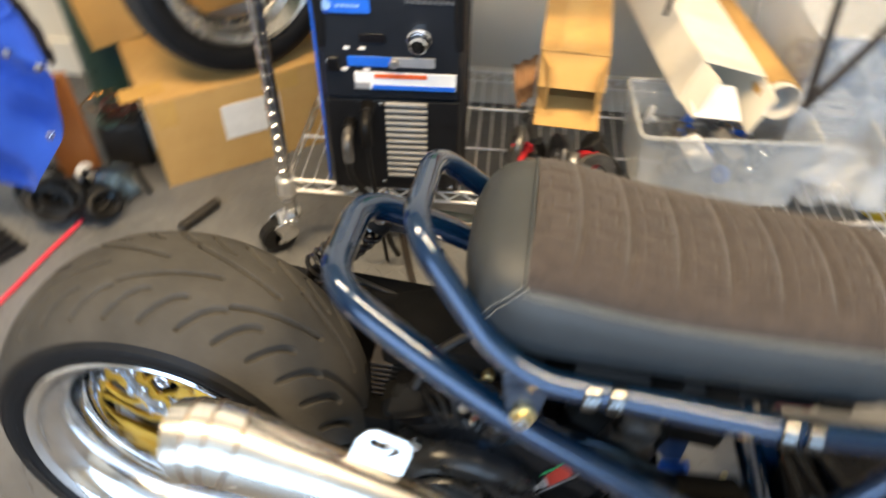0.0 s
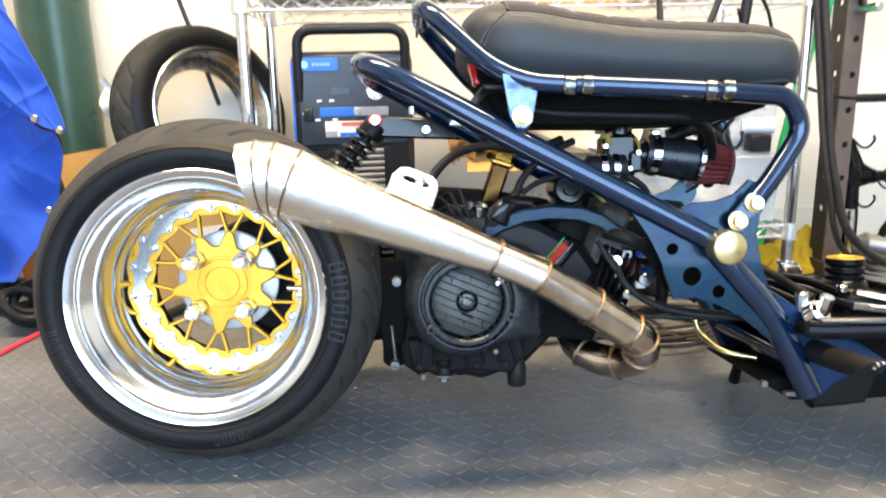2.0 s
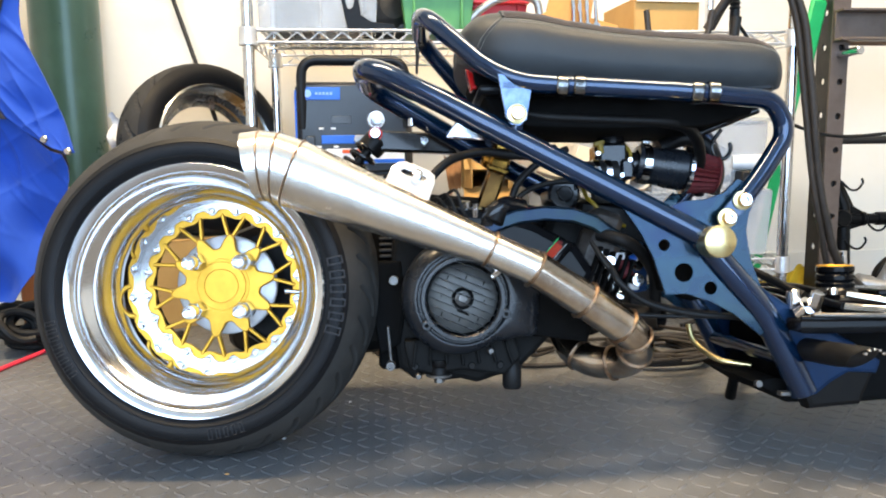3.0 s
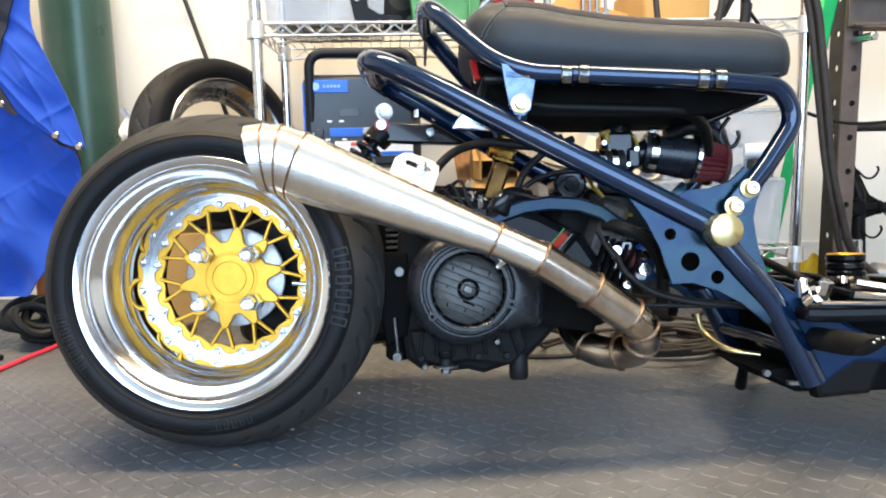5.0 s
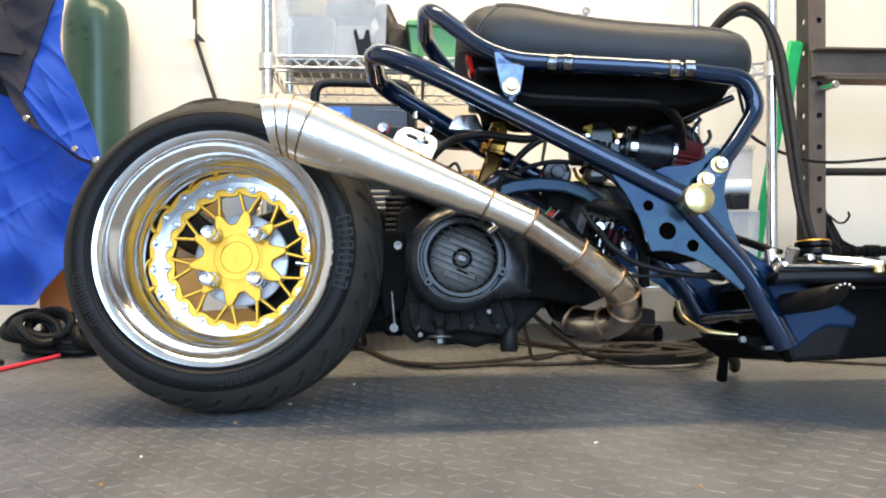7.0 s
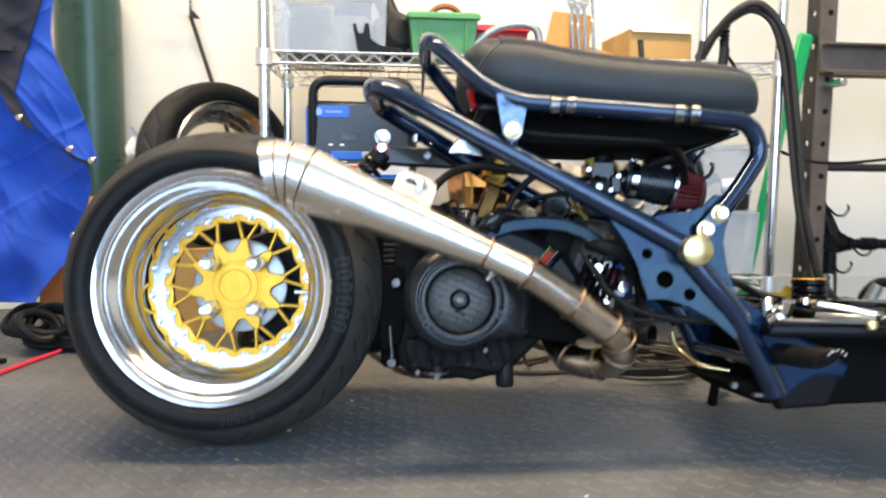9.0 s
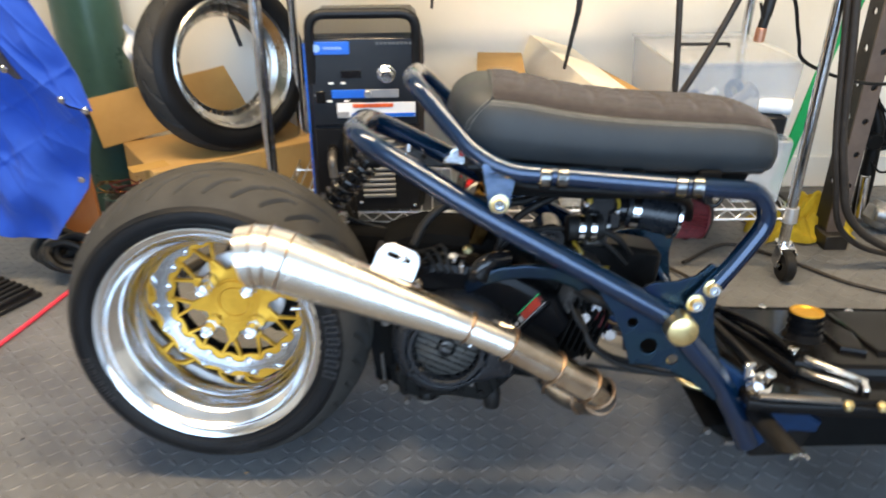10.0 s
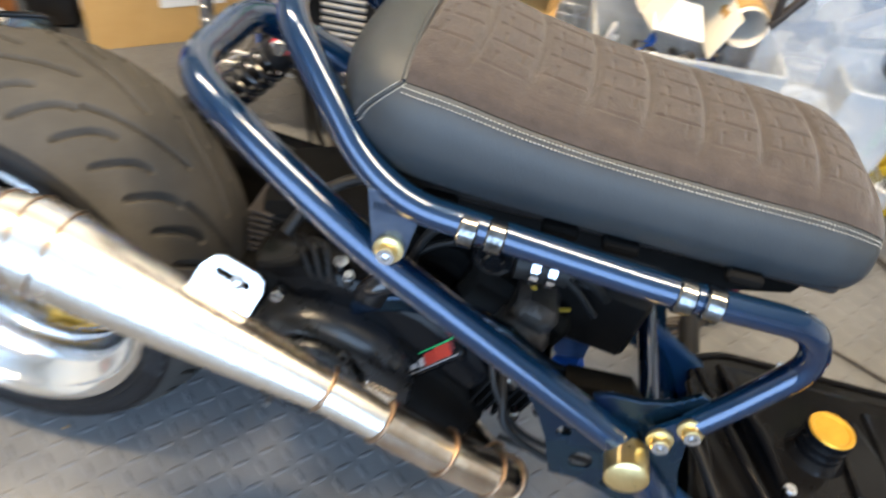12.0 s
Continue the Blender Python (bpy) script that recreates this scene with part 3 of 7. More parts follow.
def tube_frame():
    R = 0.0160
    # lower main tube, round the rear loop and back along the far side
    half = [(0.668, -0.132, 0.290), (0.40, -0.122, 0.4335), (0.305, -0.103, 0.4885), (0.219, -0.074, 0.5335)]
    path = half + [(x, -y, z) for x, y, z in half[::-1]]
    part("lower_frame_tube", Geo().tube(fillet(path, [0.06, 0.06, 0.045, 0.045, 0.06, 0.06], 8), R, 18), BLUE, scooter, "glossy dark blue lower frame loop")
    up = [(0.712, -0.132, 0.338), (0.742, -0.125, 0.372), (0.783, -0.117, 0.430), (0.762, -0.124, 0.472), (0.64, -0.136, 0.481), (0.43, -0.130, 0.495), (0.385, -0.117, 0.517), (0.300, -0.070, 0.606)]
    path = up + [(x, -y, z) for x, y, z in up[::-1]]
    part("seat_rail_tube", Geo().tube(fillet(path, [0.03, 0.04, 0.045, 0.03, 0.05, 0.03, 0.04, 0.04, 0.03, 0.05, 0.03, 0.045, 0.04, 0.03], 8), 0.0127, 18), BLUE, scooter, "glossy dark blue seat rail loop")
    for s in (-1, 1):
        leg = [(0.655, s * 0.126, 0.297), (0.700, s * 0.126, 0.243), (0.748, s * 0.122, 0.19), (0.800, s * 0.118, 0.085)]
        part("down_tube", Geo().tube(fillet(leg, [0.03, 0.03], 6), 0.0175, 18), BLUE, scooter, "dark blue front down tube")
        # gusset with three holes below the main tube
        o = [(0.553, 0.340), (0.566, 0.322), (0.582, 0.298), (0.597, 0.268), (0.606, 0.240), (0.613, 0.219), (0.640, 0.2195), (0.672, 0.209), (0.703, 0.192), (0.738, 0.163), (0.745, 0.172), (0.700, 0.245), (0.660, 0.292)]
        part("gusset_plate", Geo().plate([o, circle2(0.6115, 0.283, 0.0078), circle2(0.637, 0.247, 0.0125), circle2(0.672, 0.226, 0.0088)], 0.005, xz(s * 0.127), 0.0006), BLUEPLATE, scooter, "blue gusset plate with three round holes")
        o = [(0.625, 0.334), (0.640, 0.340), (0.668, 0.3415), (0.693, 0.350), (0.712, 0.368), (0.726, 0.362), (0.737, 0.346), (0.726, 0.322), (0.722, 0.300), (0.728, 0.262), (0.742, 0.222), (0.765, 0.180), (0.745, 0.182), (0.700, 0.245), (0.655, 0.298)]
        part("joint_plate", Geo().plate([o], 0.006, xz(s * 0.121), 0.0006), BLUEPLATE, scooter, "blue joint plate between the tubes")
        o = [(0.692, 0.309), (0.682, 0.321), (0.704, 0.347), (0.722, 0.351), (0.731, 0.343), (0.724, 0.333)]
        part("joint_plate", Geo().plate([o], 0.006, xz(s * 0.134), 0.0006), BLUE, scooter, "blue bolted link plate")
        part("frame_bolt", Geo().lathe([(0.0, -0.038), (0.0185, -0.038), (0.0205, -0.0365), (0.0205, -0.006), (0.015, -0.006), (0.015, 0)], ypose(0.6705, s * 0.13, 0.2865) @ pose(0, 0, 0, 0 if s < 0 else 180, 0, 0), 40), BRASS, scooter, "large brass-coloured pivot cap")
        for bx, bz in ((0.6915, 0.317), (0.712, 0.3395), (0.4205, 0.4535)):
            b = part("frame_bolt", Geo().lathe([(0.0075, -0.017), (0.0085, -0.016), (0.0085, -0.009), (0.0125, -0.008), (0.0125, -0.0045), (0.0, -0.0045)], ypose(bx, s * 0.132, bz) @ pose(0, 0, 0, 0 if s < 0 else 180, 0, 0), 24), BRASS, scooter, "brass-coloured flanged bolt")
            mm = ypose(bx, s * 0.132, bz) @ pose(0, 0, 0, 0 if s < 0 else 180, 0, 0)
            part("bolt_head", Geo().lathe([(0.0, -0.0135), (0.0035, -0.0135), (0.004, -0.0175), (0.0074, -0.0175), (0.0078, -0.016), (0.0078, -0.008)], mm, 20), CHROME, b)
        # hanger plate from the kink of the seat rail
        o = [(0.398, 0.505), (0.442, 0.499), (0.438, 0.476), (0.433, 0.447), (0.424, 0.439), (0.413, 0.441), (0.407, 0.452), (0.402, 0.478)]
        part("hanger_plate", Geo().plate([o], 0.006, xz(s * 0.133), 0.0008).box((0.421, s * 0.125, 0.491), (0.042, 0.022, 0.014), None, 0.003), HANGB, scooter, "blue tapered hanger plate")
        part("hanger_stub", Geo().cyl((0.422, s * 0.128, 0.446), (0.418, s * 0.124, 0.424), 0.009, 16), BLUE, scooter)
        # polished clamps on the rail
        for x0, z0, y0 in ((0.490, 0.4895, 0.1335), (0.664, 0.480, 0.1358)):
            for dx in (-0.011, 0.011):
                part("rail_clamp", Geo().cyl((x0 + dx - 0.0075, s * y0, z0), (x0 + dx + 0.0075, s * y0, z0 - 0.001), 0.0146, 20, 0.0015), CLAMP, scooter, "polished split clamp")
    # cross tubes and rear tab
    part("cross_tube", Geo().tube([(0.70, -0.12, 0.27), (0.70, 0.12, 0.27)], 0.011, 14), BLUE, scooter)
    part("cross_tube", Geo().tube([(0.775, -0.115, 0.13), (0.775, 0.115, 0.13)], 0.011, 14), BLUE, scooter)


tube_frame()


def seat():
    # station along x: half width, bottom, side top (seam), crown
    st = [(0.350, 0.048, 0.543, 0.566, 0.574), (0.356, 0.074, 0.534, 0.576, 0.587), (0.366, 0.095, 0.526, 0.585, 0.597), (0.378, 0.107, 0.520, 0.590, 0.604), (0.40, 0.118, 0.513, 0.592, 0.608),
          (0.44, 0.123, 0.508, 0.584, 0.606), (0.50, 0.121, 0.503, 0.571, 0.594), (0.56, 0.118, 0.499, 0.562, 0.585), (0.62, 0.115, 0.496, 0.557, 0.580),
          (0.68, 0.112, 0.493, 0.553, 0.577), (0.735, 0.109, 0.491, 0.549, 0.574), (0.768, 0.105, 0.491, 0.543, 0.567), (0.786, 0.097, 0.494, 0.533, 0.556), (0.793, 0.084, 0.498, 0.526, 0.543), (0.797, 0.062, 0.503, 0.520, 0.530)]
    xs = np.array([s[0] for s in st])
    cols = {k: np.array([s[k] for s in st]) for k in range(1, 5)}
    slopes = {}
    for k, v in cols.items():
        # slopes that never overshoot
        d = np.diff(v) / np.diff(xs)
        m = np.concatenate(([d[0]], (d[:-1] + d[1:]) / 2, [d[-1]]))
        for i in range(1, len(v) - 1):
            m[i] = 0.0 if d[i - 1] * d[i] <= 0 else math.copysign(min(abs(m[i]), 2.5 * abs(d[i - 1]), 2.5 * abs(d[i])), d[i])
        slopes[k] = m

    def at(u):
        # denser near the ends
        x = xs[0] + (xs[-1] - xs[0]) * u
        i = min(max(int(np.searchsorted(xs, x)) - 1, 0), len(xs) - 2)
        h = xs[i + 1] - xs[i]
        t = (x - xs[i]) / h
        out = []
        for k in range(1, 5):
            v = cols[k]
            out.append(float((2 * t ** 3 - 3 * t * t + 1) * v[i] + (t ** 3 - 2 * t * t + t) * h * slopes[k][i] + (3 * t * t - 2 * t ** 3) * v[i + 1] + (t ** 3 - t * t) * h * slopes[k][i + 1]))
        return x, out

    SEAM = 0.90  # where the fabric ends, as a share of the half width

    def crown(w, b, s, c, k):
        """Height of the rounded section at k half widths from the middle."""
        zm = b + 0.34 * (c - b)
        return zm + (c - zm) * max(0.0, 1 - abs(k) ** 3.0) ** (1 / 3.0)

    def side(sgn):
        def fn(u, v):
            x, (w, b, s, c) = at(u)
            zm = b + 0.34 * (c - b)
            if v < 0.4:
                q = v / 0.4
                return (x, sgn * w * (0.90 + 0.10 * math.sin(q * math.pi / 2)), b + (zm - b) * q)
            # up the rounded shoulder to the seam
            fs = math.acos(SEAM ** 1.5)
            f = fs * (v - 0.4) / 0.6
            return (x, sgn * w * math.cos(f) ** (2 / 3), zm + (c - zm) * math.sin(f) ** (2 / 3))
        return fn

    def top(u, v):
        x, (w, b, s, c) = at(u)
        k = (-1 + 2 * v) * SEAM
        return (x, k * w, crown(w, b, s, c, k))

    def ease(u):
        return 0.5 - 0.5 * math.cos(math.pi * u)

    def ends(u):
        def fn(v, k):
            x, (w, b, s, c) = at(u)
            kk = (-1 + 2 * k) * SEAM
            return (x, kk * w, b + (crown(w, b, s, c, kk) - b) * v)
        return fn

    g = Geo().grid(lambda u, v: side(-1)(ease(u), v), 120, 20).grid(lambda u, v: side(1)(ease(u), v), 120, 20).grid(ends(0.0), 10, 21).grid(ends(1.0), 10, 21)

    def under(u, v):
        x, (w, b, s, c) = at(u)
        return (x, (-1 + 2 * v) * w * 0.90, b)
    g.grid(lambda u, v: under(ease(u), v), 30, 7)

    def tail(u, v):
        return top(0.13 * ease(u * 0.5) * 2, v)
    g.grid(tail, 26, 41)
    body = part("seat", g, VINYL, scooter, "low seat with blue-grey vinyl sides", 75)
    bm = bmesh.new()
    bm.from_mesh(body.data)
    bmesh.ops.remove_doubles(bm, verts=bm.verts, dist=0.0006)
    bm.to_mesh(body.data)
    bm.free()

    def quilt(u, v):
        u = 0.13 + 0.87 * u
        x, y, z = top(u, v)
        k = -1 + 2 * v
        # transverse channels that bow forward at the sides
        ph = (x - 0.41 + 0.012 * (k * k)) / 0.0465
        d = abs(ph - round(ph)) * 0.0465
        ph += 0.5
        dip = 0.0042 * math.exp(-(d / 0.0042) ** 2)
        # interlocking stitched blocks between the channels
        row = math.floor(ph + 0.5)
        pu = (ph + 0.5) % 1
        ln = k * 0.108 / 0.036 + (0.5 if row % 2 else 0.0)
        cell = ln % 1
        dl = min(cell, 1 - cell) * 0.036
        cut = 0.0
        if 0.12 < pu < 0.88:
            cut = math.exp(-(dl / 0.0016) ** 2)
            for a in (0.30, 0.70):
                side_ok = (cell < 0.55) if a < 0.5 else (cell > 0.45)
                if side_ok:
                    cut = max(cut, math.exp(-((pu - a) * 0.0465 / 0.0016) ** 2))
        dip += 0.0013 * cut
        edge, soft = min(1, (1 - abs(k)) / 0.06), min(1, (1 - abs(k)) / 0.5) ** 1.4
        return (x, y, z + 0.0022 * edge - dip * soft + 0.0008)
    part("seat_top", Geo().grid(quilt, 420, 190), FABRIC, body, "brown-grey quilted fabric seat panel", 60)
    # double rows of pale stitches along the seam
    for sgn in (-1, 1):
        st_g = Geo()
        for v in (0.86, 0.935):
            for i in range(120):
                u = 0.13 + 0.86 * i / 120
                p, q = side(sgn)(u, v), side(sgn)(u + 0.0045, v)
                st_g.tube([(p[0], p[1] * 1.006, p[2] + 0.0005), (q[0], q[1] * 1.006, q[2] + 0.0005)], 0.00045, 5)
        tagged(part("stitching", st_g, THREAD, body, "pale double stitching"), kind="stuff")
    # welt across the rear hump and slanted side seams
    w = []
    for i in range(25):
        x, y, z = top(0.13, i / 24)
        w.append((x, y, z + 0.0012))
    part("piping", Geo().tube(w, 0.0022, 8), VINYL, body)
    for s in (-1, 1):
        line = [side(s)(0.13 - 0.085 * q / 14, 1.0 - 0.75 * q / 14) for q in range(15)]
        part("side_seam", Geo().tube(line, 0.0010, 6), VINYL, body)
        st_g = Geo()
        for off in (-0.006, 0.006):
            for q in range(28):
                e0, e1 = (q + 0.15) / 28, (q + 0.7) / 28
                p, r = (side(s)(0.13 + off - 0.085 * e, 1.0 - 0.75 * e) for e in (e0, e1))
                st_g.tube([(p[0], p[1] * 1.005, p[2] + 0.0003), (r[0], r[1] * 1.005, r[2] + 0.0003)], 0.00042, 5)
        tagged(part("stitching", st_g, THREAD, body, "pale double stitching"), kind="stuff")
    # pan and supports under the seat
    part("seat_pan", Geo().box((0.575, 0, 0.494), (0.40, 0.20, 0.012), None, 0.004), BLACKP, scooter, "black seat base")
    for x in (0.45, 0.55, 0.60, 0.70):
        for s in (-1, 1):
            part("rubber_stop", Geo().box((x, s * 0.10, 0.489), (0.03, 0.022, 0.012), None, 0.003), MATTBLACK, scooter)


seat()


def under_seat():
    o = [(0.370, 0.555), (0.376, 0.51), (0.405, 0.462), (0.45, 0.451), (0.56, 0.448), (0.69, 0.450), (0.752, 0.466), (0.765, 0.492), (0.42, 0.508)]
    part("storage_tray", Geo().plate([o], 0.15, xz(0), 0.004), MATTBLACK, scooter, "black plastic tray under the seat")
    part("tail_light", Geo().box((0.369, -0.052, 0.521), (0.012, 0.03, 0.040), None, 0.002, (0, -14, 0)), REDL, scooter, "small red tail light lens")
    part("rear_sub_rail", Geo().tube(fillet([(0.40, -0.06, 0.478), (0.46, -0.07, 0.461), (0.66, -0.07, 0.452), (0.70, -0.03, 0.432), (0.72, 0.03, 0.36)], 0.04), 0.0085, 12), BLACKM, scooter, "gloss black inner rail")
    part("rear_sub_rail", Geo().tube(fillet([(0.42, 0.09, 0.492), (0.46, 0.09, 0.488), (0.67, 0.09, 0.480), (0.73, 0.085, 0.452), (0.745, 0.08, 0.37)], 0.05), 0.0105, 12), BLACKG, scooter, "gloss black inner rail")
    part("helmet_hook", Geo().tube(smooth_path([(0.752, 0.02, 0.455), (0.738, 0.02, 0.435), (0.742, 0.02, 0.415), (0.757, 0.02, 0.412), (0.766, 0.02, 0.425), (0.764, 0.02, 0.436)], 6), 0.0032, 10), BLACKG, scooter, "small black hook")
    part("brace_rod", Geo().tube([(0.708, 0.0, 0.446), (0.79, -0.02, 0.478)], 0.0055, 12), BLACKG, scooter)


under_seat()


def exhaust():
    g = Geo()
    a, b = Vector((0.140, -0.166, 0.378)), Vector((0.3825, -0.153, 0.2815))
    ax = (b - a).normalized()
    body = part("muffler", g.tube([a, a + (b - a) * 0.12, a + (b - a) * 0.5, b], [0.0425, 0.0405, 0.0325, 0.0218], 48, caps=False).tube([a + ax * 0.01, b], [0.0405, 0.020], 32, caps=False), STEEL, scooter, "brushed stainless megaphone muffler")
    # pie-cut tip
    ctr = [Vector((0.0885, -0.1715, 0.3855)), Vector((0.104, -0.170, 0.3875)), Vector((0.120, -0.168, 0.3855)), a]
    nrm = [Vector((1, 0, 0.22)), Vector((1, 0, 0.06)), Vector((1, 0, -0.12)), ax]
    rr = [0.0425, 0.0425, 0.0428, 0.0425]
    rings = []
    for c, n, r in zip(ctr, nrm, rr):
        n = n.normalized()
        u = Vector((0, 1, 0))
        w = n.cross(u).normalized()
        rings.append([c + (u * math.cos(t) + w * math.sin(t)) * r for t in (2 * math.pi * k / 48 for k in range(48))])
    for i in range(3):
        vs = rings[i] + rings[i + 1]
        ins = [c + (p - c) * 0.96 for c, ring in ((ctr[i], rings[i]), (ctr[i + 1], rings[i + 1])) for p in ring]
        fs = [(k, (k + 1) % 48, 48 + (k + 1) % 48, 48 + k) for k in range(48)]
        gg = Geo().add(vs, fs)
        gg.add(ins, [f[::-1] for f in fs])
        if i == 0:
            gg.add(vs[:48] + ins[:48], fs)
        part("pie_cut_section", gg, STEEL, body)
    for i in (1, 2, 3):
        part("weld_bead", Geo().tube(rings[i], 0.0014, 8, closed=True), WELD, body)
    # pipe forward of the cone, then down and in under the engine
    pts = [(0.3825, -0.153, 0.2815), (0.439, -0.150, 0.2555), (0.505, -0.137, 0.214), (0.558, -0.121, 0.178)]
    for i, (p, q) in enumerate(zip(pts[:-1], pts[1:])):
        part("exhaust_pipe", Geo().tube([p, q], (0.0216, 0.0232, 0.0242)[i], 32, caps=False), STEEL if i == 0 else HEAT, scooter, "stainless exhaust pipe section")
    bend = smooth_path([(0.558, -0.121, 0.178), (0.574, -0.112, 0.164), (0.582, -0.098, 0.146), (0.577, -0.078, 0.128), (0.556, -0.055, 0.119), (0.530, -0.032, 0.122), (0.512, -0.010, 0.136), (0.503, 0.012, 0.160)], 5)
    part("exhaust_bend", Geo().tube(bend, [0.0242 - 0.003 * i / (len(bend) - 1) for i in range(len(bend))], 28), HEAT, scooter, "heat-tinted exhaust header bend")
    for i, p in enumerate(pts):
        d = Vector(pts[min(i + 1, 3)]) - Vector(pts[max(i - 1, 0)])
        q = d.to_track_quat("Z", "Y").to_matrix().to_4x4()
        rw = (0.0222, 0.0230, 0.0242, 0.0247)[i]
        ring = [Vector(p) + q @ Vector((rw * math.cos(t), rw * math.sin(t), 0)) for t in (2 * math.pi * k / 40 for k in range(40))]
        part("weld_bead", Geo().tube([v + Vector((0.0007 * math.sin(19 * n), 0, 0.0006 * math.cos(23 * n))) for n, v in enumerate(ring)], 0.0020, 8, closed=True), WELD, body)
    for k in (6, 12, 19, 27):
        p, d = bend[k], bend[k + 1] - bend[k - 1]
        q = d.to_track_quat("Z", "Y").to_matrix().to_4x4()
        r = 0.0245 - 0.003 * k / (len(bend) - 1)
        part("weld_bead", Geo().tube([p + q @ Vector((r * math.cos(t), r * math.sin(t), 0)) for t in (2 * math.pi * j / 36 for j in range(36))], 0.0024, 8, closed=True), WELD, body)
    # slotted hanger tab on the muffler
    m = Matrix.Translation((0.284, -0.140, 0.372)) @ pose(0, 0, 0, 0, 22, 0) @ pose(0, 0, 0, 64, 0, 0)
    o = [(-0.028, -0.018), (0.030, -0.018), (0.030, 0.006), (0.026, 0.016), (0.018, 0.020), (-0.014, 0.020), (-0.022, 0.016), (-0.028, 0.004)]
    sl = [(-0.017, 0.006), (-0.013, 0.0015), (0.016, 0.0015), (0.020, 0.006), (0.016, 0.0105), (-0.013, 0.0105)]
    tab = part("hanger_tab", Geo().plate([o, sl], 0.004, m, 0.0008), mat("bare_tab_aluminium", (0.75, 0.75, 0.75), (0.66, 0.66, 0.66), 0.3, 1.0, 60), scooter, "bare metal slotted hanger tab")
    part("tab_screw", Geo().lathe([(0.0, 0.010), (0.003, 0.0098), (0.0062, 0.008), (0.0066, 0.002), (0.0, 0.001)], m @ pose(0.006, 0.006, 0), 20), CHROME, tab)
    # springs that hold the joints
    part("exhaust_spring", Geo().tube([(0.418 + 0.028 * t + 0.004 * math.cos(40 * t), -0.138 + 0.004 * math.sin(40 * t), 0.285 - 0.008 * t) for t in (k / 60 for k in range(61))], 0.0013, 6), HEAT, scooter)
    part("exhaust_spring", Geo().tube([(0.385, -0.135, 0.245), (0.402, -0.132, 0.258)], 0.0035, 8), CHROME, scooter)


exhaust()


def engine():
    # fan housing with round grille
    m = ypose(0.351, -0.094, 0.2150)
    # outline: round at the rear, drawn out to a flat flange at the front
    turn = [0, 14, 27, 38, 54, 72, 90, 120, 150, 180, 210, 240, 270, 300, 320, 340, 360]
    reach = [0.109, 0.111, 0.116, 0.092, 0.0765, 0.0755, 0.078, 0.082, 0.084, 0.084, 0.084, 0.084, 0.084, 0.088, 0.095, 0.107, 0.109]

    def shell(u, v):
        a = 360 * v
        i = max(j for j in range(len(turn) - 1) if turn[j] <= a + 1e-6)
        t = (a - turn[i]) / (turn[i + 1] - turn[i])
        r = reach[i] + (reach[i + 1] - reach[i]) * (t * t * (3 - 2 * t))
        prof = ((1.0, 0.070), (1.0, 0.046), (0.985, 0.036), (0.93, 0.024), (0.82, 0.016), (0.62, 0.0105), (0.40, 0.0065), (0.20, 0.004), (0.06, 0.003), (0.0, 0.004), (-0.02, 0.006), (-0.03, 0.014), (-0.28, 0.014))
        f, d = prof[round(u * (len(prof) - 1))]
        rr = 0.0615 + (r - 0.0615) * f if f >= 0 else 0.0615 + 0.0225 * f
        return m @ Vector((rr * math.cos(radians(a)), rr * math.sin(radians(a)), d))
    fan = part("fan_housing", Geo().grid(shell, 13, 120, True), FANP, scooter, "grey-black engine fan cover", 80)
    part("cover_wing", Geo().plate([[(0.44, 0.262), (0.505, 0.222), (0.53, 0.185), (0.52, 0.158), (0.448, 0.168)]], 0.05, xz(-0.040), 0.008), MATTBLACK, fan)
    part("wing_edge", Geo().tube([(0.440, -0.080, 0.236), (0.446, -0.080, 0.200), (0.443, -0.080, 0.176)], 0.0028, 8), FANP, fan)
    part("wing_screw", Geo().cyl((0.437, -0.083, 0.186), (0.437, -0.074, 0.186), 0.0045, 14, 0.001), CASTD, fan)
    ring = Geo().lathe([(0.0575, 0.014), (0.0575, 0.0), (0.0560, -0.003), (0.0515, -0.003), (0.0497, -0.001), (0.0497, 0.014)], m, 64)
    for a in (145, 20, 304):
        ca, sa = math.cos(radians(a)), math.sin(radians(a))
        ring.cyl(m @ Vector((0.0600 * ca, 0.0600 * sa, 0.010)), m @ Vector((0.0600 * ca, 0.0600 * sa, -0.0030)), 0.0068, 16, 0.001)
    part("grille_ring", ring, FANP, fan)
    for a in (145, 20, 304):
        ca, sa = math.cos(radians(a)), math.sin(radians(a))
        part("cover_screw", Geo().cyl((0.0605 * ca, 0.0605 * sa, -0.0038), (0.0605 * ca, 0.0605 * sa, 0.0), 0.0028, 12), MATTBLACK, fan).matrix_basis = m
    disc = part("fan_disc", Geo().lathe([(0.0485, 0.026), (0.0470, 0.0145), (0.0440, 0.0125), (0.024, 0.0115), (0.0150, 0.0115)], m, 56), mat("fan_grey", (0.105, 0.103, 0.095), (0.062, 0.060, 0.056), 0.42, 0.3, 30, bump=0.2, rvar=0.1), fan, "worn grey fan wheel")
    part("fan_well", Geo().lathe([(0.0497, 0.012), (0.0497, 0.028), (0.0, 0.028)], m, 40), MATTBLACK, fan)
    part("hub_ring", Geo().lathe([(0.0150, 0.0125), (0.0140, 0.0085), (0.0112, 0.0085), (0.0105, 0.0120)], m, 32), MATTBLACK, disc)
    part("hub_nut", Geo().lathe([(0.0105, 0.0118), (0.0070, 0.0105), (0.0060, 0.0065), (0.0030, 0.0060), (0.0, 0.0060)], m, 20), GREASY, disc, "dull metal fan nut")
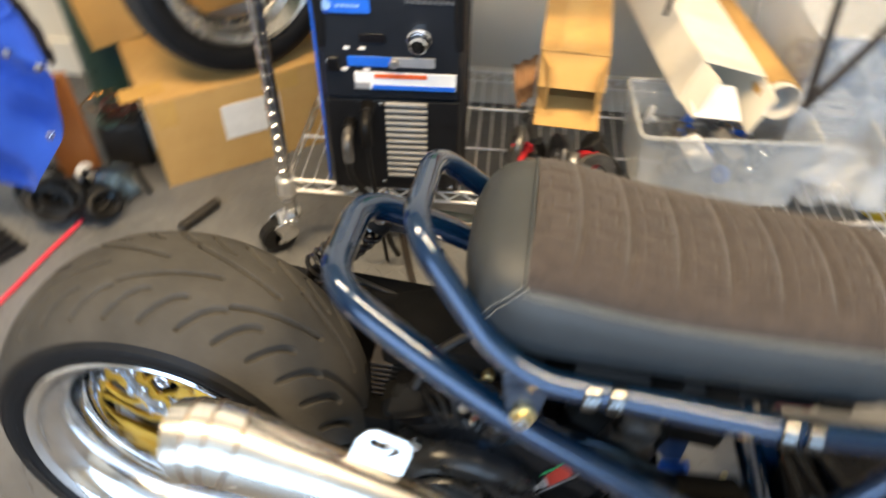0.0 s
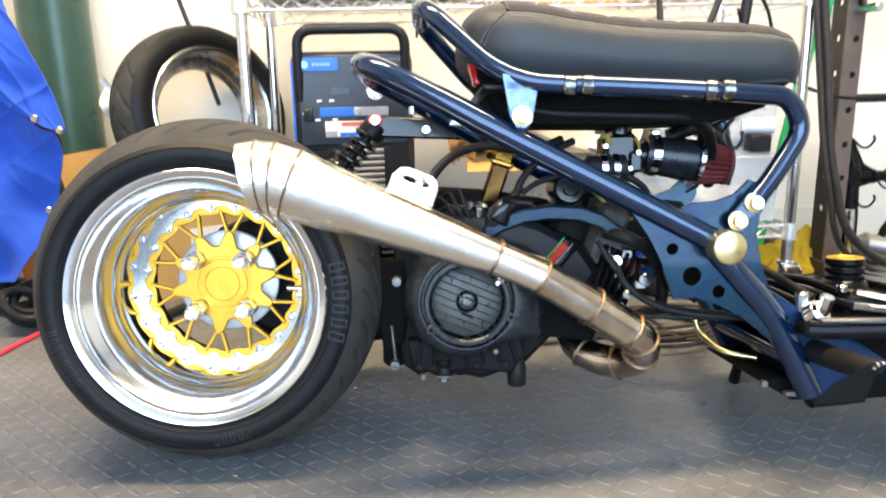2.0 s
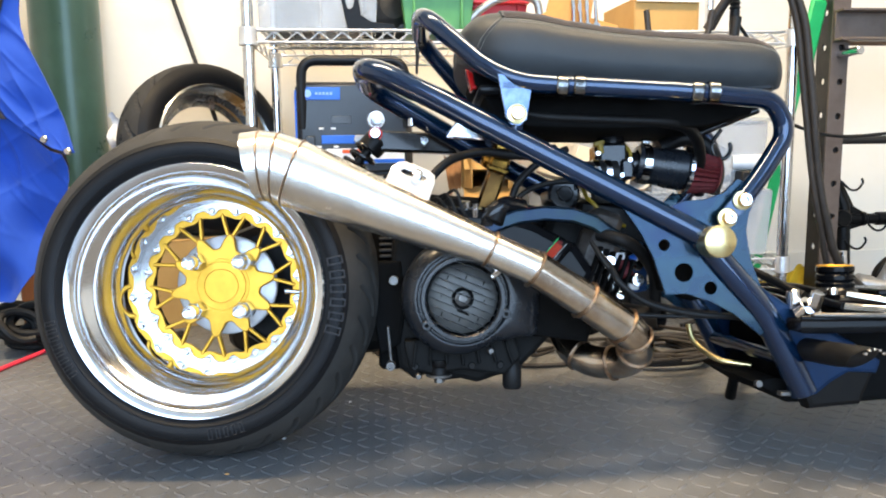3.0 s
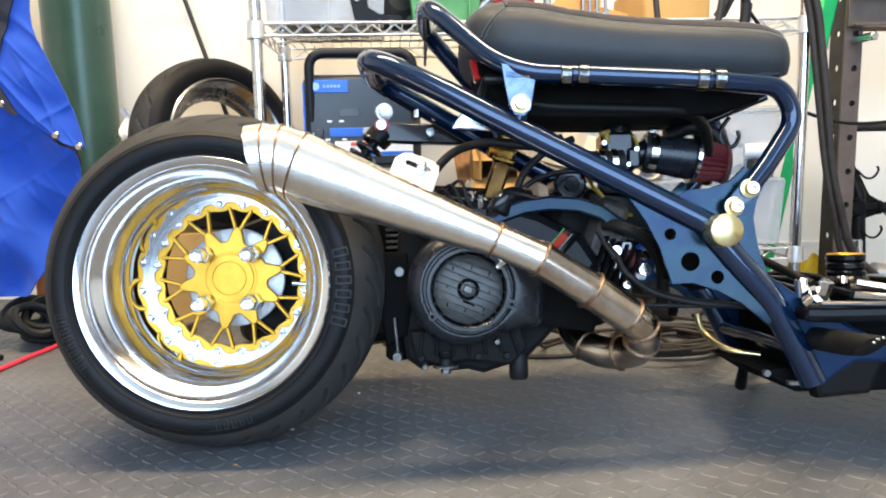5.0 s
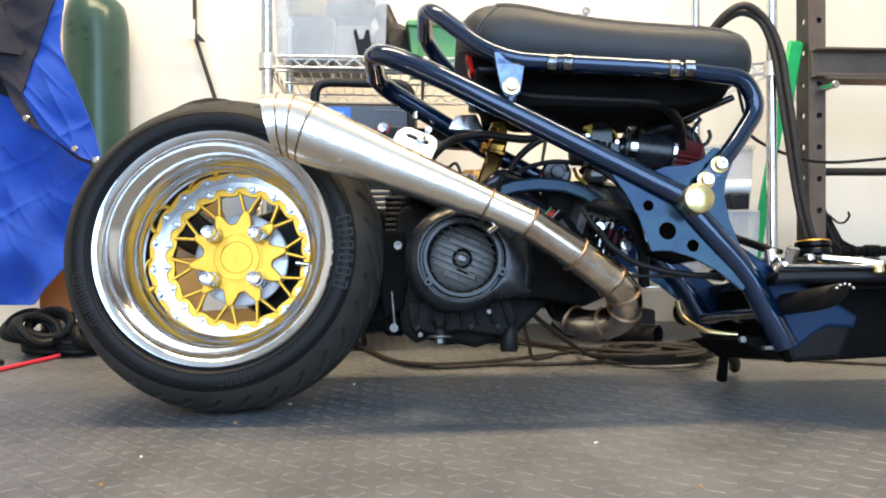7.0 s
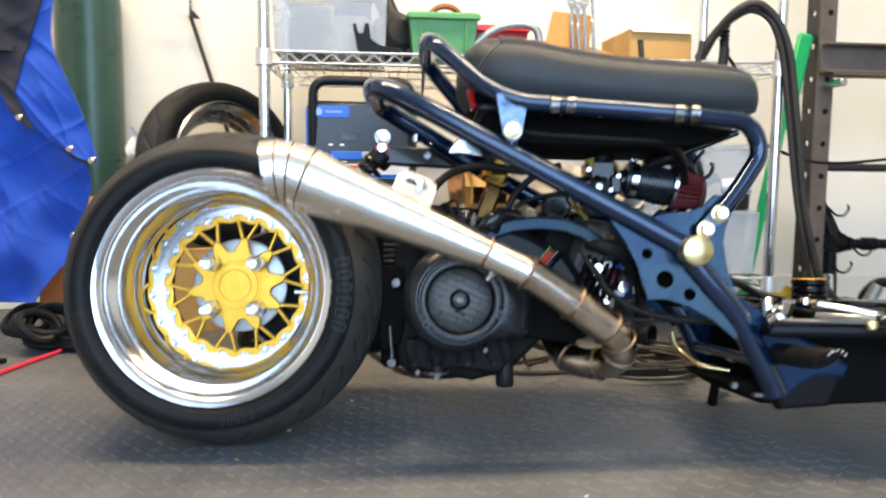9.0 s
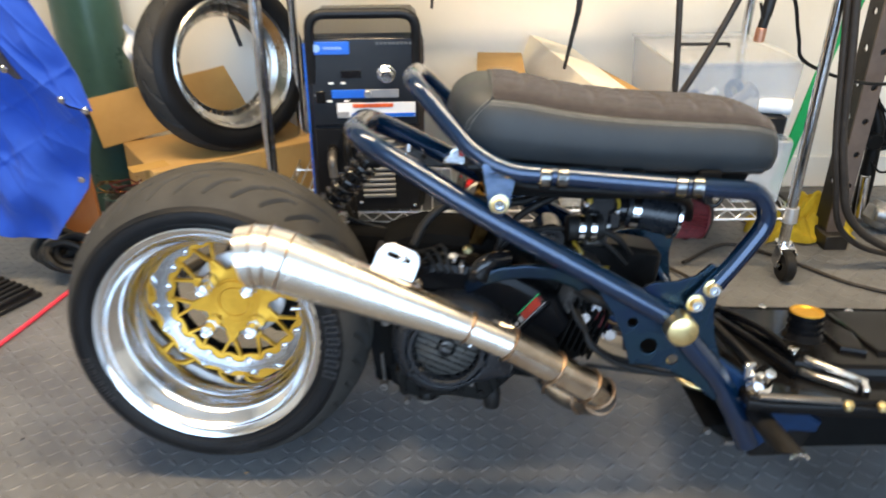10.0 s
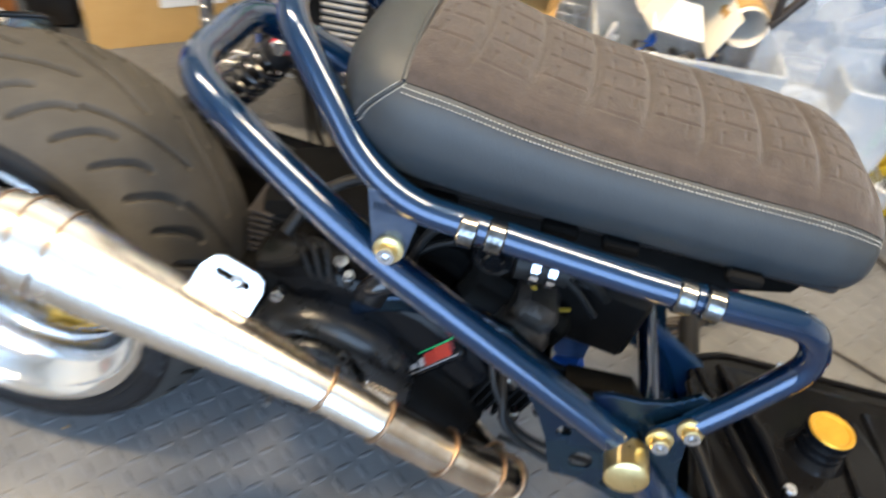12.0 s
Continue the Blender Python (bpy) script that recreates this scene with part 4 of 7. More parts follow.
    part("disc_slot", Geo().box((0, 0, 0), (0.017, 0.0030, 0.0012), m @ pose(0.0, 0.0190, 0.0112, 0, 0, 24), 0.0004), MATTBLACK, disc)
    for k in range(8):
        a = radians(45 * k + 10)
        rr = 0.035 if k % 2 else 0.029
        part("disc_slot", Geo().box((0, 0, 0), (0.0016, 0.0052, 0.0012), m @ pose(rr * math.cos(a), rr * math.sin(a), 0.0116, 0, 0, 20), 0.0003), MATTBLACK, disc)
    for k in range(10):
        h = -0.0434 + k * 0.00965
        hw = math.sqrt(0.0507 ** 2 - h * h)
        # thin slats that slope down towards the front
        part("grille_slat", Geo().box((0, 0, 0), (2 * hw, 0.0012, 0.0046), m @ pose(0, 0, 0, 0, 0, 23) @ pose(0, h, 0.0032), 0.0004), FANP, fan)
    # crankcase and gear case
    o = [(0.262, 0.29), (0.256, 0.20), (0.268, 0.116), (0.285, 0.103), (0.30, 0.109), (0.33, 0.099), (0.352, 0.101), (0.375, 0.095), (0.40, 0.103), (0.43, 0.110), (0.47, 0.15), (0.52, 0.20), (0.53, 0.25), (0.50, 0.28), (0.40, 0.315), (0.30, 0.32)]
    part("crankcase", Geo().plate([o], 0.11, xz(0.045), 0.008), CASTD, scooter, "dark cast engine case")
    part("crankcase_lower", Geo().plate([[(0.275, 0.15), (0.28, 0.118), (0.31, 0.11), (0.35, 0.116), (0.41, 0.108), (0.43, 0.13), (0.42, 0.16)]], 0.07, xz(-0.01), 0.004), CASTD, scooter, "dark lower case with bolts")
    plug = part("drain_plug", Geo().lathe([(0.0, 0.03), (0.0150, 0.03), (0.0150, 0.022), (0.0135, 0.020), (0.0150, 0.018), (0.0150, 0.009), (0.0, 0.009)], pose(0.319, -0.034, 0.096), 28), BLACKM, scooter, "black drain plug with a bright washer")
    part("plug_washer", Geo().cyl((0.319, -0.034, 0.1055), (0.319, -0.034, 0.1015), 0.0185, 28, 0.001), GREASY, plug)
    part("plug_head", Geo().cyl((0.319, -0.034, 0.102), (0.319, -0.034, 0.093), 0.0075, 6, 0.001), GREASY, plug)
    for x in (0.285, 0.365, 0.405):
        part("case_bolt", Geo().cyl((x, -0.048, 0.118), (x, -0.036, 0.118), 0.0055, 12, 0.001), BLACKM, scooter)
    part("transmission_case", Geo().plate([[(-0.045, 0.25), (-0.02, 0.29), (0.05, 0.315), (0.20, 0.295), (0.30, 0.27), (0.45, 0.28), (0.50, 0.25), (0.45, 0.16), (0.2, 0.13), (0.04, 0.145), (-0.03, 0.20)]], 0.06, xz(0.165), 0.02), BLACKM, scooter, "black belt drive case beyond the wheel")
    # black shroud over the cylinder with its decal
    o = [(0.30, 0.315), (0.335, 0.328), (0.39, 0.322), (0.45, 0.305), (0.505, 0.275), (0.525, 0.245), (0.50, 0.215), (0.44, 0.235), (0.38, 0.285), (0.33, 0.295)]
    sh = part("cylinder_shroud", Geo().plate([o], 0.10, xz(-0.008), 0.014), DECKP, scooter, "black plastic cylinder shroud")
    dm = pose(0.470, -0.0640, 0.266, 0, -48, 0) @ pose(0, 0, 0, -50, 0, 0) @ Matrix.Scale(0.88, 4)
    part("shroud_facet", Geo().box((0, 0.0090, 0), (0.086, 0.0160, 0.026), dm, 0.004), DECKP, sh)
    part("decal", Geo().box((0, 0, 0), (0.074, 0.0015, 0.022), dm, 0.0003), SCREEN, sh, "dark strip decal with red and grey marks")
    part("decal_edge", Geo().box((0.004, -0.0008, 0.0098), (0.066, 0.0015, 0.0020), dm, 0.0003), GREENS, sh)
    part("decal_edge", Geo().box((0, -0.0008, -0.0104), (0.074, 0.0015, 0.0010), dm, 0.0003), GREYL, sh)
    for xx, zz, ww, hh, mt in ((-0.028, 0.0, 0.010, 0.012, GREYL), (-0.015, -0.002, 0.008, 0.010, GREYL), (-0.002, -0.001, 0.015, 0.015, REDD), (0.018, 0.0, 0.024, 0.016, REDD), (0.032, 0.002, 0.006, 0.010, REDF)):
        part("decal_mark", Geo().box((xx, -0.0008, zz), (ww, 0.0015, hh), dm, 0.0003), mt, sh)
    part("engine_block", Geo().box((0.53, 0.055, 0.265), (0.13, 0.12, 0.12), None, 0.012, (0, 22, 0)), CASTD, scooter, "dark engine block")
    part("rubber_elbow", Geo().tube(smooth_path([(0.385, -0.045, 0.305), (0.395, -0.055, 0.328), (0.415, -0.05, 0.342), (0.44, -0.03, 0.34)], 7), 0.0125, 16), BLACKG, scooter)

    part("loom_clip", Geo().cyl((0.372, -0.05, 0.318), (0.372, -0.056, 0.338), 0.0055, 12).cyl((0.372, -0.055, 0.334), (0.372, -0.058, 0.344), 0.0045, 10), CHROME, scooter)
    part("case_screw", Geo().cyl((0.310, -0.08, 0.318), (0.310, -0.092, 0.320), 0.0062, 14, 0.001), CHROME, scooter)
    for q in range(3):
        part("loom_wire", Geo().tube(smooth_path([(0.30 + 0.01 * q, -0.02, 0.345), (0.32 + 0.012 * q, -0.05, 0.352 + 0.006 * q), (0.335 + 0.01 * q, -0.06, 0.333), (0.345 + 0.01 * q, -0.05, 0.318)], 6), 0.0025, 8), RUBBER, scooter)
    part("oil_filler", Geo().cyl((0.395, -0.055, 0.315), (0.405, -0.05, 0.335), 0.016, 20, 0.003), BLACKM, scooter)
    part("engine_stud", Geo().cyl((0.36, -0.04, 0.325), (0.36, -0.046, 0.343), 0.005, 12).cyl((0.36, -0.045, 0.340), (0.36, -0.047, 0.348), 0.0075, 12), CHROME, scooter)
    for k in range(7):
        part("case_rib", Geo().box((0.285 + 0.022 * k, -0.046, 0.136), (0.004, 0.012, 0.034 - 0.003 * (k % 3)), None, 0.001, (0, 6 - 4 * k, 0)), CASTD, scooter)
    for x, z in ((0.290, 0.106), (0.391, 0.139)):
        part("case_bolt", Geo().cyl((x, -0.058, z), (x, -0.044, z), 0.0042, 12, 0.001), GREASY, scooter)
    part("breather_spout", Geo().lathe([(0.0, 0.0), (0.0115, 0.0), (0.0138, 0.004), (0.0138, 0.028), (0.0110, 0.036), (0.0095, 0.055)], pose(0.424, -0.02, 0.080), 20), RUBBER, scooter, "black rubber breather spout")
    part("stand_lug", Geo().box((0.249, 0.03, 0.126), (0.034, 0.05, 0.040), None, 0.006), MATTBLACK, scooter)
    # linkage rod and bolts near the tyre
    part("linkage_rod", Geo().cyl((0.247, -0.02, 0.172), (0.2512, -0.02, 0.122), 0.0024, 10), GREASY, scooter)
    sock = [(0.0, -0.005), (0.0034, -0.005), (0.0036, -0.0105), (0.0060, -0.0105), (0.0066, -0.009), (0.0066, 0.008)]
    part("linkage_bolt", Geo().lathe(sock, ypose(0.2505, -0.022, 0.117), 20), GREASY, scooter, "chrome socket bolt")
    part("linkage_bolt", Geo().lathe(sock, ypose(0.257, -0.038, 0.239), 20), GREASY, scooter, "chrome socket bolt")
    part("swingarm_lug", Geo().plate([[(0.235, 0.26), (0.262, 0.26), (0.268, 0.20), (0.26, 0.15), (0.24, 0.14), (0.232, 0.19)]], 0.05, xz(0.01), 0.006), MATTBLACK, scooter)
    # finned cylinder seen behind the fan
    for k in range(9):
        part("cooling_fin", Geo().box((0.262, 0.05, 0.255 + k * 0.0088), (0.055, 0.06, 0.0046), None, 0.001), CABLEB, scooter)
    # intake: carburettor, coupler, clamps, cone filter
    car = part("carburettor", Geo().box((0.580, 0.02, 0.405), (0.050, 0.05, 0.065), None, 0.008).cyl((0.582, 0.02, 0.43), (0.584, 0.02, 0.466), 0.020, 20, 0.003).cyl((0.556, 0.02, 0.400), (0.628, 0.02, 0.405), 0.018, 24).box((0.60, 0.0, 0.395), (0.02, 0.02, 0.03), None, 0.004), BLACKG, scooter, "black carburettor")
    part("vacuum_cap", Geo().cyl((0.562, -0.004, 0.418), (0.561, -0.004, 0.432), 0.0046, 12, 0.001).box((0.559, -0.004, 0.433), (0.016, 0.010, 0.007), None, 0.002, (0, -15, 0)), YELLOW, car, "yellow plastic fitting")
    part("carburettor_tag", Geo().box((0.576, -0.012, 0.460), (0.030, 0.006, 0.010), None, 0.002), GREENP, car, "small green plate")
    part("float_bowl", Geo().box((0.575, 0.02, 0.362), (0.04, 0.04, 0.03), None, 0.008), GREASY, car)
    for x, z in ((0.557, 0.418), (0.562, 0.398), (0.592, 0.386), (0.604, 0.408)):
        part("carburettor_screw", Geo().cyl((x, -0.010, z), (x, 0.0, z), 0.0042, 12, 0.001), CHROME, car)
    part("choke_cable", Geo().tube(smooth_path([(0.596, 0.0, 0.448), (0.600, -0.004, 0.462), (0.594, -0.006, 0.478), (0.585, -0.006, 0.486)], 6), 0.0022, 8), ALU, car)
    ax0, ax1 = Vector((0.624, 0.02, 0.4055)), Vector((0.742, 0.02, 0.3865))
    im = Matrix.Translation(ax0) @ (ax1 - ax0).to_track_quat("Z", "Y").to_matrix().to_4x4()
    part("intake_coupler", Geo().lathe([(0.020, -0.004), (0.0265, -0.004), (0.028, 0.002), (0.0285, 0.03), (0.0305, 0.05), (0.0305, 0.068), (0.027, 0.071)], im, 40), FANP, scooter, "black rubber intake coupler")
    part("hose_clamp", Geo().lathe([(0.0286, 0.002), (0.0300, 0.003), (0.0300, 0.014), (0.0286, 0.015)], im, 36), CHROME, scooter, "steel hose clamp")
    part("clamp_housing", Geo().box((0.632, 0.008, 0.436), (0.014, 0.014, 0.008), None, 0.002), CHROME, scooter)
    vs, fs = [], []
    pl = 24
    for i in range(pl * 4):
        t = 2 * math.pi * i / (pl * 4)
        q = 0.0026 * math.cos(pl * t)
        for h, r in ((0.0755, 0.0315), (0.117, 0.0245)):
            vs.append(((r + q) * math.cos(t), (r + q) * math.sin(t), h))
    n = pl * 4
    fs = [(2 * i, 2 * ((i + 1) % n), 2 * ((i + 1) % n) + 1, 2 * i + 1) for i in range(n)]
    filt = part("air_filter", Geo().add(vs, fs, im), REDF, scooter, "dark red pleated cone air filter")
    part("filter_cap", Geo().lathe([(0.0, 0.121), (0.024, 0.121), (0.0285, 0.118), (0.0285, 0.115)], im, 32), REDF, filt)
    part("filter_band", Geo().lathe([(0.031, 0.069), (0.0355, 0.070), (0.0355, 0.0755), (0.031, 0.0765)], im, 40), CHROME, filt)
    part("velocity_tube", Geo().tube(smooth_path([(0.66, 0.03, 0.43), (0.70, 0.03, 0.444), (0.735, 0.03, 0.43), (0.748, 0.03, 0.395), (0.74, 0.03, 0.36)], 6), 0.012, 14), BLACKP, scooter)
    for dx in (0.0, 0.017):
        part("hose_clamp", Geo().lathe([(0.0192, 0.0), (0.0215, 0.001), (0.0215, 0.009), (0.0192, 0.01)], pose(0.543 + dx, -0.022, 0.386, 0, 90, 0), 28), CHROME, scooter, "steel hose clamp")
    part("intake_hose", Geo().cyl((0.528, -0.022, 0.386), (0.58, -0.018, 0.387), 0.019, 24), RUBBER, scooter)
    # gold caliper bracket and its cylinder
    gb = part("gold_bracket", Geo().box((0.421, 0.03, 0.440), (0.025, 0.030, 0.028), None, 0.004, (0, 8, 0)).box((0.4155, 0.03, 0.410), (0.030, 0.038, 0.030), None, 0.004, (0, 16, 0)).box((0.412, 0.016, 0.398), (0.034, 0.014, 0.010), None, 0.003, (0, 18, 0)), GOLD2, scooter, "worn gold machined bracket")
    part("bracket_arm", Geo().box((0.402, 0.034, 0.366), (0.027, 0.024, 0.075), None, 0.004, (0, 20, 0)), BRONZE, gb, "dark bronze arm")
    part("bracket_eye", Geo().lathe([(0.009, -0.009), (0.019, -0.009), (0.021, -0.006), (0.021, 0.006), (0.019, 0.009), (0.009, 0.009), (0.009, -0.009)], pose(0.412, 0.062, 0.416, 24, 14, 0), 28), GOLD2, gb)
    part("bracket_bolt", Geo().cyl((0.413, 0.010, 0.442), (0.413, 0.045, 0.442), 0.0075, 16, 0.002), GOLD2, gb)
    part("bracket_bolt", Geo().cyl((0.381, 0.008, 0.335), (0.381, 0.04, 0.335), 0.0085, 16, 0.002), BRASS, gb)
    # bits beyond the tyre: breather hose, alloy elbow with a red cap, added dark block
    br = part("breather_hose", Geo().tube(smooth_path([(0.17, 0.165, 0.340), (0.21, 0.158, 0.330), (0.258, 0.152, 0.319)], 6), 0.0040, 10), RUBBER, scooter)
    part("hose_end", Geo().cyl((0.256, 0.152, 0.3195), (0.270, 0.151, 0.316), 0.0062, 14, 0.001), CHROME, br)
    el = part("alloy_elbow", Geo().tube(smooth_path([(0.290, 0.118, 0.292), (0.300, 0.104, 0.306), (0.314, 0.092, 0.318), (0.332, 0.080, 0.320)], 6), 0.0150, 18), GREASY, scooter, "dull alloy elbow")
    part("elbow_cap", Geo().cyl((0.272, 0.100, 0.322), (0.287, 0.104, 0.308), 0.0115, 18, 0.002), REDP, el, "red cap")
    # added low block that fills the dark area of black arms beyond the tyre
    part("dark_block", Geo().box((0.235, 0.165, 0.296), (0.150, 0.06, 0.062), None, 0.012, (0, 4, 0)), MATTBLACK, scooter, "low black block added for the dark area beyond the tyre")
    # blue curved bracket and cable tray behind the pipe
    top = [(0.380, 0.308), (0.400, 0.322), (0.430, 0.332), (0.468, 0.3365), (0.510, 0.333), (0.540, 0.322), (0.565, 0.304), (0.590, 0.290), (0.625, 0.280)]
    low = [(0.625, 0.268), (0.588, 0.277), (0.560, 0.291), (0.537, 0.309), (0.508, 0.3195), (0.468, 0.3225), (0.432, 0.3185), (0.404, 0.309), (0.382, 0.297)]
    part("engine_mount", Geo().plate([top + low], 0.014, xz(-0.055), 0.004), TEALPLATE, scooter, "dull teal-grey curved engine mount")
    part("inner_web", Geo().plate([[(0.596, 0.282), (0.625, 0.281), (0.638, 0.25), (0.636, 0.215), (0.620, 0.212), (0.602, 0.232)]], 0.006, xz(0.03), 0.001), mat("bright_blue_web", (0.01, 0.06, 0.2), (0.006, 0.035, 0.12), 0.4, 0.3, 20), scooter, "bright blue inner frame web")
    part("coil_tube", Geo().tube([(0.552, -0.035, 0.275), (0.575, -0.035, 0.205)], 0.0115, 18), DULLALU, scooter, "pale alloy tube beside the head")
    part("plug_cap", Geo().cyl((0.580, -0.04, 0.262), (0.588, -0.045, 0.238), 0.0095, 14, 0.002), REDF, scooter, "red plug cap")
    part("plug_connector", Geo().box((0.576, -0.046, 0.268), (0.014, 0.010, 0.010), None, 0.002), WHITEL, scooter)
    part("plug_connector", Geo().box((0.594, -0.05, 0.226), (0.014, 0.010, 0.011), None, 0.002), WHITEL, scooter)
    part("plug_connector", Geo().cyl((0.606, -0.02, 0.256), (0.608, -0.032, 0.255), 0.0085, 10, 0.002), CHROME, scooter)

    o = [(0.565, 0.365), (0.60, 0.34), (0.645, 0.33), (0.64, 0.30), (0.60, 0.30), (0.57, 0.325)]
    part("engine_mount", Geo().plate([o, circle2(0.61, 0.318, 0.009)], 0.006, xz(0.05), 0.0008), BLACKM, scooter, "dark engine mount plate")
    # added black backing, only there so that the gusset holes look dark
    part("gusset_backing", Geo().plate([[(0.612, 0.296), (0.668, 0.300), (0.700, 0.262), (0.705, 0.218), (0.665, 0.212), (0.628, 0.226)]], 0.03, xz(-0.07), 0.006), MATTBLACK, scooter, "black backing added to darken the gusset holes")
    part("crankcase_front", Geo().plate([[(0.47, 0.25), (0.515, 0.232), (0.572, 0.200), (0.580, 0.172), (0.548, 0.158), (0.51, 0.152), (0.46, 0.16)]], 0.05, xz(0.03), 0.008), CASTD, scooter, "dark front of the engine case")
    part("control_box", Geo().box((0.605, 0.062, 0.300), (0.155, 0.08, 0.09), None, 0.008, (0, 8, 0)), BLACKM, scooter, "black box above the engine")
    part("box_lead", Geo().tube(smooth_path([(0.55, 0.02, 0.366), (0.575, 0.0, 0.378), (0.61, 0.0, 0.362), (0.635, 0.02, 0.33)], 6), 0.005, 10), RUBBER, scooter)
    part("cylinder_head", Geo().box((0.545, 0.01, 0.262), (0.06, 0.10, 0.10), None, 0.012, (0, 20, 0)).box((0.56, 0.01, 0.31), (0.05, 0.08, 0.05), None, 0.01, (0, 20, 0)), mat("dull_head_alloy", (0.10, 0.09, 0.085), (0.04, 0.036, 0.033), 0.5, 0.7, 40, bump=0.4), scooter, "dull alloy cylinder head")
    for k in range(6):
        part("cooling_fin", Geo().box((0.535 + k * 0.009, 0.0, 0.245 - k * 0.004), (0.004, 0.12, 0.08), None, 0.001, (0, 20, 0)), MATTBLACK, scooter)
    for x, z, r in ((0.556, 0.262, 0.008), (0.595, 0.235, 0.009), (0.57, 0.215, 0.006)):
        part("head_bolt", Geo().cyl((x, -0.05, z), (x, -0.072, z), r, 12, 0.001), CHROME, scooter)
    part("spark_lead_cap", Geo().cyl((0.60, -0.02, 0.26), (0.625, -0.03, 0.275), 0.008, 12), BLUEL, scooter)
    # hoses and wires
    for path, r in (([(0.545, -0.06, 0.27), (0.552, -0.085, 0.255), (0.562, -0.10, 0.232), (0.60, -0.10, 0.205), (0.66, -0.10, 0.19), (0.72, -0.10, 0.185)], 0.0045),
                    ([(0.53, -0.07, 0.29), (0.545, -0.085, 0.26), (0.58, -0.09, 0.218), (0.64, -0.085, 0.196), (0.70, -0.08, 0.188)], 0.0035),
                    ([(0.545, -0.05, 0.30), (0.57, -0.07, 0.292), (0.60, -0.06, 0.275), (0.63, -0.03, 0.24), (0.64, 0.0, 0.18)], 0.009),
                    ([(0.300, -0.04, 0.360), (0.315, -0.02, 0.387), (0.337, -0.01, 0.408), (0.363, 0.0, 0.419), (0.393, 0.0, 0.423), (0.429, 0.0, 0.418), (0.465, 0.01, 0.418), (0.50, 0.02, 0.43)], 0.0065),
                    ([(0.425, 0.0, 0.325), (0.427, 0.0, 0.343), (0.438, 0.0, 0.373), (0.458, 0.0, 0.396), (0.482, 0.0, 0.413), (0.515, 0.01, 0.427)], 0.0055),
                    ([(0.44, 0.04, 0.46), (0.49, 0.03, 0.456), (0.54, 0.02, 0.478), (0.58, 0.02, 0.488)], 0.0035),
                    ([(0.47, -0.02, 0.45), (0.50, -0.03, 0.462), (0.56, -0.04, 0.475), (0.62, -0.05, 0.48)], 0.005),
                    ([(0.56, -0.08, 0.19), (0.62, -0.09, 0.187), (0.68, -0.10, 0.186), (0.73, -0.09, 0.182)], 0.003),
                    ([(0.430, 0.0, 0.345), (0.447, 0.0, 0.361), (0.467, 0.0, 0.371), (0.500, 0.0, 0.378), (0.540, 0.0, 0.376), (0.572, 0.0, 0.366), (0.598, 0.0, 0.349), (0.625, 0.0, 0.32)], 0.004)):
        part("hose", Geo().tube(smooth_path(path, 7), r, 10), RUBBER, scooter)

    part("yellow_wire", Geo().tube(smooth_path([(0.540, 0.02, 0.372), (0.543, 0.01, 0.356), (0.553, 0.0, 0.343), (0.564, 0.0, 0.326), (0.579, 0.0, 0.316), (0.60, 0.01, 0.312)], 6), 0.0030, 8), YELLOW, scooter, "yellow wire")
    part("yellow_wire", Geo().tube(smooth_path([(0.594, 0.0, 0.432), (0.603, 0.0, 0.426), (0.607, 0.0, 0.416), (0.604, 0.0, 0.405)], 6), 0.0024, 8), YELLOW, scooter, "yellow wire")
    # added cylinder that fills in an unidentified dark mass among the hoses
    part("dark_mass_cylinder", Geo().cyl((0.508, 0.0, 0.360), (0.508, 0.07, 0.360), 0.024, 24, 0.004).cyl((0.508, -0.008, 0.360), (0.508, 0.0, 0.360), 0.012, 16, 0.002), BLACKG, scooter, "black cylinder added for a dark mass among the hoses")
    # added black mass that keeps the engine interior dark and hides the floor
    part("dark_filler", Geo().plate([[(0.255, 0.285), (0.265, 0.33), (0.31, 0.345), (0.40, 0.338), (0.47, 0.325), (0.50, 0.29)]], 0.13, xz(0.085), 0.02), MATTBLACK, scooter, "black filler mass added to darken the engine interior")
    # shock absorber on the far side
    a, b = Vector((0.226, 0.150, 0.461)), Vector((0.145, 0.150, 0.372))
    sh = part("shock_absorber", Geo().cyl(a, a + (b - a) * 1.3, 0.008, 16), BLACKM, scooter, "black coil-over shock absorber")
    q = (b - a).to_track_quat("Z", "Y").to_matrix().to_4x4()
    ln = (b - a).length * 1.25
    coil = [a + q @ Vector((0.0205 * math.cos(t), 0.0205 * math.sin(t), 0.018 + (ln - 0.02) * t / (2 * math.pi * 8))) for t in (2 * math.pi * 8 * k / 160 for k in range(161))]
    part("coil_spring", Geo().tube(coil, 0.0038, 8), BLACKG, sh)
    part("shock_top", Geo().cyl(a - (b - a) * 0.05, a + (b - a) * 0.16, 0.022, 24, 0.003), BLACKM, sh)
    part("shock_bolt", Geo().cyl(a + Vector((0.0, -0.028, 0.01)), a + Vector((0, 0.028, 0.01)), 0.0095, 20, 0.002), CHROME, sh, "chrome shock bolt")
    part("shock_washer", Geo().cyl(a + Vector((0.0, -0.02, 0.01)), a + Vector((0, -0.014, 0.01)), 0.0112, 20), REDP, sh)
    part("shock_mount_arm", Geo().box((0.312, 0.146, 0.457), (0.200, 0.024, 0.033), None, 0.003, (0, 3, 0)), BLACKG, scooter, "gloss black shock mount arm")
    part("mount_block", Geo().plate([[(0.344, 0.460), (0.346, 0.466), (0.357, 0.479), (0.386, 0.480), (0.397, 0.455)]], 0.034, xz(0.10), 0.003), CHROME, scooter)
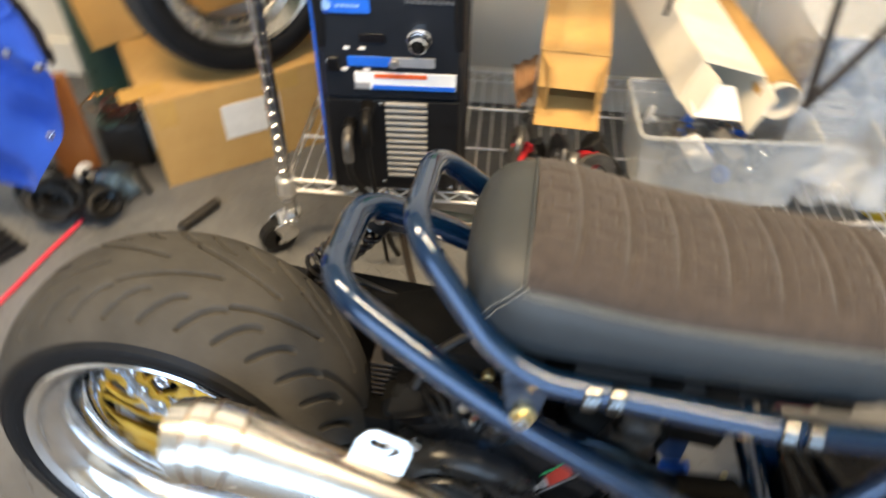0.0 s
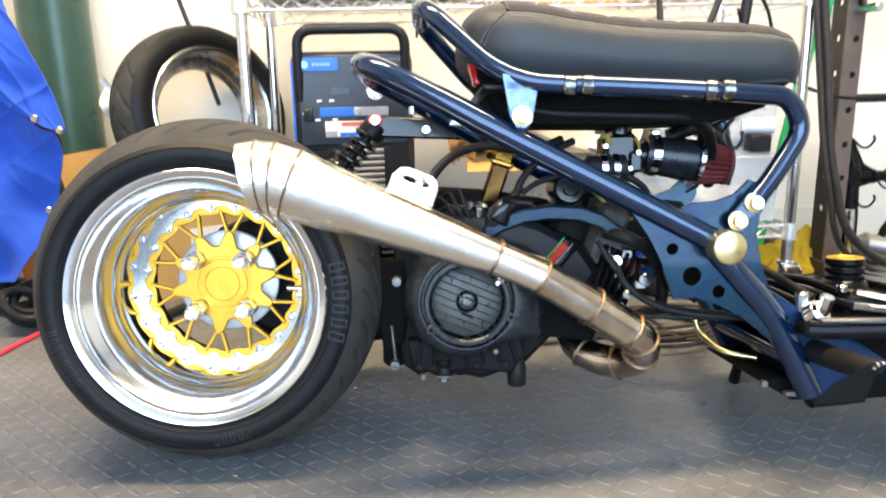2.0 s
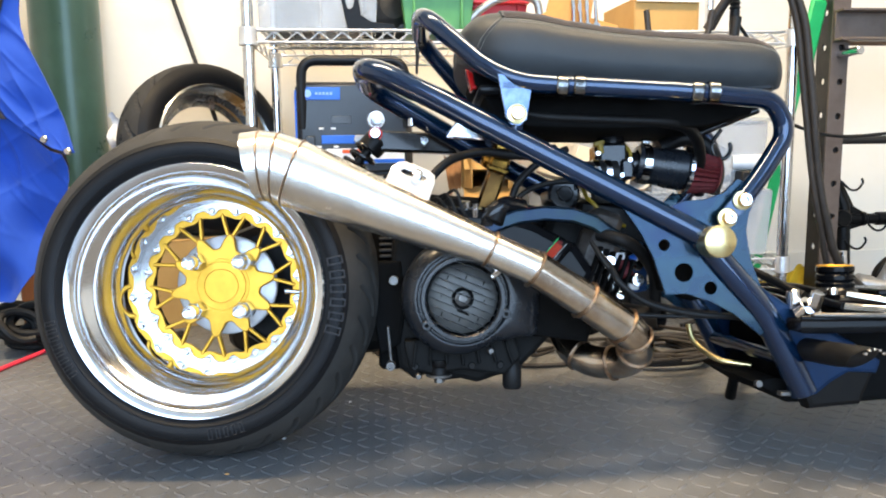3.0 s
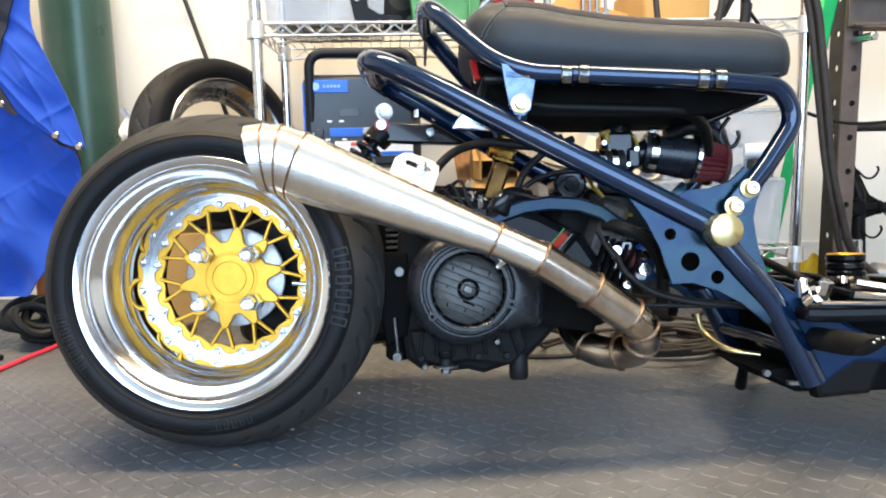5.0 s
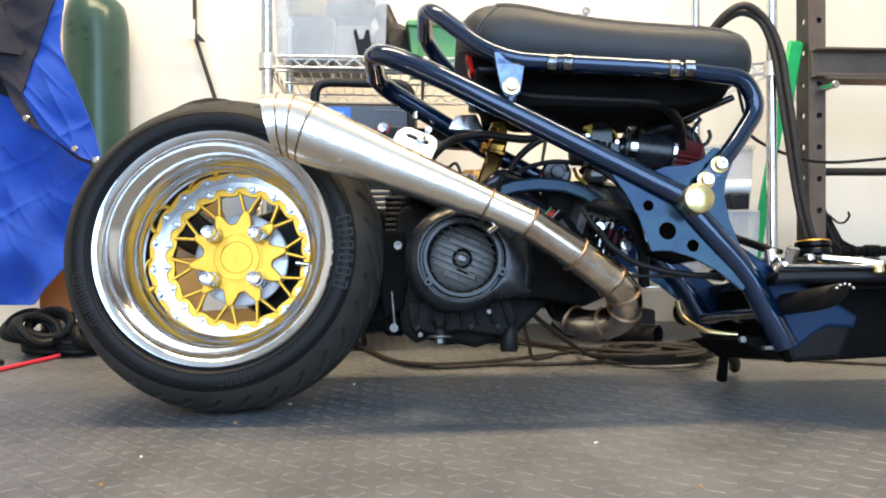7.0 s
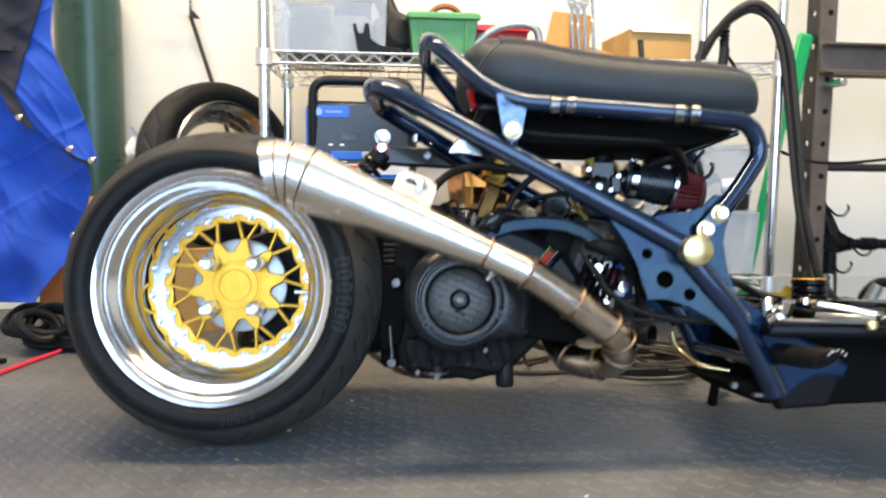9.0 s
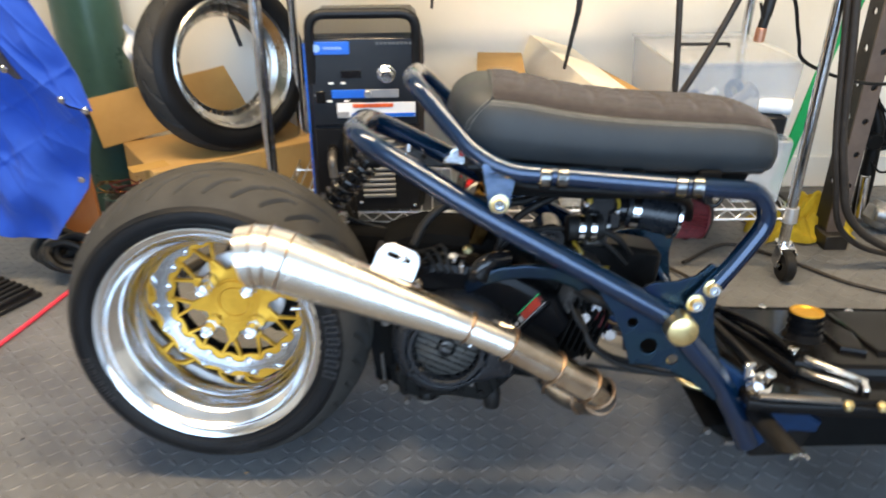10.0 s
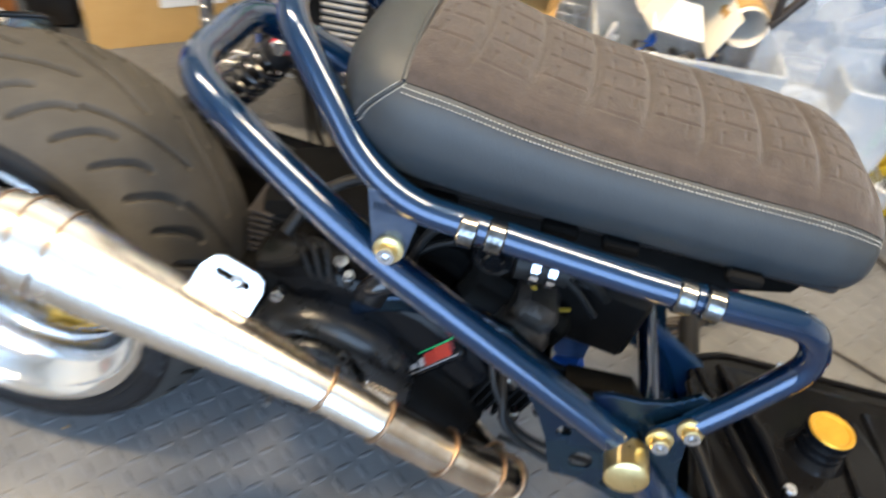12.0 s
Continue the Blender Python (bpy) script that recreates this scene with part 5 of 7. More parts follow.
    part("mount_stud", Geo().cyl((0.285, 0.09, 0.492), (0.285, 0.09, 0.476), 0.006, 12).cyl((0.305, 0.10, 0.452), (0.305, 0.075, 0.452), 0.006, 12), CHROME, scooter)
    # stand and its spring
    part("stand_leg", Geo().tube([(0.800, 0.09, 0.105), (0.806, 0.115, 0.055), (0.812, 0.14, 0.028)], [0.0085, 0.008, 0.0095], 14), BLACKM, scooter, "black prop stand leg")
    part("side_stand", Geo().tube(smooth_path([(0.80, 0.13, 0.10), (0.835, 0.17, 0.075), (0.868, 0.215, 0.055), (0.880, 0.245, 0.042)], 6), 0.010, 14), BLACKM, scooter, "black side stand")
    part("stand_spring", Geo().tube(smooth_path([(0.712, 0.06, 0.158), (0.719, 0.05, 0.130), (0.742, 0.02, 0.109), (0.784, 0.0, 0.102)], 8), 0.0045, 10), BRASS, scooter, "gold stand spring")


engine()


def deck():
    o = [(0.80, 0.165), (1.5, 0.165), (1.5, 0.085), (1.0, 0.078), (0.86, 0.072), (0.80, 0.085)]
    d = part("floor_deck", Geo().plate([o], 0.20, xz(0.0), 0.008), MATTBLACK, scooter, "gloss black floor deck with battery cover")
    # wide tray with a turned-down edge
    o = [(0.775, -0.165), (0.80, -0.172), (0.93, -0.177), (1.5, -0.177), (1.5, 0.155), (0.83, 0.150), (0.79, 0.13)]
    part("deck_tray", Geo().plate([o], 0.017, pose(0, 0, 0.1775), 0.004), DECKP, d)
    part("deck_rim", Geo().tube(fillet([(0.775, -0.160, 0.188), (0.80, -0.168, 0.187), (1.5, -0.172, 0.186)], 0.02), 0.0045, 10), DECKP, d)
    part("deck_rim", Geo().tube(fillet([(0.79, 0.125, 0.188), (0.83, 0.146, 0.187), (1.5, 0.150, 0.186)], 0.02), 0.0045, 10), DECKP, d)
    part("deck_hump", Geo().plate([[(0.835, 0.10), (0.845, 0.02), (0.875, -0.075), (0.93, -0.095), (1.5, -0.095), (1.5, 0.10)]], 0.045, pose(0, 0, 0.184), 0.012), DECKP, d)
    part("cover_panel", Geo().plate([[(0.99, 0.075), (1.0, -0.06), (1.5, -0.06), (1.5, 0.075)]], 0.012, pose(0, 0, 0.207), 0.005), DECKP, d)
    part("tray_step", Geo().plate([[(0.945, 0.02), (0.965, 0.05), (0.985, 0.0), (0.975, -0.06), (0.95, -0.05)]], 0.012, pose(0, 0, 0.209), 0.005), DECKP, d)
    for path in ([(0.815, 0.10, 0.206), (0.825, 0.05, 0.216), (0.850, -0.01, 0.217), (0.872, -0.075, 0.206)],
                 [(0.790, 0.09, 0.200), (0.800, 0.03, 0.212), (0.826, -0.04, 0.210), (0.862, -0.105, 0.196)],
                 [(0.775, 0.06, 0.205), (0.778, 0.0, 0.212), (0.785, -0.06, 0.208), (0.792, -0.13, 0.200)]):
        part("deck_ridge", Geo().tube(smooth_path(path, 7), 0.0062, 10), DECKP, d)
    part("filler_neck", Geo().lathe([(0.036, -0.034), (0.030, -0.026), (0.026, -0.022), (0.0265, -0.016), (0.024, -0.013), (0.0265, -0.010), (0.0265, -0.004), (0.024, -0.001), (0.0265, 0.002), (0.0265, 0.008), (0.0245, 0.0105)], pose(0.9125, 0.0, 0.238), 40), DECKP, d, "black ribbed filler neck")
    part("filler_cap", Geo().lathe([(0.0, 0.009), (0.019, 0.009), (0.021, 0.011), (0.0245, 0.0112), (0.0255, 0.0095)], pose(0.9125, 0.0, 0.238), 40), GOLD, d, "gold filler cap")

    def bar(a, b, w, h):
        a, b = Vector(a), Vector(b)
        dd = b - a
        mm = Matrix.Translation((a + b) / 2) @ pose(0, 0, 0, 0, 0, math.degrees(math.atan2(dd.y, dd.x))) @ pose(0, 0, 0, 0, -math.degrees(math.asin(dd.z / dd.length)), 0)
        return Geo().box((0, 0, 0), (dd.length, w, h), mm, 0.0015)
    part("latch_rail", bar((0.874, -0.092, 0.213), (0.948, -0.134, 0.198), 0.007, 0.008), STEEL, d, "polished latch rail")
    part("latch_rail", bar((0.866, -0.098, 0.196), (0.928, -0.146, 0.192), 0.008, 0.010), STEEL, d, "polished latch rail")
    part("latch_slot", Geo().plate([[(0.868, -0.096), (0.876, -0.09), (0.948, -0.132), (0.93, -0.146)]], 0.008, pose(0, 0, 0.190), 0.001), SCREEN, d)
    part("latch_end", bar((0.944, -0.130, 0.196), (0.938, -0.152, 0.190), 0.010, 0.014), CHROME, d)
    part("edge_strip", bar((0.785, -0.166, 0.1925), (0.895, -0.174, 0.190), 0.012, 0.005), GREASY, d, "bare metal edge strip")
    for x, y, z in ((0.902, -0.178, 0.189), (0.948, -0.178, 0.188), (0.906, 0.146, 0.192), (1.045, 0.12, 0.197), (0.868, -0.07, 0.217)):
        part("deck_screw", Geo().cyl((x, y, z - 0.008), (x, y, z + 0.003), 0.0075, 16, 0.002), BRASS if y < -0.15 else CHROME, d)
    part("deck_bolt", Geo().cyl((0.799, -0.143, 0.196), (0.803, -0.152, 0.220), 0.0085, 6, 0.001).cyl((0.790, -0.135, 0.190), (0.797, -0.146, 0.200), 0.017, 20, 0.001).cyl((0.785, -0.125, 0.196), (0.783, -0.125, 0.222), 0.009, 12, 0.002), CHROME, d, "chrome bolt and washer")
    part("cable_pull", Geo().tube([(0.745, -0.05, 0.255), (0.795, -0.13, 0.214)], 0.006, 10), BLACKM, d)
    part("deck_sticker", Geo().box((1.093, -0.004, 0.2135), (0.055, 0.037, 0.001), None, 0.0002, (0, 0, -10)), WHITEL, d, "white warning sticker")
    part("sticker_mark", Geo().box((1.138, 0.004, 0.2135), (0.024, 0.037, 0.001), None, 0.0002, (0, 0, -10)), ORANGEL, d)
    for s in (-1, 1):
        o = [(0.712, 0.238), (0.745, 0.217), (0.78, 0.193), (0.819, 0.169), (0.86, 0.147), (0.894, 0.124), (0.891, 0.115), (0.855, 0.117), (0.83, 0.103), (0.811, 0.088), (0.79, 0.085), (0.76, 0.15)]
        part("lower_fairing", Geo().plate([o], 0.02, xz(s * 0.117), 0.006), FAIRB, scooter, "blue lower frame web")
        part("lower_cover", Geo().plate([[(0.80, 0.100), (0.83, 0.108), (0.862, 0.114), (0.886, 0.110), (0.870, 0.074), (0.81, 0.070)]], 0.03, xz(s * 0.108), 0.007), BLACKM, scooter, "black lower cover under the foot peg")
        # peg cut off on the slant, its underside shorter
        vs, fs, n = [], [], 28
        base, tip = Vector((0.800, s * 0.12, 0.143)), Vector((0.807, s * 0.258, 0.148))
        for c, cut in ((base, 0.0), (base.lerp(tip, 0.5), 0.0), (tip, 1.0)):
            for k in range(n):
                a = 2 * math.pi * k / n
                low = 0.5 - 0.5 * math.sin(a)
                vs.append(c + Vector((0.0150 * math.cos(a), -s * cut * 0.045 * low, 0.0150 * math.sin(a))))
        for i in range(2):
            fs += [(i * n + k, i * n + (k + 1) % n, (i + 1) * n + (k + 1) % n, (i + 1) * n + k) for k in range(n)]
        fs += [tuple(range(n)), tuple(range(2 * n, 3 * n))]
        peg = part("foot_peg", Geo().add(vs, fs), RUBBER, scooter, "black rubber foot peg")
        for k in range(5):
            part("peg_tooth", Geo().box((0.807 + 0.0135 * math.sin(-0.9 + 0.45 * k), s * 0.2585, 0.148 + 0.0135 * math.cos(-0.9 + 0.45 * k)), (0.0035, 0.005, 0.003), None, 0.0005), CHROME, peg)
    part("skid_plate", Geo().plate([[(0.752, 0.094), (0.775, 0.098), (0.80, 0.088), (0.885, 0.09), (0.88, 0.068), (0.79, 0.070)]], 0.19, xz(0), 0.003), MATTBLACK, scooter, "black skid plate")
    part("skid_bolt", Geo().box((0.785, -0.112, 0.083), (0.032, 0.012, 0.006), None, 0.001).cyl((0.745, -0.10, 0.095), (0.745, -0.108, 0.095), 0.0045, 12), GREASY, scooter)


deck()

# ---- wire shelf ----
def wire_shelf():
    sx0, sx1, sy0, sy1 = -0.026, 1.165, 0.573, 1.0
    unit = thing("wire_shelf_unit", pose(0, 0, 0), "chrome wire shelving unit on casters with cluttered shelves", "shelf")
    prof = [(0.0125, 0.085)]
    z = 0.10
    while z < 1.7:
        prof += [(0.0125, z - 0.0017), (0.0115, z - 0.001), (0.0115, z + 0.001), (0.0125, z + 0.0017)]
        z += 0.0254
    prof.append((0.0125, 1.72))
    first = None
    for x in (sx0, sx1):
        for y in (sy0, sy1):
            if not first:
                first = part("post", Geo().lathe(prof, None, 20), CHROME, unit, "grooved chrome post")
                first.matrix_basis = pose(x, y, 0)
            else:
                piece("post", first, unit, pose(x, y, 0))
            sw = {-0.026: 215, 1.165: 268}[x] if y < 0.7 else 130
            cm = pose(x, y, 0, 0, 0, sw)
            c = part("caster", Geo().lathe([(0.0, 0.086), (0.019, 0.086), (0.019, 0.078), (0.012, 0.074), (0.0, 0.074)], cm, 24).box((0.018, 0.018, 0.056), (0.034, 0.003, 0.05), cm, 0.001, (0, 20, 0)).box((0.018, -0.018, 0.056), (0.034, 0.003, 0.05), cm, 0.001, (0, 20, 0)).box((0.008, 0, 0.077), (0.04, 0.039, 0.005), cm, 0.002), CHROME, unit, "swivel caster")
            part("caster_wheel", Geo().lathe([(0.012, -0.013), (0.033, -0.013), (0.037, -0.009), (0.037, 0.009), (0.033, 0.013), (0.012, 0.013)], cm @ ypose(0.034, 0, 0.0375), 32), RUBBER, c)
            part("axle_bolt", Geo().cyl((0.034, -0.023, 0.0375), (0.034, 0.023, 0.0375), 0.006, 12), CHROME, c).matrix_basis = cm
    for zt in (0.169, 0.678):
        zb = zt - 0.025
        loop = [(sx0, sy0, zt), (sx1, sy0, zt), (sx1, sy1, zt), (sx0, sy1, zt)]
        shelf = part("shelf", Geo().tube(loop, 0.0032, 8, closed=True), WIREC, unit, "chrome wire shelf")
        part("lower_rail", Geo().tube([(x, y, zb) for x, y, z in loop], 0.0032, 8, closed=True), WIREC, shelf)
        for y in (sy0, sy1):
            zig = []
            n = 48
            for i in range(n + 1):
                x = sx0 + 0.03 + (sx1 - sx0 - 0.06) * i / n
                zig.append((x, y + 0.003, zt - 0.003 if i % 2 else zb + 0.003))
            part("truss_wire", Geo().tube(zig, 0.0026, 6), WIREC, shelf)
        for x in (sx0, sx1):
            zig = []
            for i in range(10):
                zig.append((x, sy0 + 0.02 + (sy1 - sy0 - 0.04) * i / 9, zt - 0.003 if i % 2 else zb + 0.003))
            part("truss_wire", Geo().tube(zig, 0.0022, 6), WIREC, shelf)
            for y in (sy0, sy1):
                part("collar", Geo().lathe([(0.0135, zt + 0.006), (0.0175, zt + 0.005), (0.019, zb - 0.006), (0.0135, zb - 0.008)], pose(x, y, 0), 20), WIREC, shelf)
        w = None
        for i in range(46):
            x = sx0 + 0.03 + (sx1 - sx0 - 0.06) * i / 45
            if not w:
                w = part("wire", Geo().tube([(0, sy0, 0), (0, sy1, 0)], 0.0016, 6), WIREC, shelf)
                w.matrix_basis = pose(x, 0, zt + 0.003)
            else:
                piece("wire", w, shelf, pose(x, 0, zt + 0.003))
        for y in (sy0 + 0.14, sy0 + 0.28):
            part("cross_wire", Geo().tube([(sx0, y, zt - 0.001), (sx1, y, zt - 0.001)], 0.003, 8), WIREC, shelf)


wire_shelf()
SHELF1, SHELF2 = 0.1738, 0.6828


def welder():
    u = thing("welder", pose(0.19, 0.56, SHELF1, 0, 0, 3), "dark grey welding power supply with blue labels and carry handle", "welder")
    part("case", Geo().box((0, 0.20, 0.20), (0.245, 0.40, 0.395), None, 0.012), WELDG, u)
    part("case_side", Geo().box((-0.1235, 0.20, 0.20), (0.003, 0.36, 0.36), None, 0.001), WELDG, u)
    part("case_side", Geo().box((0.1235, 0.20, 0.20), (0.003, 0.36, 0.36), None, 0.001), WELDG, u)
    part("edge_trim", Geo().box((-0.122, 0.004, 0.20), (0.004, 0.006, 0.36), None, 0.001), BLUEL, u)
    part("face_panel", Geo().box((0, -0.004, 0.30), (0.225, 0.01, 0.185), None, 0.004), WELDG, u, "slate-grey control panel")
    part("handle", Geo().tube(fillet([(-0.108, 0.0, 0.30), (-0.108, -0.012, 0.44), (0.108, -0.012, 0.44), (0.108, 0.0, 0.30)], 0.035), 0.0105, 14), BLACKP, u, "black carry handle hoop")
    part("brand_panel", Geo().box((-0.068, -0.0105, 0.372), (0.078, 0.003, 0.026), None, 0.001), BLUEL, u, "blue brand panel")
    part("brand_mark", Geo().cyl((-0.096, -0.0115, 0.372), (-0.096, -0.0135, 0.372), 0.008, 20), PALEB, u)
    for k in range(5):
        part("brand_bar", Geo().box((-0.078 + k * 0.0075, -0.0127, 0.372), (0.0052, 0.001, 0.0055), None, 0.0002), PALEB, u)
    for k in range(9):
        part("name_bar", Geo().box((0.028 + k * 0.0085, -0.0102, 0.380), (0.0055, 0.002, 0.0055), None, 0.0002), NAMEG, u)
    part("display", Geo().box((-0.028, -0.0102, 0.318), (0.042, 0.002, 0.016), None, 0.0005), SCREEN, u)
    part("knob", Geo().cyl((0.045, -0.008, 0.318), (0.045, -0.014, 0.318), 0.019, 28, 0.002).cyl((0.045, -0.014, 0.318), (0.045, -0.034, 0.318), 0.0145, 28, 0.003), CHROME, u, "silver control knob")
    part("mode_strip", Geo().box((-0.035, -0.0102, 0.277), (0.07, 0.002, 0.018), None, 0.0009), BLUEL, u)
    part("mode_strip", Geo().box((0.035, -0.0102, 0.277), (0.07, 0.002, 0.018), None, 0.0009), GREYL, u)
    part("selector_knob", Geo().cyl((0.005, -0.009, 0.277), (0.005, -0.02, 0.277), 0.0075, 16, 0.001), ALU, u)
    part("power_switch", Geo().box((-0.093, -0.012, 0.272), (0.02, 0.008, 0.026), None, 0.002), BLACKG, u)
    for x, zz in ((-0.07, 0.30), (-0.1, 0.275), (-0.098, 0.262), (-0.075, 0.262), (-0.045, 0.30), (-0.04, 0.262)):
        part("panel_mark", Geo().box((x, -0.0102, zz), (0.010, 0.002, 0.004), None, 0.0002), WHITEL, u)
    part("warning_label", Geo().box((0.022, -0.0102, 0.242), (0.165, 0.002, 0.032), None, 0.0004), WHITEL, u, "white warning label with coloured bands")
    part("label_band", Geo().box((0.015, -0.0115, 0.252), (0.085, 0.002, 0.008), None, 0.0002), ORANGEL, u)
    part("label_band", Geo().box((0.036, -0.0115, 0.231), (0.135, 0.002, 0.008), None, 0.0002), BLUEL, u)
    part("label_band", Geo().box((-0.048, -0.0115, 0.233), (0.024, 0.002, 0.012), None, 0.0002), GREYL, u)
    part("lower_panel", Geo().box((0, -0.002, 0.105), (0.225, 0.008, 0.195), None, 0.003), BLACKP, u)
    for k in range(13):
        part("louvre", Geo().box((0.022, -0.0075, 0.045 + k * 0.0125), (0.072, 0.008, 0.0085), None, 0.002, (24, 0, 0)), LOUV, u)
    for x, zz in ((-0.075, 0.155), (-0.042, 0.19)):
        part("socket", Geo().cyl((x, -0.004, zz), (x, -0.03, zz), 0.012, 18, 0.002), BLACKM, u)
        part("connector", Geo().tube(smooth_path([(x, -0.025, zz), (x, -0.05, zz - 0.012), (x + 0.002, -0.056, zz - 0.045)], 6), 0.0095, 14), GREASY if x < -0.05 else BLACKM, u)
    part("power_lead", Geo().tube(smooth_path([(-0.073, -0.056, 0.11), (-0.07, -0.06, 0.08), (-0.045, -0.055, 0.03), (-0.02, -0.05, -0.02), (-0.01, -0.045, -0.09), (0.0, -0.02, -0.15)], 7), 0.006, 12), RUBBER, u)
    part("power_lead", Geo().tube(smooth_path([(-0.04, -0.056, 0.145), (-0.036, -0.058, 0.09), (-0.03, -0.055, 0.02), (-0.025, -0.05, -0.06), (-0.02, -0.03, -0.16)], 7), 0.004, 12), RUBBER, u)
    for x, zz in ((-0.02, 0.197), (-0.02, 0.03), (0.1, 0.02), (-0.105, 0.39), (0.105, 0.39)):
        part("face_screw", Geo().cyl((x, -0.005, zz), (x, -0.012, zz), 0.004, 12, 0.001), CHROME, u)


welder()


def open_carton(name, label, m, sx, sy, sz, material, flaps=(), t=0.003, cat="box"):
    """A carton of five walls, open at -y, with flaps: (edge, length, angle)."""
    u = thing(name, m, label, cat)
    part("bottom_wall", Geo().box((0, sy / 2, t / 2), (sx, sy, t), None, 0.0008), material, u)
    part("top_wall", Geo().box((0, sy / 2, sz - t / 2), (sx, sy, t), None, 0.0008), material, u)
    part("side_wall", Geo().box((-sx / 2 + t / 2, sy / 2, sz / 2), (t, sy, sz - 2 * t), None, 0.0008), material, u)
    part("side_wall", Geo().box((sx / 2 - t / 2, sy / 2, sz / 2), (t, sy, sz - 2 * t), None, 0.0008), material, u)
    part("end_wall", Geo().box((0, sy - t / 2, sz / 2), (sx - 2 * t, t, sz - 2 * t), None, 0.0008), material, u)
    for edge, ln, a in flaps:
        mm = {"b": pose(0, 0, t, a), "t": pose(0, 0, sz - t, -a), "l": pose(-sx / 2 + t, 0, sz / 2, 0, 0, a), "r": pose(sx / 2 - t, 0, sz / 2, 0, 0, -a)}[edge]
        s = (sx * 0.96, ln, t) if edge in "bt" else (t, ln, sz * 0.95)
        part("flap", Geo().box((0, -ln / 2, 0), s, mm, 0.0008), material, u)
    return u


# long cartons and tubes that lie across the lower shelf
open_carton("long_box", "open long brown cardboard box with torn flaps", pose(0.49, 0.655, 0.338, 1.5, 0, -4), 0.118, 0.36, 0.092, CARD, (("b", 0.06, 30), ("t", 0.06, -48), ("l", 0.05, 20), ("r", 0.05, 15)))
part("tape_strip", Geo().box((0, 0.10, 0.0932), (0.05, 0.20, 0.0012), None, 0.0003), TAPE, bpy.data.objects["long_box"])
open_carton("long_box", "open long white cardboard box on a clear bin", pose(0.735, 0.66, 0.335, 5, 18, 14), 0.13, 0.45, 0.085, CARDW, (("r", 0.06, 5), ("l", 0.05, 10)))
single("paper_sheet", Geo().box((0, 0, 0), (0.09, 0.07, 0.002), None, 0.0004), WHITEL, pose(0.735, 0.635, 0.365, 25, 10, 12), "white folded sheet in the white box", "paper")
single("cardboard_tube", Geo().lathe([(0.0335, 0.0), (0.038, 0.0), (0.038, 0.42), (0.0335, 0.42), (0.0335, 0.0)], pose(0, 0, 0, -92, 0, 0), 40), CARD, pose(0.848, 0.66, 0.362, 0, 0, 8), "brown cardboard mailing tube", "tube")
single("paper_liner", Geo().lathe([(0.0325, -0.012), (0.0333, -0.012), (0.0333, 0.40), (0.0325, 0.40), (0.0325, -0.012)], pose(0, 0, 0, -92, 0, 0), 40), PAPER, pose(0.848, 0.66, 0.362, 0, 0, 8), "white paper rolled inside the mailing tube", "paper")
def torn(u, v):
    w = 0.045 * (1 - 0.35 * v) + 0.006 * math.sin(21 * v) * (1 - u)
    return (-0.062 - w * u * 0.9, -0.01 - 0.02 * u + 0.006 * math.sin(9 * v), 0.085 - 0.085 * v - 0.012 * u + 0.004 * math.sin(14 * u + 5 * v))


tf = part("torn_flap", Geo().grid(torn, 10, 22).grid(lambda u, v: tuple(Vector(torn(u, v)) + Vector((0, 0.003, 0))), 10, 22), mat("torn_brown_card", (0.3, 0.15, 0.06), (0.22, 0.1, 0.04), 0.9, 0, 30, bump=0.3), bpy.data.objects["long_box"], "torn dark brown flap")


def clear_bin(name, label, m, sx, sy, sz, material, lid=True, taper=0.9):
    u = thing(name, m, label, "storage bin")
    g = Geo()
    for k, (ax, s) in enumerate((("x", -1), ("x", 1), ("y", -1), ("y", 1))):
        a, b = (sx / 2, sy / 2)
        at, bt = a * taper, b * taper
        if ax == "x":
            q = [(s * at, -bt, 0.002), (s * at, bt, 0.002), (s * a, b, sz), (s * a, -b, sz)]
        else:
            q = [(-at, s * bt, 0.002), (at, s * bt, 0.002), (a, s * b, sz), (-a, s * b, sz)]
        o = Vector((s, 0, 0)) if ax == "x" else Vector((0, s, 0))
        inn = [Vector(p) - o * 0.0025 for p in q]
        g = Geo().add([Vector(p) for p in q] + inn, [(0, 1, 2, 3), (7, 6, 5, 4), (0, 4, 5, 1), (1, 5, 6, 2), (2, 6, 7, 3), (3, 7, 4, 0)])
        part("side_panel", g, material, u)
    part("bottom_panel", Geo().box((0, 0, 0.0025), (sx * taper, sy * taper, 0.003), None, 0.001), material, u)
    part("rim", Geo().tube(fillet([(-sx / 2, 0, sz), (-sx / 2, -sy / 2, sz), (sx / 2, -sy / 2, sz), (sx / 2, sy / 2, sz), (-sx / 2, sy / 2, sz), (-sx / 2, 0, sz)], 0.02), 0.0045, 8), material, u)
    if lid:
        part("lid", Geo().box((0, 0, sz + 0.006), (sx + 0.012, sy + 0.012, 0.01), None, 0.004), material, u)
    return u


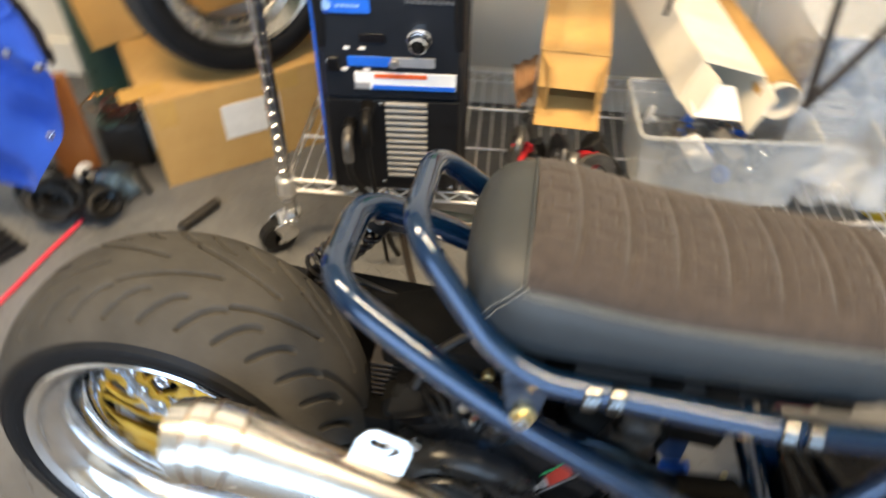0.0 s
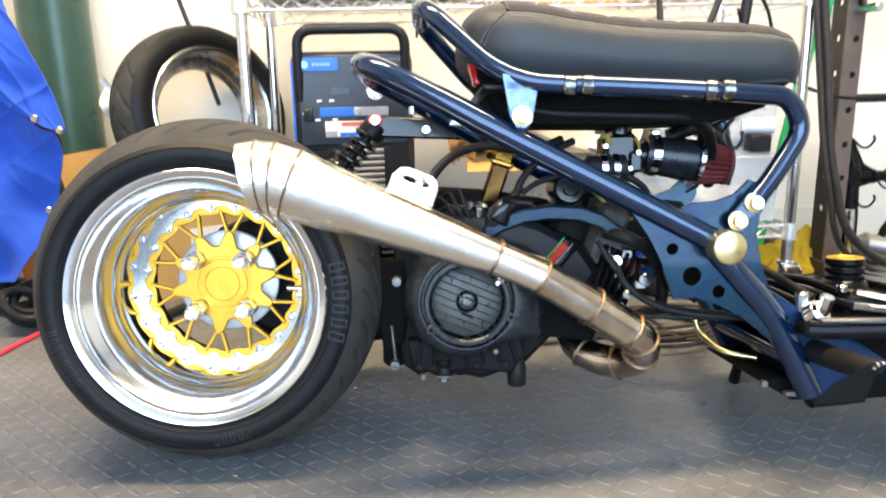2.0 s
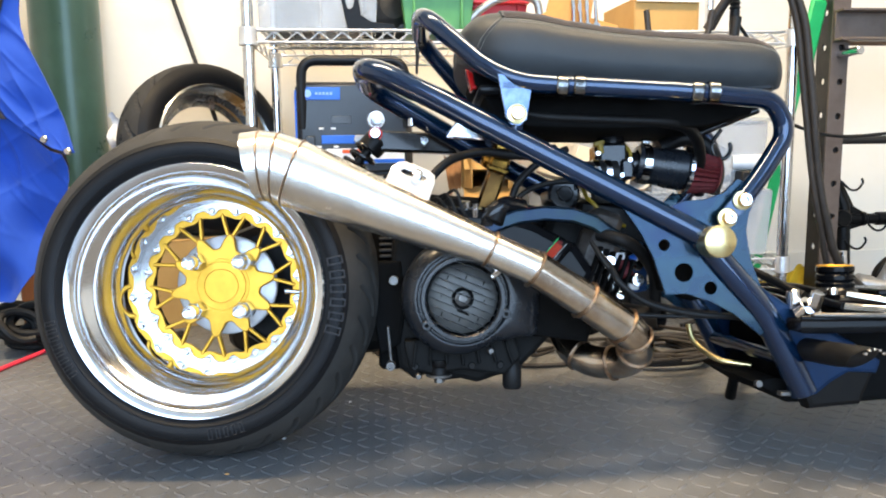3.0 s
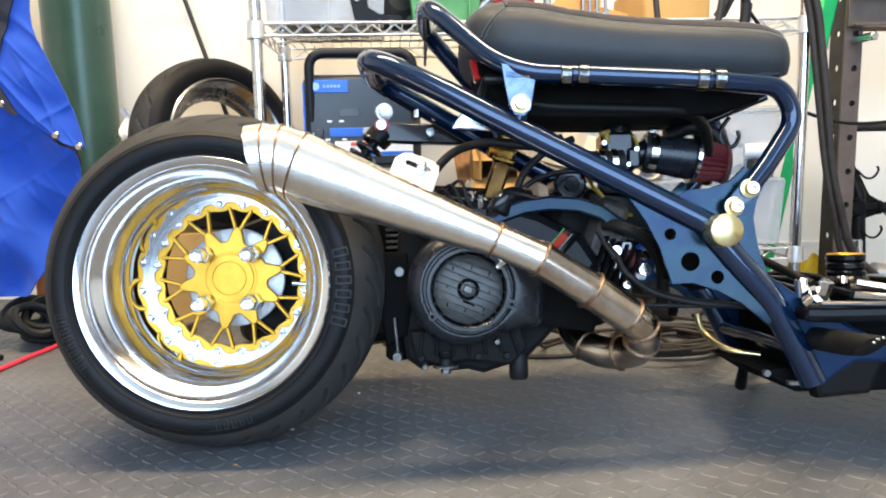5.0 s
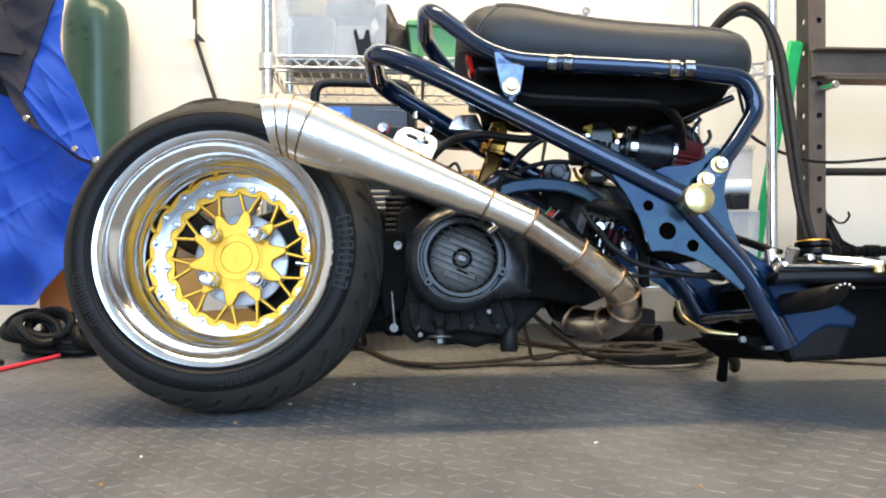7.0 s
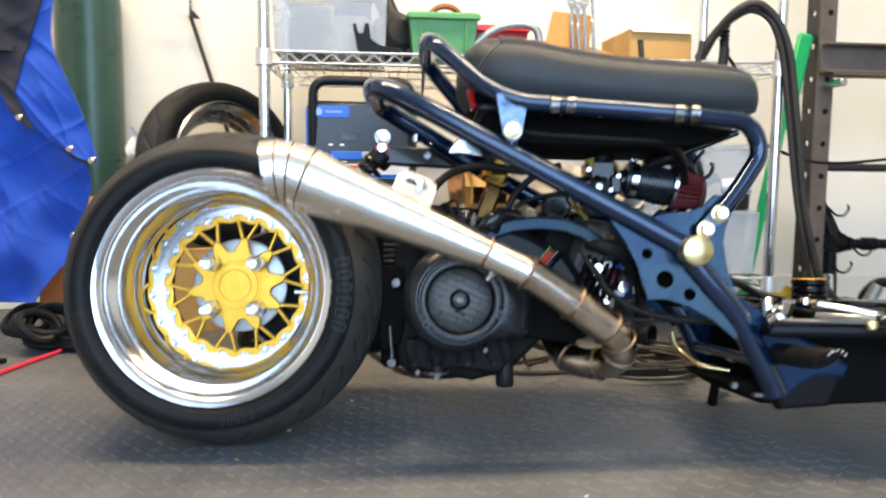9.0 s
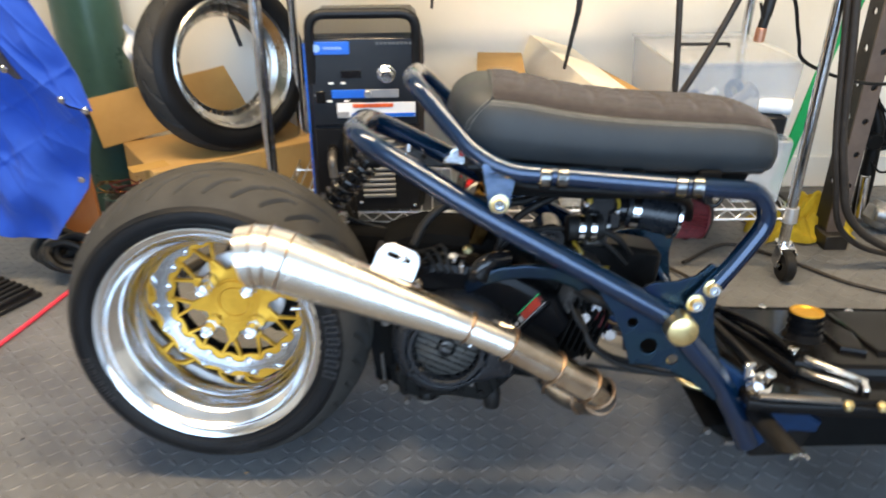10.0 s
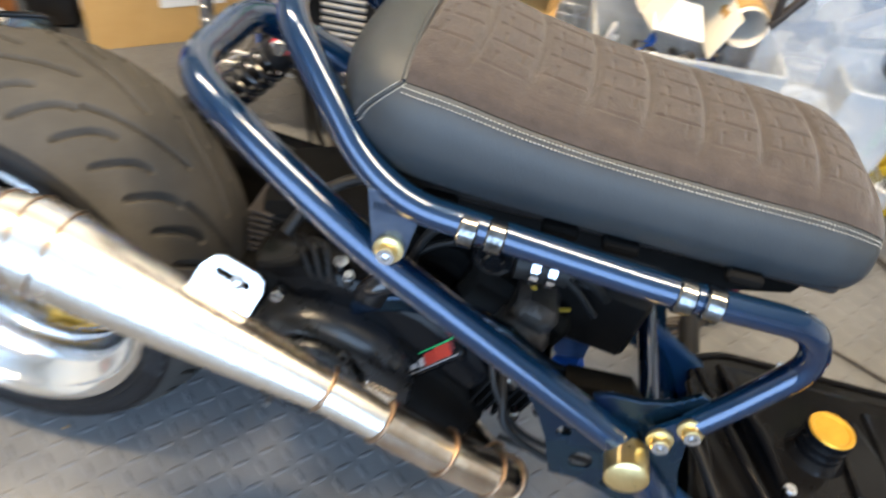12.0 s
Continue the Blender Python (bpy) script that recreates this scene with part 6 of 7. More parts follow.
def scrap(seed, n, m, sx, sy, sz, mats, name="spare_part", label="small metal spare part in a bin"):
    rnd = random.Random(seed)
    for i in range(n):
        p = (rnd.uniform(-sx, sx), rnd.uniform(-sy, sy), rnd.uniform(0.012, sz))
        r = (rnd.uniform(0, 180), rnd.uniform(0, 180), rnd.uniform(0, 180))
        k = rnd.random()
        s = rnd.uniform(0.018, 0.05)
        if k < 0.4:
            g = Geo().cyl((0, 0, -s), (0, 0, s), s * 0.3, 14, 0.002).cyl((0, 0, -s), (0, 0, -s * 0.7), s * 0.5, 6, 0.001)
        elif k < 0.7:
            g = Geo().lathe([(s * 0.4, -0.006), (s * 0.8, -0.006), (s * 0.85, 0), (s * 0.8, 0.006), (s * 0.4, 0.006), (s * 0.4, -0.006)], None, 20)
        else:
            g = Geo().box((0, 0, 0), (s * 1.5, s * 0.8, s * 0.35), None, 0.004).cyl((s * 0.3, 0, 0), (s * 0.3, 0, s * 0.6), s * 0.25, 12)
        single(name, g, mats[i % len(mats)], m @ pose(*p, *r), label, "spare part", "loose spare parts")


BIN = pose(0.765, 0.672, SHELF1, 0, 0, 3)
clear_bin("clear_bin", "clear plastic bin full of loose hardware", BIN, 0.31, 0.185, 0.150, CLEAR, False)
scrap(3, 26, BIN, 0.11, 0.062, 0.11, (ALU, GREASY, CHROME, WHITEL, BLUEL))
BIG = pose(1.015, 0.82, SHELF1, 0, 0, 2)
clear_bin("clear_tub", "tall cloudy plastic tub with a lid", BIG, 0.29, 0.33, 0.31, CLOUD)
scrap(5, 22, BIG, 0.1, 0.11, 0.22, (WHITEL, BLUEDK, GREYL, BLUEDK, PACKG), "packed_part", "pale part packed in the tub")
part("tub_handle", Geo().tube(fillet([(-0.09, -0.02, 0.320), (-0.09, -0.02, 0.328), (0.03, -0.02, 0.328), (0.03, -0.02, 0.320)], 0.01), 0.004, 8), DARKST, bpy.data.objects["clear_tub"])
# bagged parts in front of the tub
def bag(u, v):
    a, b = 2 * math.pi * v, math.pi * u
    k = 1 + 0.12 * math.sin(3 * a + 4 * b) + 0.1 * math.sin(7 * a - 3 * b)
    return (0.105 * math.cos(a) * math.sin(b) * k, 0.07 * math.sin(a) * math.sin(b) * k, 0.055 - 0.055 * math.cos(b) * (1 + 0.1 * math.sin(5 * a)))
single("plastic_bag", Geo().grid(bag, 24, 40, True), CLOUD, pose(0.985, 0.635, SHELF1), "crumpled clear plastic bag of parts", "bag")
clear_bin("clear_bin", "low clear plastic bin at the shelf end", pose(1.085, 0.66, SHELF1 + 0.001), 0.12, 0.14, 0.15, CLEAR, False)
single("black_box", Geo().box((0, 0, 0.02), (0.05, 0.06, 0.04), None, 0.004), BLACKP, pose(1.115, 0.66, SHELF1 + 0.157), "small black plastic case on a bin", "case")
single("paper_roll", Geo().lathe([(0.008, -0.035), (0.018, -0.035), (0.018, 0.035), (0.008, 0.035), (0.008, -0.035)], pose(0, 0, 0.018, 90, 0, 70), 28), WHITEL, pose(1.118, 0.66, SHELF1 + 0.198), "white paper roll on a black case", "roll")
PILE = pose(0.50, 0.66, SHELF1)
scrap(9, 16, PILE, 0.10, 0.05, 0.06, (GREASY, ALU, GREASY, REDP, DARKST), "spare_part", "greasy metal spare part on the wire shelf")

# ---- upper shelf ----
UT = pose(0.115, 0.77, SHELF2)
clear_bin("clear_tub", "clear plastic tub packed with parts", UT, 0.27, 0.30, 0.26, CLEAR, False, 0.93)
for bx, by, bz, sx, sy, sz, rz, mt, lb in ((-0.055, -0.02, 0.06, 0.10, 0.16, 0.115, 6, PACKG, "grey box packed in a clear tub"), (0.05, -0.06, 0.05, 0.085, 0.07, 0.095, -9, GREYL, "grey packet in a clear tub"), (0.045, 0.04, 0.075, 0.09, 0.10, 0.145, 4, BLUEDK, "dark blue box packed in a clear tub"), (-0.06, -0.085, 0.14, 0.09, 0.03, 0.05, 14, YELLOWR, "yellow packet in a clear tub"), (0.02, -0.02, 0.165, 0.13, 0.12, 0.03, -20, PACKG, "grey card sleeve packed in a clear tub")):
    single("packed_box", Geo().box((0, 0, 0), (sx, sy, sz), None, 0.006), mt, UT @ pose(bx, by, bz, 0, 0, rz), lb, "box")
scrap(11, 14, UT @ pose(0, 0, 0.16), 0.09, 0.1, 0.07, (WHITEL, GREYL, DARKST, YELLOW), "packed_part", "pale part packed in a clear tub")
fk = Geo().plate([[(-0.024, 0.062), (-0.018, 0.066), (-0.013, 0.045), (-0.006, 0.042), (0.0, 0.046), (0.004, 0.064), (0.011, 0.066), (0.016, 0.03), (0.04, 0.016), (0.085, 0.012), (0.09, 0.002), (-0.012, 0.002)]], 0.006, xz(0), 0.0008)
single("forked_bracket", fk, BLACKM, pose(0.192, 0.60, SHELF2), "black forked metal bracket", "bracket")
single("engine_cover", Geo().lathe([(0.0, 0.05), (0.03, 0.05), (0.055, 0.03), (0.06, 0.0), (0.0, 0.0)], pose(0, 0, 0.06, 80, 0, 20), 28).box((0, 0, 0.02), (0.11, 0.07, 0.04), None, 0.01).cyl((0.02, 0, 0.05), (-0.03, 0.03, 0.17), 0.024, 18, 0.004), DARKST, pose(0.262, 0.74, SHELF2), "dark metal engine part", "spare part")


def stack_bin(label, m, material, sx=0.165, sy=0.2, sz=0.1):
    u = clear_bin("stacking_bin", label, m, sx, sy, sz, material, False, 0.86)
    part("bin_lip", Geo().box((0, -sy / 2 - 0.004, sz - 0.006), (sx * 1.04, 0.012, 0.014), None, 0.003), material, u)
    for s in (-1, 1):
        part("bin_rib", Geo().box((s * sx * 0.32, -sy / 2 + 0.004, sz * 0.5), (0.006, 0.012, sz * 0.8), None, 0.002), material, u)
    return u


stack_bin("green plastic stacking bin on the shelf", pose(0.378, 0.74, SHELF2), GREENP)
stack_bin("red plastic stacking bin on the shelf", pose(0.53, 0.80, SHELF2), REDP, 0.13, 0.16, 0.09)
single("brown_ring", Geo().tube([(0.05 * math.cos(2 * math.pi * i / 32), 0, 0.05 + 0.05 * math.sin(2 * math.pi * i / 32)) for i in range(32)], 0.008, 8, True), WOOD, pose(0.40, 0.93, SHELF2 + 0.08, 20, 0, 10), "brown ring behind the bins", "ring")
single("curved_lever", Geo().tube(smooth_path([(-0.03, 0, 0.02), (0.0, 0, 0.05), (0.04, 0, 0.075), (0.09, 0, 0.085), (0.13, 0, 0.075), (0.14, 0, 0.045)], 6), 0.009, 10), ALU, pose(0.47, 0.66, SHELF2), "bent alloy lever on the shelf", "lever")
u = thing("wrench_board", pose(0.72, 0.80, SHELF2, -12, 0, 0), "tan board holding a row of wrenches", "tool rack")
part("board", Geo().plate([[(-0.11, 0.0), (0.13, 0.0), (0.13, 0.055), (0.06, 0.075), (0.075, 0.16), (-0.03, 0.17), (-0.05, 0.09), (-0.115, 0.06)]], 0.012, xz(0.03), 0.002), ORANGEB, u)
for k, (x, ln) in enumerate(((0.015, 0.14), (0.032, 0.13), (0.05, 0.14), (0.072, 0.16))):
    part("wrench", Geo().box((x, 0.015, 0.05 + ln / 2), (0.009, 0.005, ln), None, 0.002).lathe([(0.006, -0.004), (0.012, -0.004), (0.012, 0.004), (0.006, 0.004), (0.006, -0.004)], pose(x, 0.015, 0.05 + ln, 90, 0, 0), 18).lathe([(0.005, -0.003), (0.010, -0.003), (0.010, 0.003), (0.005, 0.003), (0.005, -0.003)], pose(x, 0.015, 0.05, 90, 0, 0), 16), CHROME, u)
open_carton("carton", "small open cardboard box with a raised flap", pose(0.955, 0.78, SHELF2, 0, 0, 4), 0.17, 0.2, 0.105, CARD, (), 0.003)
part("front_wall", Geo().box((0, 0.0015, 0.05), (0.163, 0.003, 0.097), None, 0.0008), CARD, bpy.data.objects["carton"])
part("flap", Geo().box((0, -0.002, 0.115), (0.165, 0.003, 0.04), None, 0.0008, (-20, 0, 0)), CARDW, bpy.data.objects["carton"])
single("spark_plug_boot", Geo().lathe([(0.0, 0.0), (0.011, 0.0), (0.011, 0.05)] + [(0.013 if i % 2 else 0.009, 0.05 + 0.005 * i) for i in range(8)] + [(0.010, 0.095), (0.0, 0.10)], None, 20), RUBBER, pose(1.05, 0.62, SHELF2), "black ribbed rubber boot", "spare part")

# ---- cables and torch hung from the shelf ----
single("hung_cable", Geo().tube(smooth_path([(0.985, 0.62, 0.69), (1.015, 0.60, 0.745), (1.05, 0.565, 0.793), (1.09, 0.548, 0.807), (1.138, 0.546, 0.770), (1.172, 0.546, 0.70), (1.190, 0.546, 0.60), (1.206, 0.546, 0.50), (1.226, 0.55, 0.37), (1.254, 0.55, 0.26), (1.30, 0.555, 0.15), (1.42, 0.575, 0.065), (1.60, 0.61, 0.02), (1.8, 0.65, 0.012)], 10), 0.0095, 12), CABLEB, pose(0, 0, 0), "thick dark cable arched over the shelf post", "cable")
single("hung_cable", Geo().tube(smooth_path([(1.0, 0.63, 0.69), (1.028, 0.61, 0.75), (1.06, 0.582, 0.785), (1.093, 0.565, 0.795), (1.128, 0.548, 0.765), (1.157, 0.547, 0.69), (1.174, 0.547, 0.59), (1.192, 0.548, 0.48), (1.213, 0.55, 0.36), (1.240, 0.552, 0.25), (1.30, 0.575, 0.11), (1.45, 0.61, 0.03), (1.7, 0.67, 0.012)], 10), 0.007, 12), CABLEB, pose(0, 0, 0), "thick dark cable arched over the shelf post", "cable")
single("hung_cable", Geo().tube(smooth_path([(0.822, 0.56, 0.72), (0.83, 0.55, 0.62), (0.845, 0.55, 0.45), (0.85, 0.56, 0.42)], 8), 0.0065, 12), CABLEB, pose(0, 0, 0), "dark cable hung from the upper shelf", "cable")
single("hung_cable", Geo().tube(smooth_path([(0.965, 0.55, 0.72), (0.95, 0.55, 0.65), (0.90, 0.55, 0.53), (0.845, 0.55, 0.42)], 8), 0.007, 12), CABLEB, pose(0, 0, 0), "dark cable hung from the upper shelf", "cable")
t = thing("welding_torch", pose(0, 0, 0), "welding torch with a copper nozzle hung from the shelf", "torch")
part("torch_body", Geo().tube(smooth_path([(1.005, 0.52, 0.70), (0.998, 0.515, 0.66), (0.99, 0.51, 0.61), (0.987, 0.51, 0.59)], 6), [0.011] * 12 + [0.0095] * 7, 14), BLACKP, t)
part("nozzle", Geo().cyl((0.987, 0.51, 0.592), (0.985, 0.51, 0.563), 0.0105, 20, 0.002), COPPER, t)
part("trigger", Geo().box((0.978, 0.505, 0.625), (0.004, 0.008, 0.03), None, 0.001, (0, -20, 0)), BLACKM, t)
part("torch_cord", Geo().tube(smooth_path([(1.005, 0.53, 0.70), (1.06, 0.55, 0.64), (1.10, 0.58, 0.56), (1.14, 0.60, 0.50), (1.30, 0.62, 0.45), (1.5, 0.64, 0.46), (1.62, 0.68, 0.48)], 8), 0.004, 8), RUBBER, t)
single("hung_rod", Geo().tube([(0.672, 0.76, 0.66), (0.668, 0.76, 0.585), (0.645, 0.76, 0.453)], [0.009, 0.0065, 0.004], 10), DARKST, pose(0, 0, 0), "dark rod hung below the upper shelf", "rod")
single("hung_rod", Geo().tube([(0.335, 0.70, 0.665), (0.332, 0.70, 0.60)], [0.005, 0.003], 10), DARKST, pose(0, 0, 0), "short dark rod hung below the shelf", "rod")

# ---- green strip leaning behind the shelf end ----
gs = thing("green_strip", pose(1.205, 0.80, 0.004, 4, 8.2, 0), "bright green plastic strip leaning behind the shelf end", "strip")
part("strip_blade", Geo().box((0, 0, 0.31), (0.03, 0.008, 0.62), None, 0.003), GREENS, gs)
part("strip_grip", Geo().box((0.010, 0, 0.690), (0.042, 0.014, 0.20), None, 0.006), GREENS, gs)

# ---- shop press ----
def shop_press():
    u = thing("shop_press", pose(1.368, 0.72, 0), "brown steel shop press frame with drilled uprights", "press")
    for x in (0.0, 0.66):
        o = [(-0.019, 0.0), (0.024, 0.0), (0.024, 1.5), (-0.019, 1.5)]
        holes = [circle2(0.007, 0.166 + 0.083 * k, 0.0085, 16) for k in range(14)]
        part("upright_web", Geo().plate([o] + holes, 0.006, Matrix.Translation((x, 0, 0)) @ xz(0.0), 0.0006), BROWNST, u, "brown drilled upright")
        # added dark strip behind the web, so that its holes look dark
        part("hole_backing", Geo().plate([[(-0.010, 0.0), (0.022, 0.0), (0.022, 1.5), (-0.010, 1.5)]], 0.004, Matrix.Translation((x, 0, 0)) @ xz(0.012), 0.0006), DARKST, u)
        o = [(0.003, 0.0), (0.060, 0.0), (0.060, 1.5), (0.003, 1.5)]
        holes = [circle2(0.030, 0.170 + 0.083 * k, 0.0090, 16) for k in range(14)]
        side = Matrix.Translation((x - 0.0165, 0, 0)) @ Matrix(((0, 0, 1, 0), (1, 0, 0, 0), (0, 1, 0, 0), (0, 0, 0, 1)))
        part("upright_flange", Geo().plate([o] + holes, 0.005, side, 0.0006), DARKST, u, "dark drilled side flange")
        part("foot", Geo().box((x, 0.12, 0.02), (0.06, 0.30, 0.04), None, 0.003), DARKST, u)
    part("bed_beam", Geo().box((0.355, -0.010, 0.714), (0.75, 0.006, 0.070), None, 0.001).box((0.355, -0.024, 0.748), (0.75, 0.035, 0.006), None, 0.001).box((0.355, -0.024, 0.680), (0.75, 0.035, 0.006), None, 0.001), BROWNST, u, "brown channel bed beam")
    part("bed_beam", Geo().box((0.355, 0.075, 0.714), (0.75, 0.006, 0.070), None, 0.001), BROWNST, u)
    for x in (0.0, 0.66):
        part("bed_pin", Geo().cyl((x + 0.004, -0.08, 0.648), (x + 0.004, 0.14, 0.648), 0.010, 18, 0.002), CHROME, u, "steel bed pin")
    part("cross_bar", Geo().cyl((0.026, 0.06, 0.44), (0.63, 0.06, 0.44), 0.011, 14), DARKST, u)
    part("upper_beam", Geo().box((0.33, -0.012, 0.98), (0.78, 0.008, 0.06), None, 0.001), BROWNST, u)


shop_press()


def black_frame():
    """A bare black tube frame that stands behind the press."""
    u = thing("bare_frame", pose(1.54, 0.91, 0.0), "bare black scooter fork and tube frame standing behind the press", "frame")
    part("column", Geo().tube([(0.004, 0, 0.0), (0.0, 0, 0.10), (-0.006, 0, 0.26), (-0.03, 0.01, 0.33)], [0.02, 0.021, 0.017, 0.012], 16), BLACKM, u)
    part("arm", Geo().cyl((0.0, -0.005, 0.222), (0.34, -0.02, 0.222), 0.0145, 16), BLACKM, u)
    part("arm_collar", Geo().cyl((0.04, -0.007, 0.222), (0.055, -0.008, 0.222), 0.020, 16, 0.003), BLACKM, u)
    part("arm_knuckle", Geo().cyl((0.085, -0.008, 0.222), (0.13, -0.01, 0.222), 0.019, 16, 0.003), BLACKM, u)
    o = [(-0.045, 0.33), (-0.032, 0.345), (-0.005, 0.30), (0.02, 0.255), (0.055, 0.236), (0.05, 0.205), (0.0, 0.19), (-0.03, 0.20)]
    part("frame_gusset", Geo().plate([o], 0.012, xz(0.0), 0.003), BLACKM, u)
    part("head_boss", Geo().cyl((-0.02, -0.03, 0.225), (-0.02, 0.03, 0.225), 0.024, 20, 0.004), BLACKM, u)
    for hz, hx in ((0.318, 0.0), (0.205, 0.08), (0.155, 0.02)):
        part("hook", Geo().tube(smooth_path([(hx - 0.03, -0.02, hz + 0.01), (hx - 0.01, -0.03, hz - 0.012), (hx + 0.012, -0.03, hz - 0.012), (hx + 0.026, -0.03, hz + 0.006), (hx + 0.022, -0.03, hz + 0.018)], 6), 0.0032, 8), BLACKM, u)
    part("arched_tube", Geo().tube(smooth_path([(0.085, -0.02, 0.02), (0.10, -0.02, 0.075), (0.14, -0.02, 0.108), (0.19, -0.02, 0.10), (0.22, -0.02, 0.05)], 7), 0.015, 14), BLACKM, u)
    part("casting", Geo().box((0.02, -0.09, 0.035), (0.10, 0.08, 0.07), None, 0.018, (0, 24, 12)).cyl((-0.03, -0.12, 0.06), (0.05, -0.15, 0.05), 0.02, 14, 0.004).cyl((0.03, -0.12, 0.05), (0.06, -0.13, 0.12), 0.016, 14, 0.003), ALU, u, "rough cast metal part")
    part("shock_body", Geo().cyl((-0.03, -0.06, 0.02), (-0.035, -0.05, 0.14), 0.012, 16, 0.002), CHROME, u)
    part("frame_block", Geo().box((0.16, -0.12, 0.03), (0.16, 0.10, 0.05), None, 0.012, (0, 4, -15)), BLACKM, u)

black_frame()

# ---- gas cylinder ----
g = Geo().lathe([(0.0, 0.0), (0.079, 0.0), (0.0855, 0.006), (0.0855, 0.86), (0.0825, 0.893), (0.075, 0.928), (0.051, 0.953), (0.032, 0.963), (0.030, 0.988), (0.0, 0.988)], None, 64)
cy = thing("gas_cylinder", pose(-0.572, 1.045, 0), "dark green gas cylinder standing by the wall", "gas cylinder")
part("cylinder_body", g, GREENC, cy)
part("cylinder_valve", Geo().cyl((0, 0, 0.988), (0, 0, 1.06), 0.014, 18, 0.002).cyl((-0.03, 0, 1.03), (0.03, 0, 1.03), 0.009, 14), BRASS, cy)

# ---- carton with a spare wheel on it ----
BOXM = pose(-0.345, 0.712, 0, 0, 0, 34)
cb = thing("carton", BOXM, "large taped brown cardboard box on the floor", "box")
CL, CD, CH = 0.45, 0.28, 0.212
part("front_wall", Geo().box((CL / 2, 0.002, CH / 2), (CL, 0.004, CH), None, 0.001), CARD, cb)
part("back_wall", Geo().box((CL / 2, CD - 0.002, CH / 2), (CL, 0.004, CH), None, 0.001), CARD, cb)
part("side_wall", Geo().box((0.002, CD / 2, CH / 2), (0.004, CD - 0.008, CH), None, 0.001), CARD, cb)
part("side_wall", Geo().box((CL - 0.002, CD / 2, CH / 2), (0.004, CD - 0.008, CH), None, 0.001), CARD, cb)
part("top_flap", Geo().box((CL / 2, CD * 0.5, CH + 0.0025), (CL, CD, 0.004), None, 0.001), CARD, cb)
part("raised_flap", Geo().box((CL / 2 - 0.025, 0.0, 0.066), (CL + 0.03, 0.004, 0.132), pose(-0.012, CD - 0.004, CH + 0.003, -14, -6, 0), 0.001), CARD, cb, "rear flap standing open")
part("end_label", Geo().box((-0.0008, 0.12, 0.10), (0.0016, 0.10, 0.09), None, 0.0004), PAPER, cb, "pale label on the end")
part("tape_strip", Geo().box((-0.0008, 0.05, CH - 0.03), (0.0016, 0.05, 0.06), None, 0.0003), TAPE, cb)
part("tape_strip", Geo().box((0.0035, 0.05, CH + 0.0052), (0.09, 0.05, 0.0012), None, 0.0003), TAPE, cb)
part("shipping_label", Geo().box((0.21, -0.001, 0.125), (0.13, 0.0016, 0.085), None, 0.0004), PAPER, cb, "torn pale shipping label")
part("tape_strip", Geo().box((0.035, -0.0008, CH - 0.03), (0.045, 0.0016, 0.06), None, 0.0003), TAPE, cb)
part("tape_strip", Geo().box((0.30, -0.0008, CH - 0.02), (0.05, 0.0016, 0.04), None, 0.0003), TAPE, cb)


def spare_wheel():
    u = thing("wheel_and_tyre", Matrix.Translation((-0.20, 0.935, 0.428)) @ pose(0, 0, 0, 0, 0, 44) @ pose(0, 0, 0, -10, 0, 0), "bare polished rim with a worn black tyre leaning upright", "wheel")
    m = AXY
    side = [(0.158, -0.05), (0.165, -0.06), (0.182, -0.068), (0.200, -0.066), (0.212, -0.055), (0.219, -0.035), (0.222, 0.0)]
    prof = side + [(r, -h) for r, h in side[::-1][1:]]
    g = Geo().lathe(prof[:5], m, 96).lathe(prof[-5:], m, 96)
    part("tyre", g, TYRE, u, "worn black tyre")
    nseg, nrow = 360, 26
    ts = []
    for j in range(nseg):
        a = 2 * math.pi * j / nseg
        for i in range(nrow):
            v = -1 + 2 * i / (nrow - 1)
            r = 0.2225 - 0.0105 * abs(v) ** 2.6
            s = (j * 18 / nseg + 0.9 * abs(v) + (0.5 if v > 0 else 0)) % 1
            cut = 0.005 if s < 0.16 and 0.12 < abs(v) < 0.95 else 0.0
            ts.append(((r - cut) * math.cos(a), (r - cut) * math.sin(a), 0.055 * v))
    fs = [(j * nrow + i, ((j + 1) % nseg) * nrow + i, ((j + 1) % nseg) * nrow + i + 1, j * nrow + i + 1) for j in range(nseg) for i in range(nrow - 1)]
    part("tread", Geo().add(ts, fs, m), TREAD, u, "dusty tread with slanted grooves", 30)
    rim = [(0.158, -0.052), (0.163, -0.061), (0.159, -0.064), (0.153, -0.060), (0.150, -0.045), (0.146, -0.02), (0.132, -0.012), (0.128, 0.0), (0.1285, 0.02), (0.145, 0.03), (0.152, 0.055), (0.162, 0.06), (0.158, 0.05)]
    part("rim", Geo().lathe(rim, m, 96), DULLALU, u, "bare dusty rim barrel")
    fl = Geo().plate([circle2(0, 0, 0.131, 72), circle2(0, 0, 0.118, 72)] + [circle2(0.1245 * math.cos(a), 0.1245 * math.sin(a), 0.0028, 10) for a in (2 * math.pi * k / 24 for k in range(24))], 0.004, m @ pose(0, 0, 0.005), 0.0005)
    part("rim_flange", fl, DULLALU, u)


